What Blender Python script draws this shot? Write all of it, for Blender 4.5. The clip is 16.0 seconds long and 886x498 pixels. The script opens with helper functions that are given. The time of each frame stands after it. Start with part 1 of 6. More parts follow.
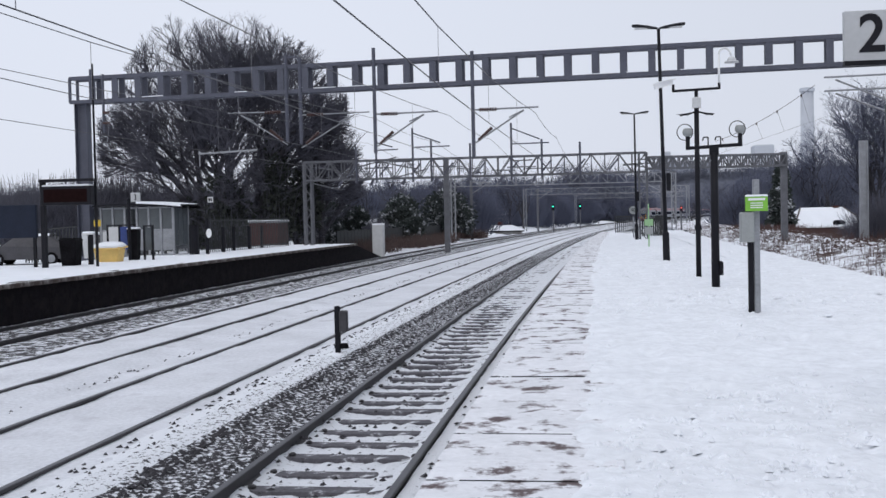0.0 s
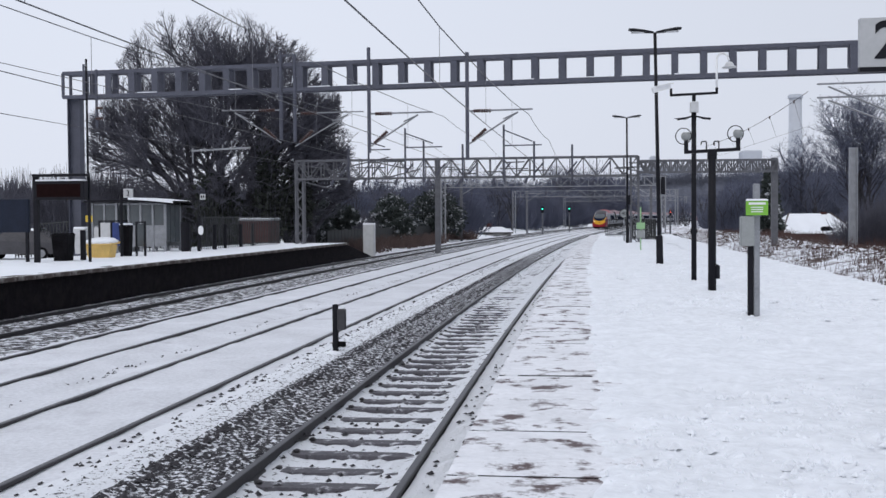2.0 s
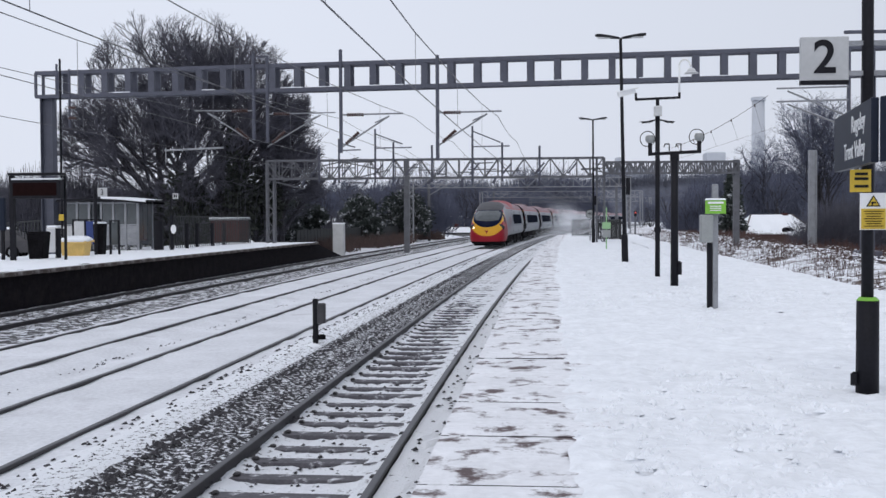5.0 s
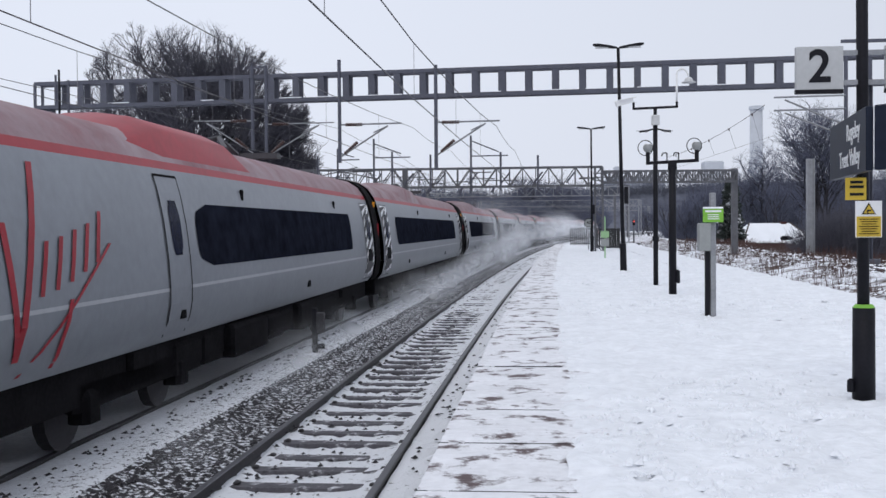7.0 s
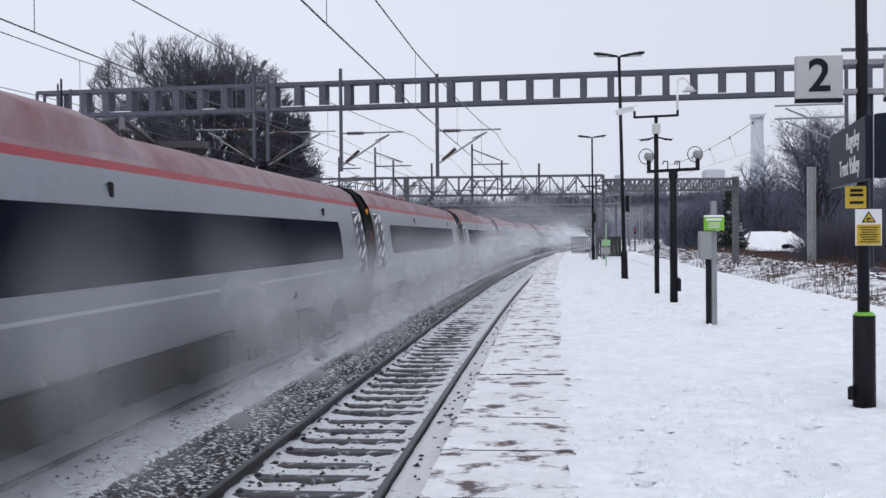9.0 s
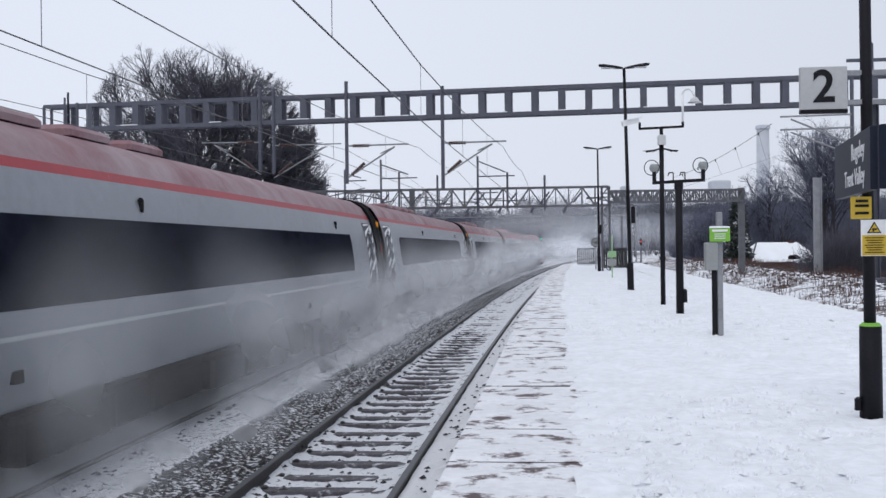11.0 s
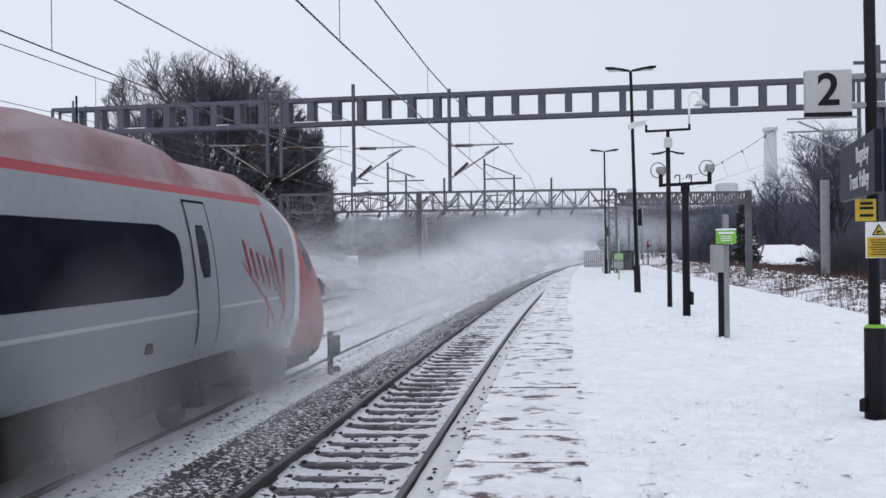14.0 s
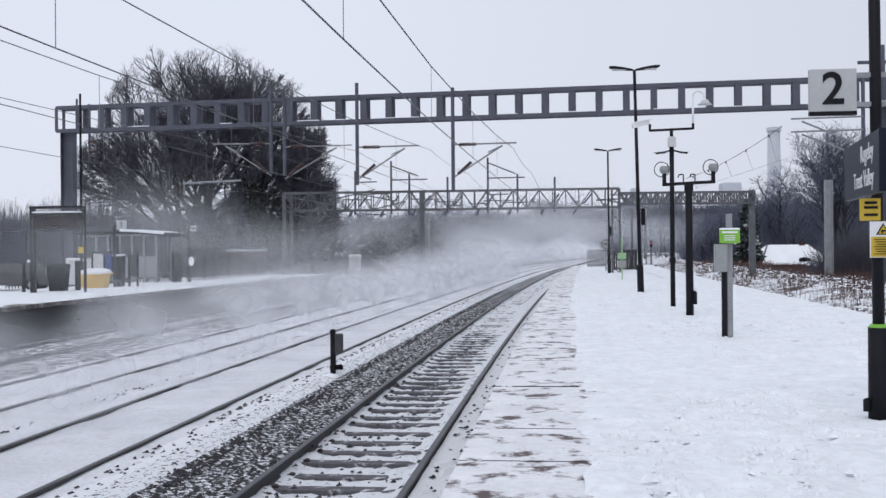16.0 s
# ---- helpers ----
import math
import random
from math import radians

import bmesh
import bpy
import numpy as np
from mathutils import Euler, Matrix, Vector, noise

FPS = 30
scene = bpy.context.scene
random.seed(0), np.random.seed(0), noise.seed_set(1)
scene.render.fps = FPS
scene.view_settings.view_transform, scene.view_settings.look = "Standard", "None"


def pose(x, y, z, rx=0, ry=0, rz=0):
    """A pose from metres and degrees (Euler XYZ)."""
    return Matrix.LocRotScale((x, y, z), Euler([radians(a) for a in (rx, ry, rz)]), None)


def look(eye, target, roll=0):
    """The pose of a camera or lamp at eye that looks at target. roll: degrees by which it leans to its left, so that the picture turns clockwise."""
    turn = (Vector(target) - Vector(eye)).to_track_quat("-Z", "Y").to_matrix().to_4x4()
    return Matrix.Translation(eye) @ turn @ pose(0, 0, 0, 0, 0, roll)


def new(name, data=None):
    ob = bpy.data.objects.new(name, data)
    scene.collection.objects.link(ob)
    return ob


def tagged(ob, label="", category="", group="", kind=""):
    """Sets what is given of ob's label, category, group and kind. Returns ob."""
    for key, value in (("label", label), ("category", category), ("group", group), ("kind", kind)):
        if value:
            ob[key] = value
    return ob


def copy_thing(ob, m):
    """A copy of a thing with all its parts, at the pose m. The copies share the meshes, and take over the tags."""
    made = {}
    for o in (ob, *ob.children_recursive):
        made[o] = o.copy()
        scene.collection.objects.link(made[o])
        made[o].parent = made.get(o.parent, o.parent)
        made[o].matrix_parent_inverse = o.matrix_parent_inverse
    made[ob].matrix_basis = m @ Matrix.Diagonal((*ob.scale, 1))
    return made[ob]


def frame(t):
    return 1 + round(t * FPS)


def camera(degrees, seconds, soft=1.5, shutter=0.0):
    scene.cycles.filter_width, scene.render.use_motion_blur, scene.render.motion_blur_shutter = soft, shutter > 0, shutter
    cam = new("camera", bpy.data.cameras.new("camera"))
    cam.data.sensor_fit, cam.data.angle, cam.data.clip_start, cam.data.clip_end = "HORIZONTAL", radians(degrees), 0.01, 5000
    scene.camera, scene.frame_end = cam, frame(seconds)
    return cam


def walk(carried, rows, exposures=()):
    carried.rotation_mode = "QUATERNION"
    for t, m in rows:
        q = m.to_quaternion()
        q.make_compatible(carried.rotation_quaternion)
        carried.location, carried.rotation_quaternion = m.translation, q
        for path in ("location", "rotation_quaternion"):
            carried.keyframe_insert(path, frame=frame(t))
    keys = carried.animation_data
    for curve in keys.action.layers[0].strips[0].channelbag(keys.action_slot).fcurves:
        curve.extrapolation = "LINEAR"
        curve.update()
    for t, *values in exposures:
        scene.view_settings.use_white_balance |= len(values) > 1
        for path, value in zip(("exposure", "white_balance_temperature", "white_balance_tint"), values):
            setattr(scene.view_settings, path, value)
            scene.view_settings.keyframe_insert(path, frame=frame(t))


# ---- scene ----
cam = camera(45.28, 16.0, soft=1.5)
walk(cam, [
    (0.0, look((0.249, 1.103, 1.380), (-2.473, 20.909, 0.785), -1.25)),
    (0.5, look((0.233, 1.072, 1.382), (-2.462, 20.880, 0.775), -1.16)),
    (1.0, look((0.219, 1.026, 1.385), (-2.444, 20.838, 0.779), -1.08)),
    (1.5, look((0.153, 1.028, 1.380), (-2.441, 20.850, 0.784), -0.85)),
    (2.0, look((0.061, 1.023, 1.365), (-2.427, 20.859, 0.785), -0.43)),
    (2.5, look((0.003, 0.969, 1.367), (-2.427, 20.812, 0.799), -0.27)),
    (3.0, look((-0.015, 0.750, 1.354), (-2.256, 20.615, 0.747), -0.18)),
    (3.5, look((-0.009, 0.511, 1.340), (-2.072, 20.394, 0.705), -0.18)),
    (4.0, look((-0.010, 0.315, 1.329), (-1.938, 20.212, 0.701), -0.17)),
    (6.5, look((-0.001, 0.124, 1.321), (-1.827, 20.036, 0.881), -0.35)),
    (7.0, look((-0.003, 0.112, 1.319), (-1.836, 20.024, 0.924), -0.45)),
    (7.5, look((-0.007, 0.105, 1.319), (-1.845, 20.017, 0.960), -0.46)),
    (8.0, look((-0.005, 0.093, 1.323), (-1.846, 20.005, 1.002), -0.50)),
    (8.5, look((-0.005, 0.093, 1.320), (-1.845, 20.006, 1.036), -0.49)),
    (9.0, look((-0.006, 0.071, 1.318), (-1.859, 19.983, 1.082), -0.48)),
    (11.5, look((0.002, 0.051, 1.318), (-1.983, 19.952, 1.342), -0.66)),
    (12.0, look((0.005, 0.032, 1.320), (-2.002, 19.931, 1.365), -0.66)),
    (12.5, look((0.004, 0.027, 1.317), (-2.032, 19.923, 1.379), -0.76)),
    (13.0, look((0.004, 0.018, 1.318), (-2.050, 19.912, 1.374), -0.71)),
    (13.5, look((0.003, -0.000, 1.320), (-2.070, 19.892, 1.365), -0.75)),
    (14.0, look((0.003, -0.009, 1.315), (-2.087, 19.882, 1.355), -0.68)),
    (14.5, look((0.003, 0.004, 1.317), (-2.104, 19.893, 1.345), -0.73)),
    (15.0, look((0.006, 0.012, 1.317), (-2.128, 19.897, 1.343), -0.68)),
    (15.5, look((0.001, -0.002, 1.312), (-2.140, 19.883, 1.338), -0.62)),
    (16.0, look((-0.000, 0.000, 1.310), (-2.147, 19.884, 1.331), -0.52)),
], [(0, 0.0), (6.5, 0.0), (7, 0.05), (9, 0.04), (14, 0.04), (14.5, 0.0), (15, -0.13), (15.5, -0.02), (16, 0.0)])

# ---- world and light: an even overcast winter sky ----
world = bpy.data.worlds.new("overcast")
scene.world = world
world.use_nodes = True
wn, wl = world.node_tree.nodes, world.node_tree.links
sky = wn.new("ShaderNodeTexSky")
sky.sky_type, sky.sun_disc = "NISHITA", False
sky.sun_elevation, sky.sun_rotation = radians(32), radians(200)
sky.air_density, sky.dust_density, sky.ozone_density = 1.0, 6.0, 1.0
cloud = wn.new("ShaderNodeMix")
cloud.data_type = "RGBA"
cloud.inputs[0].default_value = 0.93
cloud.inputs[7].default_value = (7.55, 8.0, 9.15, 1)
wl.new(sky.outputs[0], cloud.inputs[6])
facing_sky, split, shade, veil = wn.new("ShaderNodeTexCoord"), wn.new("ShaderNodeSeparateXYZ"), wn.new("ShaderNodeMapRange"), wn.new("ShaderNodeVectorMath")
shade.inputs["From Min"].default_value, shade.inputs["From Max"].default_value = -0.25, 0.6
shade.inputs["To Min"].default_value, shade.inputs["To Max"].default_value = 1.0, 0.82
veil.operation = "SCALE"
wl.new(facing_sky.outputs["Generated"], split.inputs[0]), wl.new(split.outputs[0], shade.inputs["Value"])
wl.new(cloud.outputs[2], veil.inputs[0]), wl.new(shade.outputs[0], veil.inputs["Scale"])
wl.new(veil.outputs[0], wn["Background"].inputs[0])
wn["Background"].inputs[1].default_value = 0.1035
scene.cycles.transparent_max_bounces = 96
sun = new("sun", bpy.data.lights.new("sun", "SUN"))
sun.data.energy, sun.data.angle, sun.data.color = 0.6, radians(25), (1.0, 0.98, 0.95)
sun.matrix_world = look((0, 0, 60), (8, 40, -10))
tagged(sun, "", "", "", "structure")

# ---- materials ----


def mat(name, colour, rough=0.7, metal=0.0, scale=6.0, spread=0.25, bump=0.0, fine=40.0, second=None, cover=0.5, edge=0.08, cover_scale=1.5, emit=0.0, detail=6.0, gloss=0.5):
    """A material with colour varied at two scales; second: a colour that lies over it in patches (snow, rust, dirt)."""
    m = bpy.data.materials.new(name)
    m.use_nodes = True
    n, l = m.node_tree.nodes, m.node_tree.links
    b = n["Principled BSDF"]
    b.inputs["Roughness"].default_value, b.inputs["Metallic"].default_value = rough, metal
    b.inputs["Specular IOR Level"].default_value = gloss
    co = n.new("ShaderNodeTexCoord")
    big, small = n.new("ShaderNodeTexNoise"), n.new("ShaderNodeTexNoise")
    big.inputs["Scale"].default_value, small.inputs["Scale"].default_value = scale, fine
    big.inputs["Detail"].default_value, small.inputs["Detail"].default_value = detail, 4
    l.new(co.outputs["Object"], big.inputs["Vector"]), l.new(co.outputs["Object"], small.inputs["Vector"])
    both = n.new("ShaderNodeMath")
    both.operation = "ADD"
    l.new(big.outputs["Fac"], both.inputs[0]), l.new(small.outputs["Fac"], both.inputs[1])
    ramp = n.new("ShaderNodeMapRange")
    ramp.inputs["From Min"].default_value, ramp.inputs["From Max"].default_value = 0.7, 1.3
    ramp.inputs["To Min"].default_value, ramp.inputs["To Max"].default_value = 1 - spread, 1 + spread
    l.new(both.outputs[0], ramp.inputs["Value"])
    tint = n.new("ShaderNodeMix")
    tint.data_type, tint.blend_type = "RGBA", "MULTIPLY"
    tint.inputs[0].default_value = 1
    tint.inputs[6].default_value = (*colour, 1)
    l.new(ramp.outputs[0], tint.inputs[7])
    out = tint.outputs[2]
    if second:
        c = n.new("ShaderNodeTexNoise")
        c.inputs["Scale"].default_value, c.inputs["Detail"].default_value, c.inputs["Roughness"].default_value = cover_scale, 8, 0.65
        l.new(co.outputs["Object"], c.inputs["Vector"])
        k = n.new("ShaderNodeMapRange")
        k.inputs["From Min"].default_value, k.inputs["From Max"].default_value = 1 - cover - edge, 1 - cover + edge
        l.new(c.outputs["Fac"], k.inputs["Value"])
        over = n.new("ShaderNodeMix")
        over.data_type = "RGBA"
        over.inputs[7].default_value = (*second, 1)
        l.new(k.outputs[0], over.inputs[0]), l.new(out, over.inputs[6])
        out = over.outputs[2]
    l.new(out, b.inputs["Base Color"])
    if bump:
        bp = n.new("ShaderNodeBump")
        bp.inputs["Strength"].default_value, bp.inputs["Distance"].default_value = bump, 0.02
        l.new(both.outputs[0], bp.inputs["Height"]), l.new(bp.outputs[0], b.inputs["Normal"])
    if emit:
        b.inputs["Emission Color"].default_value, b.inputs["Emission Strength"].default_value = (*colour, 1), emit
    return m


SNOW = mat("snow", (0.82, 0.845, 0.885), 0.75, scale=0.8, spread=0.05, bump=0.6, fine=9, detail=9)
SNOW_TRODDEN = mat("trodden_snow", (0.80, 0.825, 0.865), 0.7, scale=2.4, spread=0.09, bump=1.0, fine=11, detail=10, second=(0.70, 0.72, 0.755), cover=0.36, edge=0.06, cover_scale=2.2)
TRACK_SNOW = mat("track_snow", (0.66, 0.675, 0.715), 0.8, scale=0.9, spread=0.14, bump=0.7, fine=16, second=(0.50, 0.50, 0.54), cover=0.34, edge=0.10, cover_scale=1.7)
COPING = mat("coping", (0.76, 0.77, 0.805), 0.8, scale=2.0, spread=0.10, bump=0.7, fine=14, second=(0.105, 0.075, 0.078), cover=0.425, edge=0.04, cover_scale=3.3)
BALLAST_THIN = mat("ballast_thin_snow", (0.04, 0.037, 0.041), 0.9, scale=9, spread=0.5, bump=0.8, fine=40, second=(0.74, 0.76, 0.80), cover=0.575, edge=0.025, cover_scale=14.0)
BALLAST_DEEP = mat("ballast_deep_snow", (0.04, 0.037, 0.041), 0.9, scale=9, spread=0.5, bump=0.8, fine=40, second=(0.77, 0.79, 0.83), cover=0.66, edge=0.03, cover_scale=12.0)
BALLAST_FAR = mat("ballast_far_line", (0.04, 0.037, 0.041), 0.9, scale=5, spread=0.5, bump=0.8, fine=40, second=(0.70, 0.72, 0.76), cover=0.475, edge=0.03, cover_scale=6.5)
BALLAST = mat("ballast", (0.028, 0.026, 0.031), 0.9, scale=9, spread=0.5, bump=0.8, fine=40, second=(0.74, 0.76, 0.80), cover=0.465, edge=0.025, cover_scale=15.0)
FOURFOOT = mat("fourfoot", (0.07, 0.066, 0.07), 0.9, scale=9, spread=0.4, bump=0.8, fine=40, second=(0.72, 0.74, 0.78), cover=0.625, edge=0.04, cover_scale=12.0)
STONE = mat("ballast_stone", (0.038, 0.036, 0.042), 0.9, scale=12, spread=0.5, fine=60)
RAIL = mat("rail_steel", (0.032, 0.030, 0.034), 0.55, 0.3, scale=3, spread=0.3, fine=30)
RAIL_HEAD = mat("rail_head", (0.09, 0.09, 0.10), 0.45, 0.6, scale=3, spread=0.2, fine=30)
SLEEPER = mat("sleeper_concrete", (0.095, 0.092, 0.105), 0.85, scale=5, spread=0.3, bump=0.4, fine=30, second=(0.74, 0.76, 0.80), cover=0.37, edge=0.06, cover_scale=5.0)
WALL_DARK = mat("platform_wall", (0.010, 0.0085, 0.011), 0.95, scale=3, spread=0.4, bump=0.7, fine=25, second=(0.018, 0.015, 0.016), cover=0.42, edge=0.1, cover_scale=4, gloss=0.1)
BRICK_OLD = mat("old_brick", (0.06, 0.045, 0.04), 0.9, scale=6, spread=0.4, bump=0.5, fine=40, second=(0.30, 0.29, 0.28), cover=0.4, edge=0.1, cover_scale=5)
STEEL = mat("gantry_steel", (0.082, 0.087, 0.115), 0.6, 0.2, scale=2, spread=0.18, fine=20)
GALV = mat("galvanised_steel", (0.27, 0.28, 0.30), 0.55, 0.4, scale=4, spread=0.2, fine=30)
GREY_MAST = mat("weathered_mast", (0.12, 0.123, 0.138), 0.7, 0.2, scale=3, spread=0.22, fine=24)
BLACK = mat("black_paint", (0.009, 0.009, 0.013), 0.55, scale=5, spread=0.3, fine=40, gloss=0.18)
NAVY = mat("navy_sign", (0.010, 0.015, 0.030), 0.5, scale=3, spread=0.2, fine=20, gloss=0.2)
WHITE = mat("white_paint", (0.78, 0.79, 0.80), 0.5, scale=4, spread=0.05, fine=30)
LIGHT_GREY = mat("light_grey_plastic", (0.55, 0.56, 0.57), 0.5, scale=4, spread=0.1, fine=30)
GREEN_SIGN = mat("lime_sign", (0.19, 0.46, 0.045), 0.45, scale=4, spread=0.08, fine=30)
LIME = mat("lime_pole", (0.27, 0.46, 0.24), 0.5, scale=4, spread=0.1, fine=30)
YELLOW = mat("yellow_plastic", (0.58, 0.40, 0.035), 0.5, scale=4, spread=0.1, fine=30)
GRIT = mat("grit_bin_yellow", (0.62, 0.42, 0.13), 0.6, scale=4, spread=0.15, fine=30)
ORANGE = mat("orange_lamp", (0.8, 0.30, 0.02), 0.4)
BLUE = mat("blue_paint", (0.02, 0.045, 0.19), 0.5)
GLASS_DARK = mat("dark_glass", (0.008, 0.011, 0.030), 0.2, scale=3, spread=0.2, gloss=0.025)
TRAIN_GLASS = mat("train_glass", (0.014, 0.016, 0.025), 0.45, scale=2, spread=0.35, fine=5, gloss=0.0)
GLASS_SHELTER = mat("shelter_glass", (0.075, 0.085, 0.092), 0.15, scale=3, spread=0.15)
SIGN_GREY = mat("sign_grey", (0.44, 0.45, 0.46), 0.5, scale=4, spread=0.06, fine=30)
CABINET = mat("cabinet_grey", (0.27, 0.285, 0.285), 0.5, scale=4, spread=0.08, fine=30)
LED = mat("led_display", (0.012, 0.005, 0.005), 0.7, gloss=0.03)
SIGNAL_GREEN = mat("signal_green", (0.03, 0.9, 0.5), 0.4, emit=2.5)
SIGNAL_RED = mat("signal_red", (1.0, 0.12, 0.10), 0.4, emit=1.2)
WIRE = mat("wire", (0.085, 0.085, 0.095), 0.5, 0.4)
WIRE_FAR = mat("weathered_wire", (0.16, 0.16, 0.18), 0.5, 0.4)
INSUL = mat("insulator", (0.05, 0.022, 0.02), 0.4)
TRAIN_SILVER = mat("train_silver", (0.222, 0.238, 0.266), 0.38, 0.25, scale=0.7, spread=0.10, fine=8)
TRAIN_LINE = mat("train_light_line", (0.42, 0.43, 0.46), 0.4, 0.1, scale=1, spread=0.06, fine=8)
TRAIN_RED = mat("train_red", (0.30, 0.010, 0.022), 0.42, scale=1, spread=0.14, fine=8, gloss=0.3)
TRAIN_ROOF = mat("train_roof", (0.17, 0.042, 0.055), 0.6, scale=1.2, spread=0.25, fine=10, second=(0.31, 0.24, 0.26), cover=0.55, edge=0.2, cover_scale=0.9)
TRAIN_GREY = mat("train_dark_grey", (0.05, 0.049, 0.056), 0.6, scale=2, spread=0.25, fine=14)
TRAIN_YELLOW = mat("train_yellow", (0.68, 0.35, 0.012), 0.4, scale=1, spread=0.06, fine=12)
UNDER = mat("underframe", (0.009, 0.0085, 0.010), 0.9, scale=3, spread=0.5, fine=20, gloss=0.08)
HEADLIGHT = mat("headlight_lit", (1.0, 0.97, 0.88), 0.3, emit=5.0)
LENS = mat("lens", (0.07, 0.075, 0.085), 0.12, 0.3)
BARK = mat("bark", (0.044, 0.042, 0.05), 0.9, scale=6, spread=0.4, fine=40)
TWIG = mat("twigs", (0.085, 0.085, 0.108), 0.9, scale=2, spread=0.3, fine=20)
# twigs of far trees, with distance haze put into a paler, bluer colour
TWIG_HAZED = mat("hazed_twigs", (0.10, 0.11, 0.158), 0.95, scale=0.4, spread=0.25, fine=3)
IVY = mat("ivy", (0.022, 0.027, 0.022), 0.8, scale=4, spread=0.5, fine=30)
EVERGREEN = mat("evergreen", (0.024, 0.032, 0.03), 0.85, scale=2, spread=0.5, fine=20, second=(0.62, 0.64, 0.69), cover=0.40, edge=0.05, cover_scale=1.4)
SCRUB = mat("scrub", (0.085, 0.056, 0.05), 0.95, scale=2, spread=0.4, fine=20)
SCRUB_SNOW = mat("snowy_scrub_ground", (0.10, 0.07, 0.06), 0.95, scale=3, spread=0.5, bump=0.8, fine=20, second=(0.80, 0.82, 0.87), cover=0.535, edge=0.06, cover_scale=1.1)
REED = mat("russet_scrub", (0.085, 0.047, 0.043), 0.95, scale=2, spread=0.4, fine=20)
# wood on the ridge, greyed and blued to stand in for haze
HILL_HAZED = mat("hazed_wood", (0.11, 0.118, 0.15), 1.0, scale=0.06, spread=0.3, fine=0.5)
# haze over the power station is mixed into these two pale colours
HAZE_BLOCK = mat("hazed_concrete", (0.47, 0.495, 0.54), 0.9, scale=0.02, spread=0.06, fine=0.2)
HAZE_BUILDING = mat("hazed_cladding", (0.27, 0.29, 0.335), 0.9, scale=0.03, spread=0.1, fine=0.2)
FENCE = mat("palisade", (0.028, 0.03, 0.032), 0.8, scale=3, spread=0.3, fine=30)
BRICK = mat("red_brick", (0.062, 0.022, 0.02), 0.9, scale=5, spread=0.35, fine=40)
RENDERED = mat("house_wall", (0.35, 0.34, 0.33), 0.9, scale=2, spread=0.2, fine=20)

# ---- mesh building ----


class Mesh:
    def __init__(self):
        self.v, self.f = [], []

    def add(self, verts, faces):
        k = len(self.v)
        self.v += [tuple(p) for p in verts]
        self.f += [tuple(i + k for i in q) for q in faces]
        return self

    def box(self, c, s, turn=0.0, bevel=0.0):
        """A box at centre c of size s, turned about z; bevel chamfers its upright and top edges."""
        hx, hy, hz = s[0] / 2, s[1] / 2, s[2] / 2
        e = min(bevel, hx * 0.9, hy * 0.9, hz * 0.9)
        rings = [(-hz, 0)] + ([(hz - e, 0), (hz, e)] if e else [(hz, 0)])
        ct, st = math.cos(turn), math.sin(turn)
        pts, n = [], 0
        for z, ins in rings:
            x, y = hx - ins, hy - ins
            q = [(-x + e, -y), (x - e, -y), (x, -y + e), (x, y - e), (x - e, y), (-x + e, y), (-x, y - e), (-x, -y + e)] if e else [(-x, -y), (x, -y), (x, y), (-x, y)]
            n = len(q)
            pts += [(c[0] + a * ct - b * st, c[1] + a * st + b * ct, c[2] + z) for a, b in q]
        faces = [tuple(reversed(range(n))), tuple(range(len(pts) - n, len(pts)))]
        for r in range(len(rings) - 1):
            faces += [(r * n + i, r * n + (i + 1) % n, (r + 1) * n + (i + 1) % n, (r + 1) * n + i) for i in range(n)]
        return self.add(pts, faces)

    def tube(self, p, q, r0, r1=None, n=8, caps=True):
        p, q = Vector(p), Vector(q)
        r1 = r0 if r1 is None else r1
        d = (q - p).normalized()
        a = d.orthogonal().normalized()
        b = d.cross(a)
        ring = [(math.cos(2 * math.pi * i / n), math.sin(2 * math.pi * i / n)) for i in range(n)]
        pts = [p + (a * c + b * s) * r0 for c, s in ring] + [q + (a * c + b * s) * r1 for c, s in ring]
        faces = [(i, (i + 1) % n, n + (i + 1) % n, n + i) for i in range(n)]
        if caps:
            faces += [tuple(reversed(range(n))), tuple(range(n, 2 * n))]
        return self.add(pts, faces)

    def path(self, pts, r, n=6):
        for a, b in zip(pts, pts[1:]):
            self.tube(a, b, r, r, n)
        return self

    def bar(self, p, q, w, h):
        """A rectangular bar from p to q, w wide across and h high."""
        p, q = Vector(p), Vector(q)
        d = (q - p).normalized()
        up = Vector((0, 0, 1)) if abs(d.z) < 0.95 else Vector((0, 1, 0))
        a = d.cross(up).normalized() * (w / 2)
        b = a.normalized().cross(d).normalized() * (h / 2)
        pts = [o + s * a + t * b for o in (p, q) for s, t in ((-1, -1), (1, -1), (1, 1), (-1, 1))]
        return self.add(pts, [(0, 1, 2, 3), (7, 6, 5, 4), (0, 4, 5, 1), (1, 5, 6, 2), (2, 6, 7, 3), (3, 7, 4, 0)])

    def rings(self, rings, close=True, cap=True):
        n = len(rings[0])
        faces = []
        for r in range(len(rings) - 1):
            faces += [(r * n + i, r * n + (i + 1) % n, (r + 1) * n + (i + 1) % n, (r + 1) * n + i) for i in range(n if close else n - 1)]
        if cap and close:
            faces += [tuple(reversed(range(n))), tuple(range((len(rings) - 1) * n, len(rings) * n))]
        return self.add([p for r in rings for p in r], faces)

    def data(self, name, material, smooth=False):
        me = bpy.data.meshes.new(name)
        me.from_pydata(self.v, [], self.f)
        bm = bmesh.new()
        bm.from_mesh(me)
        if len(self.f) < 60000:
            bmesh.ops.recalc_face_normals(bm, faces=bm.faces)
        bm.to_mesh(me)
        bm.free()
        me.materials.append(material)
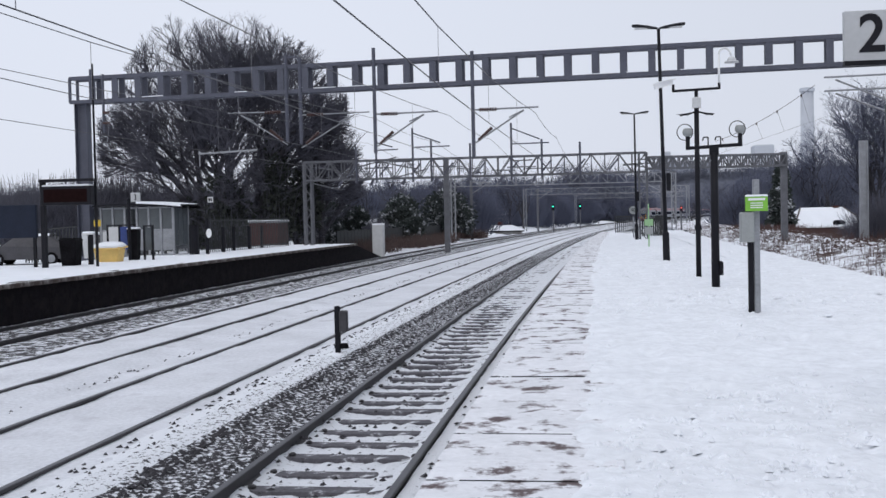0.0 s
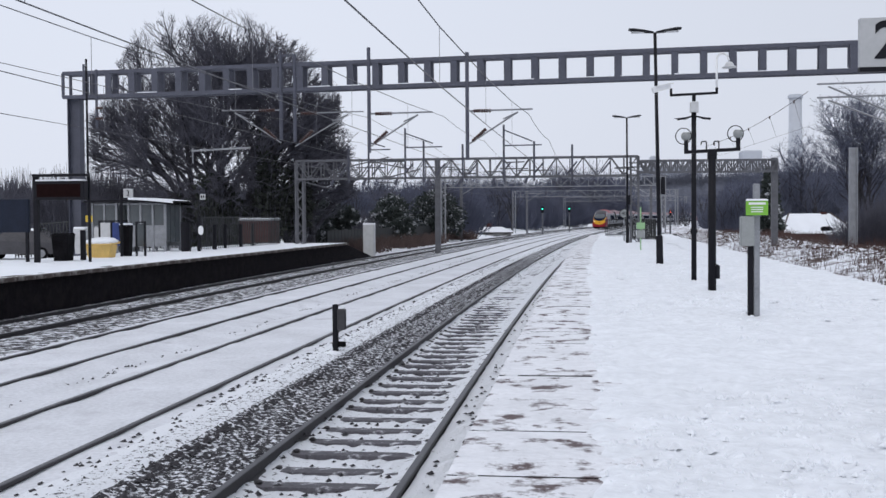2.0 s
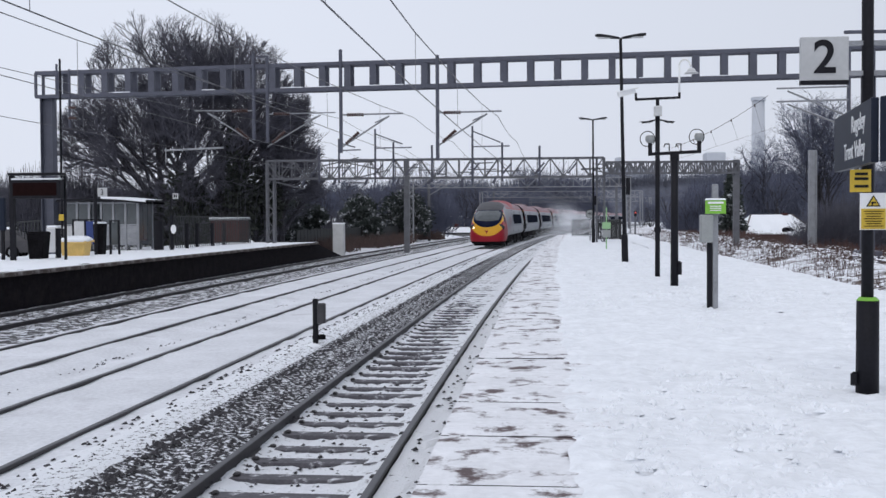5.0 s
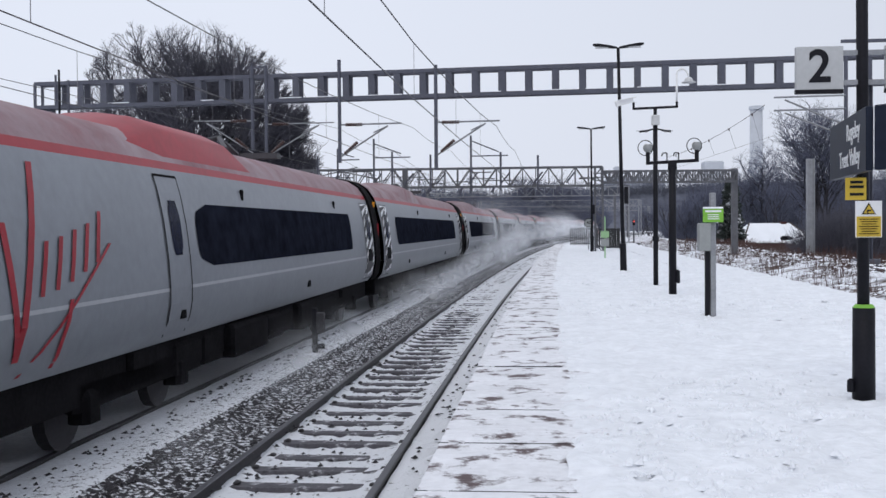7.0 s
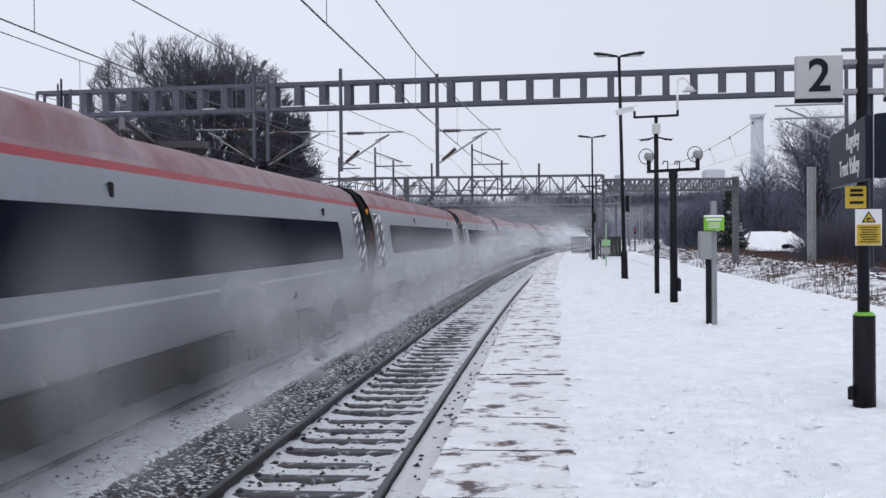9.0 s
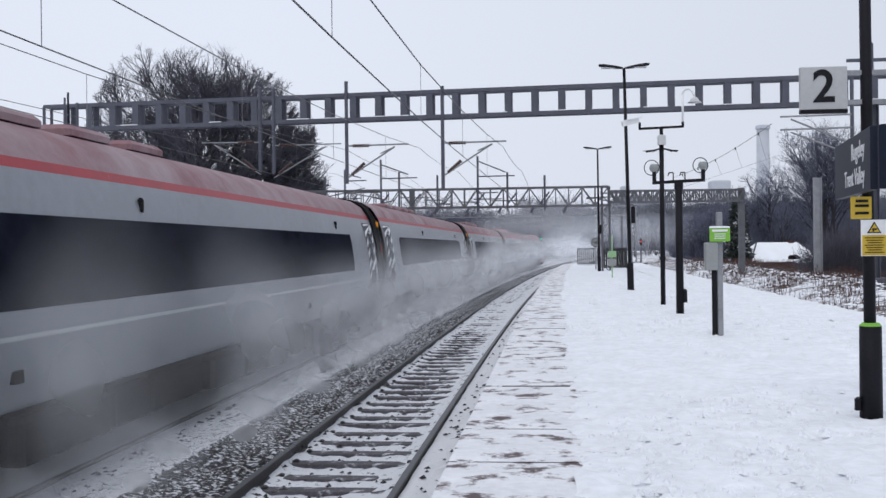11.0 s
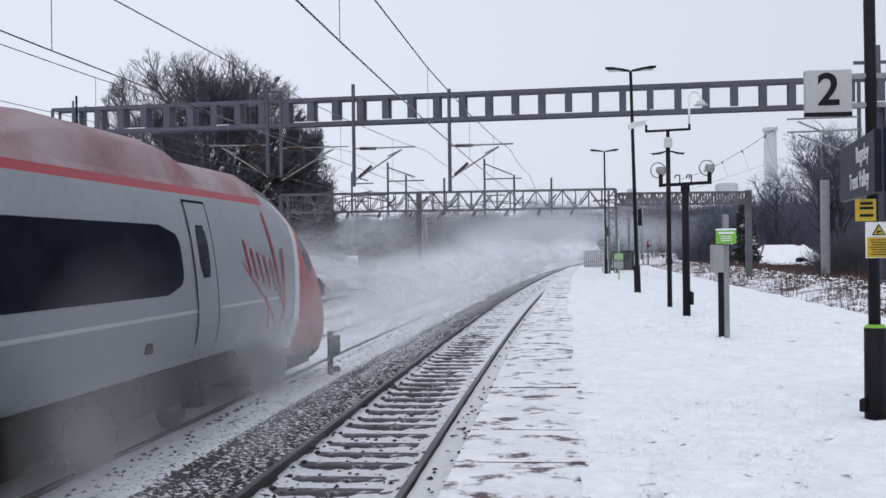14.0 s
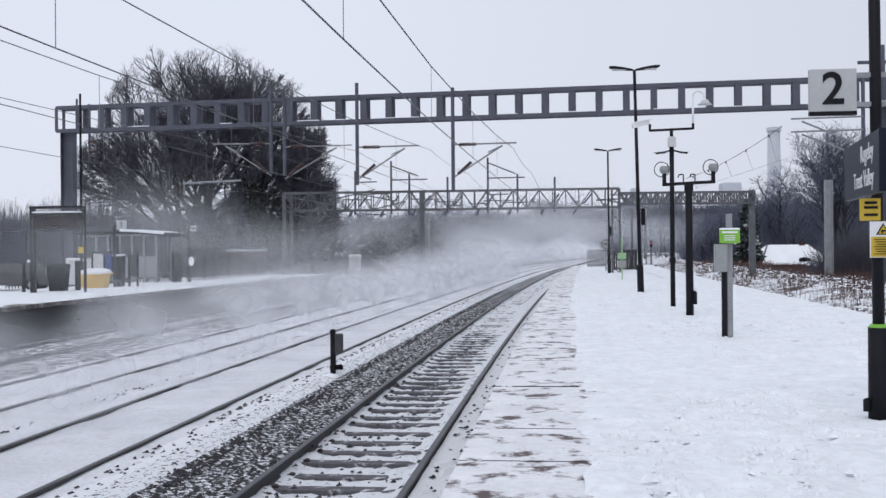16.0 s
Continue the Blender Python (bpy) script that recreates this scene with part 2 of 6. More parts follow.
        if smooth:
            me.shade_smooth()
        return me


def thing(name, label, category, at=None, group="", kind=""):
    ob = new(name)
    ob.empty_display_size = 0.2
    if at is not None:
        ob.matrix_basis = at
    return tagged(ob, label, category, group, kind)


def part(name, mesh, material, parent, label="", smooth=False):
    ob = new(name, mesh.data(name, material, smooth) if isinstance(mesh, Mesh) else mesh)
    if parent:
        ob.parent = parent
    return tagged(ob, label)


def solid(name, mesh, material, label, category="", kind="", group="", smooth=False):
    return tagged(new(name, mesh.data(name, material, smooth)), label, category, group, kind)


# ---- the line of the railway: a long right-hand curve ----
BEND = 1900.0
RAIL_Z = -0.908
TRACKS = (-2.21, -5.67, -8.77, -12.38)


def bend(y):
    return y * y / (2 * BEND)


def on(x, y, z=0.0):
    """The place x metres to the right of the datum line, y metres along it."""
    return (x + bend(y), y, z)


def along(a, b, step):
    n = max(1, round((b - a) / step))
    return [a + (b - a) * i / n for i in range(n + 1)]


def sweep(mesh, profile, ys, close=True, cap=True):
    """A cross-section (x, z) carried along the line."""
    return mesh.rings([[on(x, y, z) for x, z in profile] for y in ys], close, cap)


def text_mesh(body, size, bold=0.0, align="CENTER"):
    """Flat letters with a little thickness, centred, in the xz plane, facing -y."""
    cu = bpy.data.curves.new("letters", "FONT")
    cu.body, cu.size, cu.align_x, cu.align_y, cu.extrude, cu.offset = body, size, align, "CENTER", 0.002, bold
    ob = new("letters", cu)
    bpy.context.view_layer.update()
    me = bpy.data.meshes.new_from_object(ob.evaluated_get(bpy.context.evaluated_depsgraph_get()))
    bpy.data.objects.remove(ob)
    me.transform(Matrix.Rotation(radians(90), 4, "X"))
    return me

# ---- ground, trackbed and platforms ----
FAR = 420.0


def build_ground():
    m = Mesh()
    xs = [-2500, -900, -400, -180, -90, -50, -34, -26] + [-21, -16] + [6.4, 8.4, 11, 15, 22, 34, 60, 110, 220, 500, 1200, 2500]
    ys = [-400, -150, -60, -30, -10] + along(0, 120, 6) + [135, 150, 175, 200, 240, 280, 330, 400, 500, 700, 1000, 1600, 2600, 4200]
    grid = []
    for y in ys:
        for x in xs:
            z = -1.32
            if x < -20:
                z = -0.55 + 0.25 * noise.noise((x * 0.05, y * 0.05, 0))
            if x > 9:
                z = -0.95 - 0.55 * min(1, (x - 9) / 14) + 0.3 * noise.noise((x * 0.09, y * 0.09, 3))
            grid.append((x + bend(min(y, FAR)), y, z))
    w = len(xs)
    m.add(grid, [(j * w + i, j * w + i + 1, (j + 1) * w + i + 1, (j + 1) * w + i) for j in range(len(ys) - 1) for i in range(w - 1)])
    solid("ground", m, SNOW, "open ground under settled snow", "ground", "structure")

    bed = Mesh()
    ys = along(-15, 60, 0.5) + along(62, FAR, 3)
    prof = [(-15.4, -1.10)] + [(-15 + 0.22 * i, -1.10) for i in range(65)]
    rows = []
    for y in ys:
        row = []
        for x, z in prof:
            rough = 0.035 * noise.noise((x * 1.3, y * 1.3, 0)) + 0.02 * noise.noise((x * 4, y * 4, 5))
            lift = 0.0
            for c in TRACKS[1:]:
                lift = max(lift, (0.155 if c > -12 else 0.05) * max(0.0, 1 - (abs(x - c) / 1.7) ** 4))
            shoulder = 0.07 * math.exp(-((x + 4.0) / 0.5) ** 2)
            row.append(on(x, y, z + rough + lift + shoulder))
        rows.append(row)
    bed.rings(rows, False)
    solid("trackbed", bed, TRACK_SNOW, "snow-covered trackbed between the rails", "trackbed", "structure", smooth=True)

    def strip(name, x0, x1, z, material, label, bumps=0.03, y1=FAR, step=0.25):
        s = Mesh()
        n = max(2, round((x1 - x0) / 0.1))
        rr = []
        for y in along(-12, 45, step) + along(46, y1, 2):
            rr.append([on(x0 + (x1 - x0) * i / n, y, z(x0 + (x1 - x0) * i / n, y) + bumps * noise.noise(((x0 + (x1 - x0) * i / n) * 7, y * 7, 2))) for i in range(n + 1)])
        s.rings(rr, False)
        solid(name, s, material, label, "ballast", "structure")

    c = TRACKS[0]
    heap = lambda x, y: -1.03 + 0.045 * math.sin((x - c + 2.45) / 1.65 * math.pi) + 0.075 * min(1, max(0, (c - 1.45 - x) / 0.4)) - 0.05 * max(0, c - 2.4 - x) / 0.4
    strip("ballast_shoulder", c - 2.80, c - 2.15, heap, BALLAST_DEEP, "stones showing through snow at the foot of the ballast")
    strip("ballast_shoulder", c - 2.15, c - 1.75, heap, BALLAST_THIN, "dark stone ballast half hidden by blown snow")
    strip("ballast_shoulder", c - 1.75, c - 0.80, heap, BALLAST, "dark stone ballast flecked with blown snow")
    strip("ballast_fourfoot", c - 0.74, c + 0.74, lambda x, y: -1.088 + 0.06 * max(0.0, (abs(x - c) - 0.5) / 0.24) + 0.042 * min(1, max(0, (y - 16) / 22)) + 0.035 * min(1, max(0, (x - c - 0.1 - 0.3 * noise.noise((y * 1.7, 4, 0))) / 0.5)), FOURFOOT, "snow and ballast packed between the sleepers", 0.045)
    strip("ballast_cess", c + 0.79, -0.50, lambda x, y: -0.972 - 0.03 * math.sin((x - c - 0.79) * 3.0), BALLAST_DEEP, "snowy ballast between rail and platform wall", 0.03)
    for k, off in ((2, 0.0), (3, 0.0)):
        t = TRACKS[k]
        if k == 3:
            strip("ballast_wide", t + 0.85, t + 2.55, lambda x, y: -1.0, BALLAST_FAR, "ballast showing through thin snow beside the far line", 0.03, 260, 0.5)
            strip("ballast_wide", t - 1.5, t - 0.82, lambda x, y: -1.01, BALLAST_FAR, "dark ballast below the far platform", 0.03, 260, 0.5)
            strip("ballast_wide", t - 0.70, t + 0.70, lambda x, y: -1.0, BALLAST_FAR, "thin snow over ballast in the far line", 0.03, 260, 0.5)


def build_track(c, name, full):
    tr = thing(name, "running line of two dark steel rails" + (" on concrete sleepers" if full else " deep in snow"), "railway track", kind="structure")
    ys = along(-14, 60, 2) + along(63, FAR, 4)
    for side in (-1, 1):
        x = c + side * 0.7525
        m = Mesh()
        z = RAIL_Z
        sweep(m, [(x - 0.07, z - 0.16), (x + 0.07, z - 0.16), (x + 0.07, z - 0.145), (x + 0.012, z - 0.12), (x + 0.012, z - 0.045), (x + 0.035, z - 0.035), (x + 0.035, z - 0.006), (x - 0.035, z - 0.006), (x - 0.035, z - 0.035), (x - 0.012, z - 0.045), (x - 0.012, z - 0.12), (x - 0.07, z - 0.145)], ys)
        rail = part("rail", m, RAIL, tr)
        h = Mesh()
        sweep(h, [(x - 0.034, z - 0.006), (x + 0.034, z - 0.006), (x + 0.026, z), (x - 0.026, z)], ys)
        part("rail_head", h, RAIL_HEAD, rail, "worn running surface")
    return tr


def build_sleepers(tr):
    c = TRACKS[0]
    me = Mesh().rings([[(-1.25, -0.13, -0.20), (-1.25, 0.13, -0.20), (-1.25, 0.10, 0), (-1.25, -0.10, 0)], [(-0.5, -0.12, -0.20), (-0.5, 0.12, -0.20), (-0.5, 0.10, -0.008), (-0.5, -0.10, -0.008)], [(0.5, -0.12, -0.20), (0.5, 0.12, -0.20), (0.5, 0.10, -0.008), (0.5, -0.10, -0.008)], [(1.25, -0.13, -0.20), (1.25, 0.13, -0.20), (1.25, 0.10, 0), (1.25, -0.10, 0)]]).data("sleeper", SLEEPER)
    clip = Mesh()
    for s in (-0.7525, 0.7525):
        for d in (-0.115, 0.115):
            clip.box((s + d, 0, 0.012), (0.06, 0.075, 0.03), 0, 0.012)
    clip = clip.data("clip", RAIL)
    y = -2.0
    while y < 110:
        ob = part("sleeper", me, None, tr)
        a = y / BEND
        ob.matrix_basis = Matrix.Translation(on(c, y, RAIL_Z - 0.135 + random.uniform(-0.012, 0.012))) @ Matrix.Rotation(-a + random.uniform(-0.012, 0.012), 4, "Z")
        if y < 24:
            part("rail_clip", clip, None, ob)
        y += 0.65


def build_stones():
    m = Mesh()
    c = TRACKS[0]
    rnd = random.Random(4)
    for i in range(2600):
        y = 12 + 70 * rnd.random() ** 1.5
        x = rnd.choice((-7.15, -7.35, -9.6, -7.95, -9.8)) + rnd.gauss(0, 0.16)
        if noise.noise((x * 2.5, y * 0.5, 21)) < 0.0:
            continue
        r = rnd.uniform(0.012, 0.034)
        p = on(x, y, -1.03 if x > -8.5 else -1.0)
        m.add([(p[0] + r * a, p[1] + r * b * 1.5, p[2] + rnd.uniform(0.6, 1.1) * r * q) for a, b, q in ((1, 0, 0), (-1, 0, 0), (0, 1, 0), (0, -1, 0), (0.2, 0.1, 1))], [(0, 2, 4), (2, 1, 4), (1, 3, 4), (3, 0, 4)])
    for i in range(11000):
        y = 3 + 57 * rnd.random() ** 1.8
        if rnd.random() < 0.75:
            x = c - 1.6 + max(-0.85, rnd.gauss(0, 0.42))
            z = -1.0 if x > c - 1.5 else -0.945
        else:
            x = c + rnd.uniform(-0.7, 1.5)
            z = -1.078 if x < c + 0.7 else -0.97
            if rnd.random() < 0.35:
                continue
            if abs(x - c - 0.75) < 0.1:
                continue
        r = rnd.uniform(0.018, 0.042)
        p = on(x, y, z)
        v = [(p[0] + r * rnd.uniform(0.6, 1.3) * a, p[1] + r * rnd.uniform(0.6, 1.3) * b, p[2] + r * rnd.uniform(0.5, 0.9) * q) for a, b, q in ((1, 0, 0), (-1, 0, 0), (0, 1, 0), (0, -1, 0), (0.2, 0.1, 1), (0, 0, -1))]
        m.add(v, [(0, 2, 4), (2, 1, 4), (1, 3, 4), (3, 0, 4)])
    solid("ballast_stones", m, STONE, "loose dark ballast stones poking through snow", "stones", "stuff")



def build_crumbs():
    """Kicked-up lumps on the trampled platform, thickest where it is walked most."""
    m = Mesh()
    rnd = random.Random(14)
    for i in range(15000):
        y = 4 + 40 * rnd.random() ** 1.7
        x = 0.2 + 4.6 * rnd.random()
        if noise.noise((x * 0.55, y * 0.3, 17)) + 0.5 * noise.noise((x * 2.5, y * 2.0, 6)) < 0.04:
            continue
        r = 0.008 + 0.026 * rnd.random() ** 2.5
        q = Vector((x + bend(y), y, 0.018 + 0.02 * noise.noise((x * 0.9, y * 0.9, 0)) + 0.02 * noise.noise((x * 4.5, y * 4.5, 1))))
        ring = [(q.x + r * rnd.uniform(0.8, 1.9) * math.cos(a), q.y + r * rnd.uniform(0.8, 1.6) * math.sin(a), q.z - 0.012) for a in (0, 1.05, 2.1, 3.14, 4.2, 5.25)]
        top = [(q.x + r * 0.5 * math.cos(a), q.y + r * 0.5 * math.sin(a), q.z + r * rnd.uniform(0.35, 0.8)) for a in (0.3, 2.4, 4.5)]
        m.add(ring + top, [(0, 1, 6), (1, 2, 7, 6), (2, 3, 7), (3, 4, 8, 7), (4, 5, 8), (5, 0, 6, 8), (6, 7, 8)])
    solid("snow_crumbs", m, SNOW_TRODDEN, "crumbled lumps of trampled snow on the platform", "snow", "stuff")


EDGE = -0.64
BACK = 5.9
END2 = 84.0


def build_platforms():
    m = Mesh()
    rows = []
    for y in along(-14, 2, 0.4) + along(2.06, 14, 0.06) + along(14.1, 22, 0.1) + along(22.2, 40, 0.2) + along(40.6, END2, 0.8):
        n = 90
        row = []
        for i in range(n + 1):
            ragged = 0.10 + 0.14 * noise.noise((y * 0.7, 3.3, 0)) + 0.035 * noise.noise((y * 3.0, 9.1, 0))
            x = EDGE + 0.66 + ragged + (BACK - EDGE - 0.66 - ragged) * i / n
            z = (0.022 if i > 1 else 0.012 if i else -0.012) + 0.02 * noise.noise((x * 0.9, y * 0.9, 0)) + 0.02 * noise.noise((x * 4.5, y * 4.5, 1)) + 0.016 * noise.noise((x * 9, y * 9, 4))
            dent = noise.noise((x * 3.1 + 40, y * 3.1, 7))
            tread = noise.noise((x * 5.2 + 11, y * 3.6, 19)) * (0.6 + 0.6 * noise.noise((x * 0.5, y * 0.4, 33)))
            z -= 0.10 * max(0, dent - 0.2) + 0.14 * min(0.25, max(0, tread - 0.10)) * min(1, i / 6)
            row.append((x + bend(y) * (0.75 if i else 1.0) if x > 4 else x + bend(y), y, z - (0.0 if i < n else 0.1)))
        rows.append(row)
    m.rings(rows, False)
    pf = solid("platform_near", m, SNOW_TRODDEN, "platform surface under trampled snow", "platform", "structure", smooth=True)
    core = Mesh()
    ys = along(-14, END2, 2)
    sweep(core, [(EDGE + 0.12, -1.3), (BACK + 0.02, -1.3), (BACK + 0.02, -0.12), (EDGE + 0.12, -0.12)], ys)
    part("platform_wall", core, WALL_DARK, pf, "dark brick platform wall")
    ramp = Mesh()
    ramp.add([on(EDGE + 0.12, END2, -1.3), on(BACK, END2, -1.3), on(BACK, END2, 0.0), on(EDGE + 0.12, END2, 0.0), on(EDGE + 0.5, END2 + 9, -1.2), on(BACK - 1, END2 + 9, -1.2)], [(3, 2, 5, 4), (0, 3, 4), (1, 5, 2)])
    part("ramp", ramp, SNOW, pf)
    y = -3.0
    rnd = random.Random(8)
    while y < END2 - 1.2:
        L = 1.19
        dip = rnd.choice((0.001, 0.003, 0.005, 0.007))
        s = Mesh()
        nx, ny = 7, 9
        for_top = []
        for j in range(ny):
            for i in range(nx):
                xx, yy = EDGE + 1.05 * i / (nx - 1), y + 0.008 + (L - 0.016) * j / (ny - 1)
                z = 0.002 + (0.012 * noise.noise((xx * 6, yy * 6, 3)) if 0 < i < nx - 1 and 0 < j < ny - 1 else -dip)
                for_top.append(on(xx, yy, z))
        s.add(for_top, [(j * nx + i, j * nx + i + 1, (j + 1) * nx + i + 1, (j + 1) * nx + i) for j in range(ny - 1) for i in range(nx - 1)])
        s.add([on(EDGE, y + 0.008, -0.12), on(EDGE, y + L - 0.008, -0.12), on(EDGE, y + L - 0.008, -0.008), on(EDGE, y + 0.008, -0.008)], [(0, 1, 2, 3)])
        part("coping_slab", s, COPING, pf)
        y += 1.2

    m = Mesh()
    e3, b3 = -13.75, -19.5
    ys = along(-14, 60, 1.0)
    rows = [[on(e3 + (b3 - e3) * i / 24, y, 0.01 + (0.02 * noise.noise((i * 0.7, y * 0.7, 9)) if 0 < i < 24 else 0)) for i in range(25)] for y in ys]
    m.rings(rows, False)
    p3 = solid("platform_far", m, SNOW, "opposite platform covered in smooth snow", "platform", "structure", smooth=True)
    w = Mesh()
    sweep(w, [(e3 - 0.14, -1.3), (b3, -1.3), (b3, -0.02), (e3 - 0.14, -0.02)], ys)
    part("platform_wall", w, WALL_DARK, p3, "near-black brick wall below the platform edge")
    y = -8.0
    while y < 60:
        k = Mesh().box((0, 0, 0), (0.5, 0.9, 0.11), 0, 0.015).data("edge_stone", BRICK_OLD)
        ob = part("edge_stone", k, None, p3)
        ob.matrix_basis = Matrix.Translation(on(e3 - 0.20, y, -0.052 + rnd.uniform(-0.006, 0.006))) @ Matrix.Rotation(-y / BEND, 4, "Z")
        y += 0.915
    s = Mesh()
    a, b = on(e3 - 0.2, 60, 0), on(b3, 60, 0)
    s.add([a, b, (b[0], b[1], -1.3), (a[0], a[1], -1.3), on(e3 - 0.3, 68, -1.1), on(b3, 68, -1.1)], [(0, 1, 5, 4), (0, 4, 3), (1, 2, 5)])
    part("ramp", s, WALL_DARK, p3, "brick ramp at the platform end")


build_ground()
near_line = build_track(TRACKS[0], "track_1", True)
for i, c in enumerate(TRACKS[1:]):
    build_track(c, "track_%d" % (i + 2), False)
build_platforms()

# ---- overhead line structures ----
GB = (Vector((-21.93, 45.1, 0)), Vector((14.6, 42.0, 0)))


def gantry_at(x):
    a, b = GB
    return a.lerp(b, (x - a.x) / (b.x - a.x))


def build_gantry():
    """The steel portal over all four lines."""
    g = thing("overhead_gantry", "blue-grey steel portal gantry with open rectangular panels", "gantry")
    a, b = GB
    d = (b - a).normalized()
    side = Vector((-d.y, d.x, 0))
    z0, z1 = 6.72, 7.74
    for z, nm in ((z0, "bottom_chord"), (z1, "top_chord")):
        for s in (-0.3, 0.3):
            part(nm, Mesh().bar(a + side * s + Vector((0, 0, z)), b + side * s + Vector((0, 0, z)), 0.13, 0.15), STEEL, g)
    n = 34
    L = (b - a).length
    for i in range(n + 1):
        p = a + d * (L * i / n)
        post = Mesh()
        for s in (-0.3, 0.3):
            post.bar(p + side * s + Vector((0, 0, z0)), p + side * s + Vector((0, 0, z1)), 0.26 if 0 < i < n else 0.1, 0.1)
        for z in (z0, z1):
            post.bar(p - side * 0.3 + Vector((0, 0, z)), p + side * 0.3 + Vector((0, 0, z)), 0.10, 0.08)
        part("panel_post", post, STEEL, g)
    rnd = random.Random(3)
    x = 0.4
    while x < L - 0.8:
        w = rnd.uniform(0.3, 1.1)
        if rnd.random() < 0.5:
            q0, q1 = a + d * x - side * 0.33, a + d * (x + w) - side * 0.33
            part("snow_cap", Mesh().bar(q0 + Vector((0, 0, z0 + 0.085)), q1 + Vector((0, 0, z0 + 0.085)), 0.10, 0.03), SNOW, g, "thin cap of lying snow")
        x += w + rnd.uniform(0.1, 0.6)
    for at, half in ((a + d * 0.40, 0.26), (gantry_at(12.4), 0.2)):
        leg = Mesh()
        for s in (-1, 1):
            leg.box((at.x + s * half, at.y, 3.3), (0.03, 0.46, 6.7))
        leg.box((at.x, at.y, 3.3), (half * 2, 0.03, 6.7))
        leg.box((at.x, at.y, 6.66), (0.62, 0.6, 0.04))
        leg.box((at.x, at.y, -0.3), (0.9, 0.9, 0.62), 0, 0.04)
        part("leg", leg, STEEL, g, "broad H-section steel leg")
    return g


def cantilever(parent, top, foot, reach, z, material=GALV, r=0.035, drop_r=0.075, label=""):
    """A drop tube with a registration arm; reach: signed metres along x to the wire."""
    part("drop_tube", Mesh().tube(top, foot, drop_r, drop_r, 8), STEEL, parent)
    x, y = foot[0], foot[1]
    s = 1 if reach > 0 else -1
    arm = Mesh()
    arm.tube((x, y, z), (x + reach, y - 0.1, z + 0.02), r, r, 6)
    arm.tube((x, y, z - 1.35), (x + reach * 0.78, y - 0.1, z - 0.08), r, r, 6)
    arm.tube((x + reach * 0.55, y - 0.1, z - 0.35), (x + reach * 0.78, y - 0.1, z - 0.08), r * 0.8, r * 0.8, 6)
    k = part("registration_arm", arm, material, parent)
    for (p, q) in (((x + s * 0.25, y, z), (x + s * 0.95, y, z)), ((x + s * 0.2, y, z - 1.2), (x + s * 0.75, y, z - 0.72))):
        p, q = Vector(p), Vector(q)
        d = (q - p).normalized()
        a, b = d.orthogonal().normalized(), d.cross(d.orthogonal().normalized())
        rings = []
        for i in range(15):
            r = (0.045, 0.085)[i % 2]
            rings.append([p.lerp(q, i / 14) + (a * math.cos(w) + b * math.sin(w)) * r for w in [2 * math.pi * j / 8 for j in range(8)]])
        part("insulator", Mesh().rings(rings), INSUL, k, "ribbed brown insulator")


gantry = build_gantry()
for x, reach, top, low in ((-8.26, 2.6, 8.3, 4.05), (-4.22, 2.6, 7.95, 3.7)):
    p = gantry_at(x)
    cantilever(gantry, (p.x, p.y - 0.36, top), (p.x, p.y - 0.36, low), reach, 5.62)
for x, reach, low in ((-12.02, -2.5, 4.65), (-11.42, 2.9, 4.55)):
    p = gantry_at(x)
    cantilever(gantry, (p.x, p.y - 0.36, 8.15), (p.x, p.y - 0.36, low), reach, 5.88 if reach < 0 else 5.72, r=0.026)
p = gantry_at(-20.35)
part("drop_tube", Mesh().tube((p.x, p.y - 0.36, 7.85), (p.x, p.y - 0.36, 5.35), 0.06, 0.06, 8), STEEL, gantry)
for z in (5.75, 6.2):
    part("insulator", Mesh().tube((p.x - 0.02, p.y - 0.4, z), (p.x + 0.28, p.y - 0.4, z), 0.055, 0.055, 8), INSUL, gantry)
p = gantry_at(-20.95)
part("drop_tube", Mesh().tube((p.x, p.y - 0.34, 8.1), (p.x, p.y - 0.34, 6.8), 0.05, 0.05, 8), STEEL, gantry)
p = gantry_at(-12.02)
part("drop_tube", Mesh().tube((p.x, p.y - 0.36, 7.9), (p.x, p.y - 0.36, 8.3), 0.05, 0.05, 6).bar((p.x - 0.2, p.y - 0.36, 8.12), (p.x + 0.55, p.y - 0.36, 8.12), 0.07, 0.08), STEEL, gantry)
p = gantry_at(-14.7)
part("registration_arm", Mesh().tube((p.x - 1.25, p.y - 0.4, 4.27), (p.x + 1.3, p.y - 0.4, 4.36), 0.04).tube((p.x - 1.2, p.y - 0.4, 3.75), (p.x - 1.2, p.y - 0.4, 4.4), 0.025).tube((p.x + 0.1, p.y - 0.4, 4.28), (p.x + 0.1, p.y - 0.4, 4.5), 0.025), GALV, gantry)


def lattice_beam(g, p, q, z0, z1, n, wide, material, chord=0.09, web=0.05):
    p, q = Vector(p), Vector(q)
    d = q - p
    side = Vector((-d.y, d.x, 0)).normalized() * wide / 2
    for s in (-1, 1):
        for z in (z0, z1):
            part("chord", Mesh().bar(p + side * s + Vector((0, 0, z)), q + side * s + Vector((0, 0, z)), chord, chord), material, g)
        m = Mesh()
        for i in range(n):
            a, b = p + d * (i / n) + side * s, p + d * ((i + 1) / n) + side * s
            za, zb = (z0, z1) if i % 2 else (z1, z0)
            m.bar(a + Vector((0, 0, za)), b + Vector((0, 0, zb)), web, web)
            m.bar(b + Vector((0, 0, z0)), b + Vector((0, 0, z1)), web, web)
        part("lattice", m, material, g)


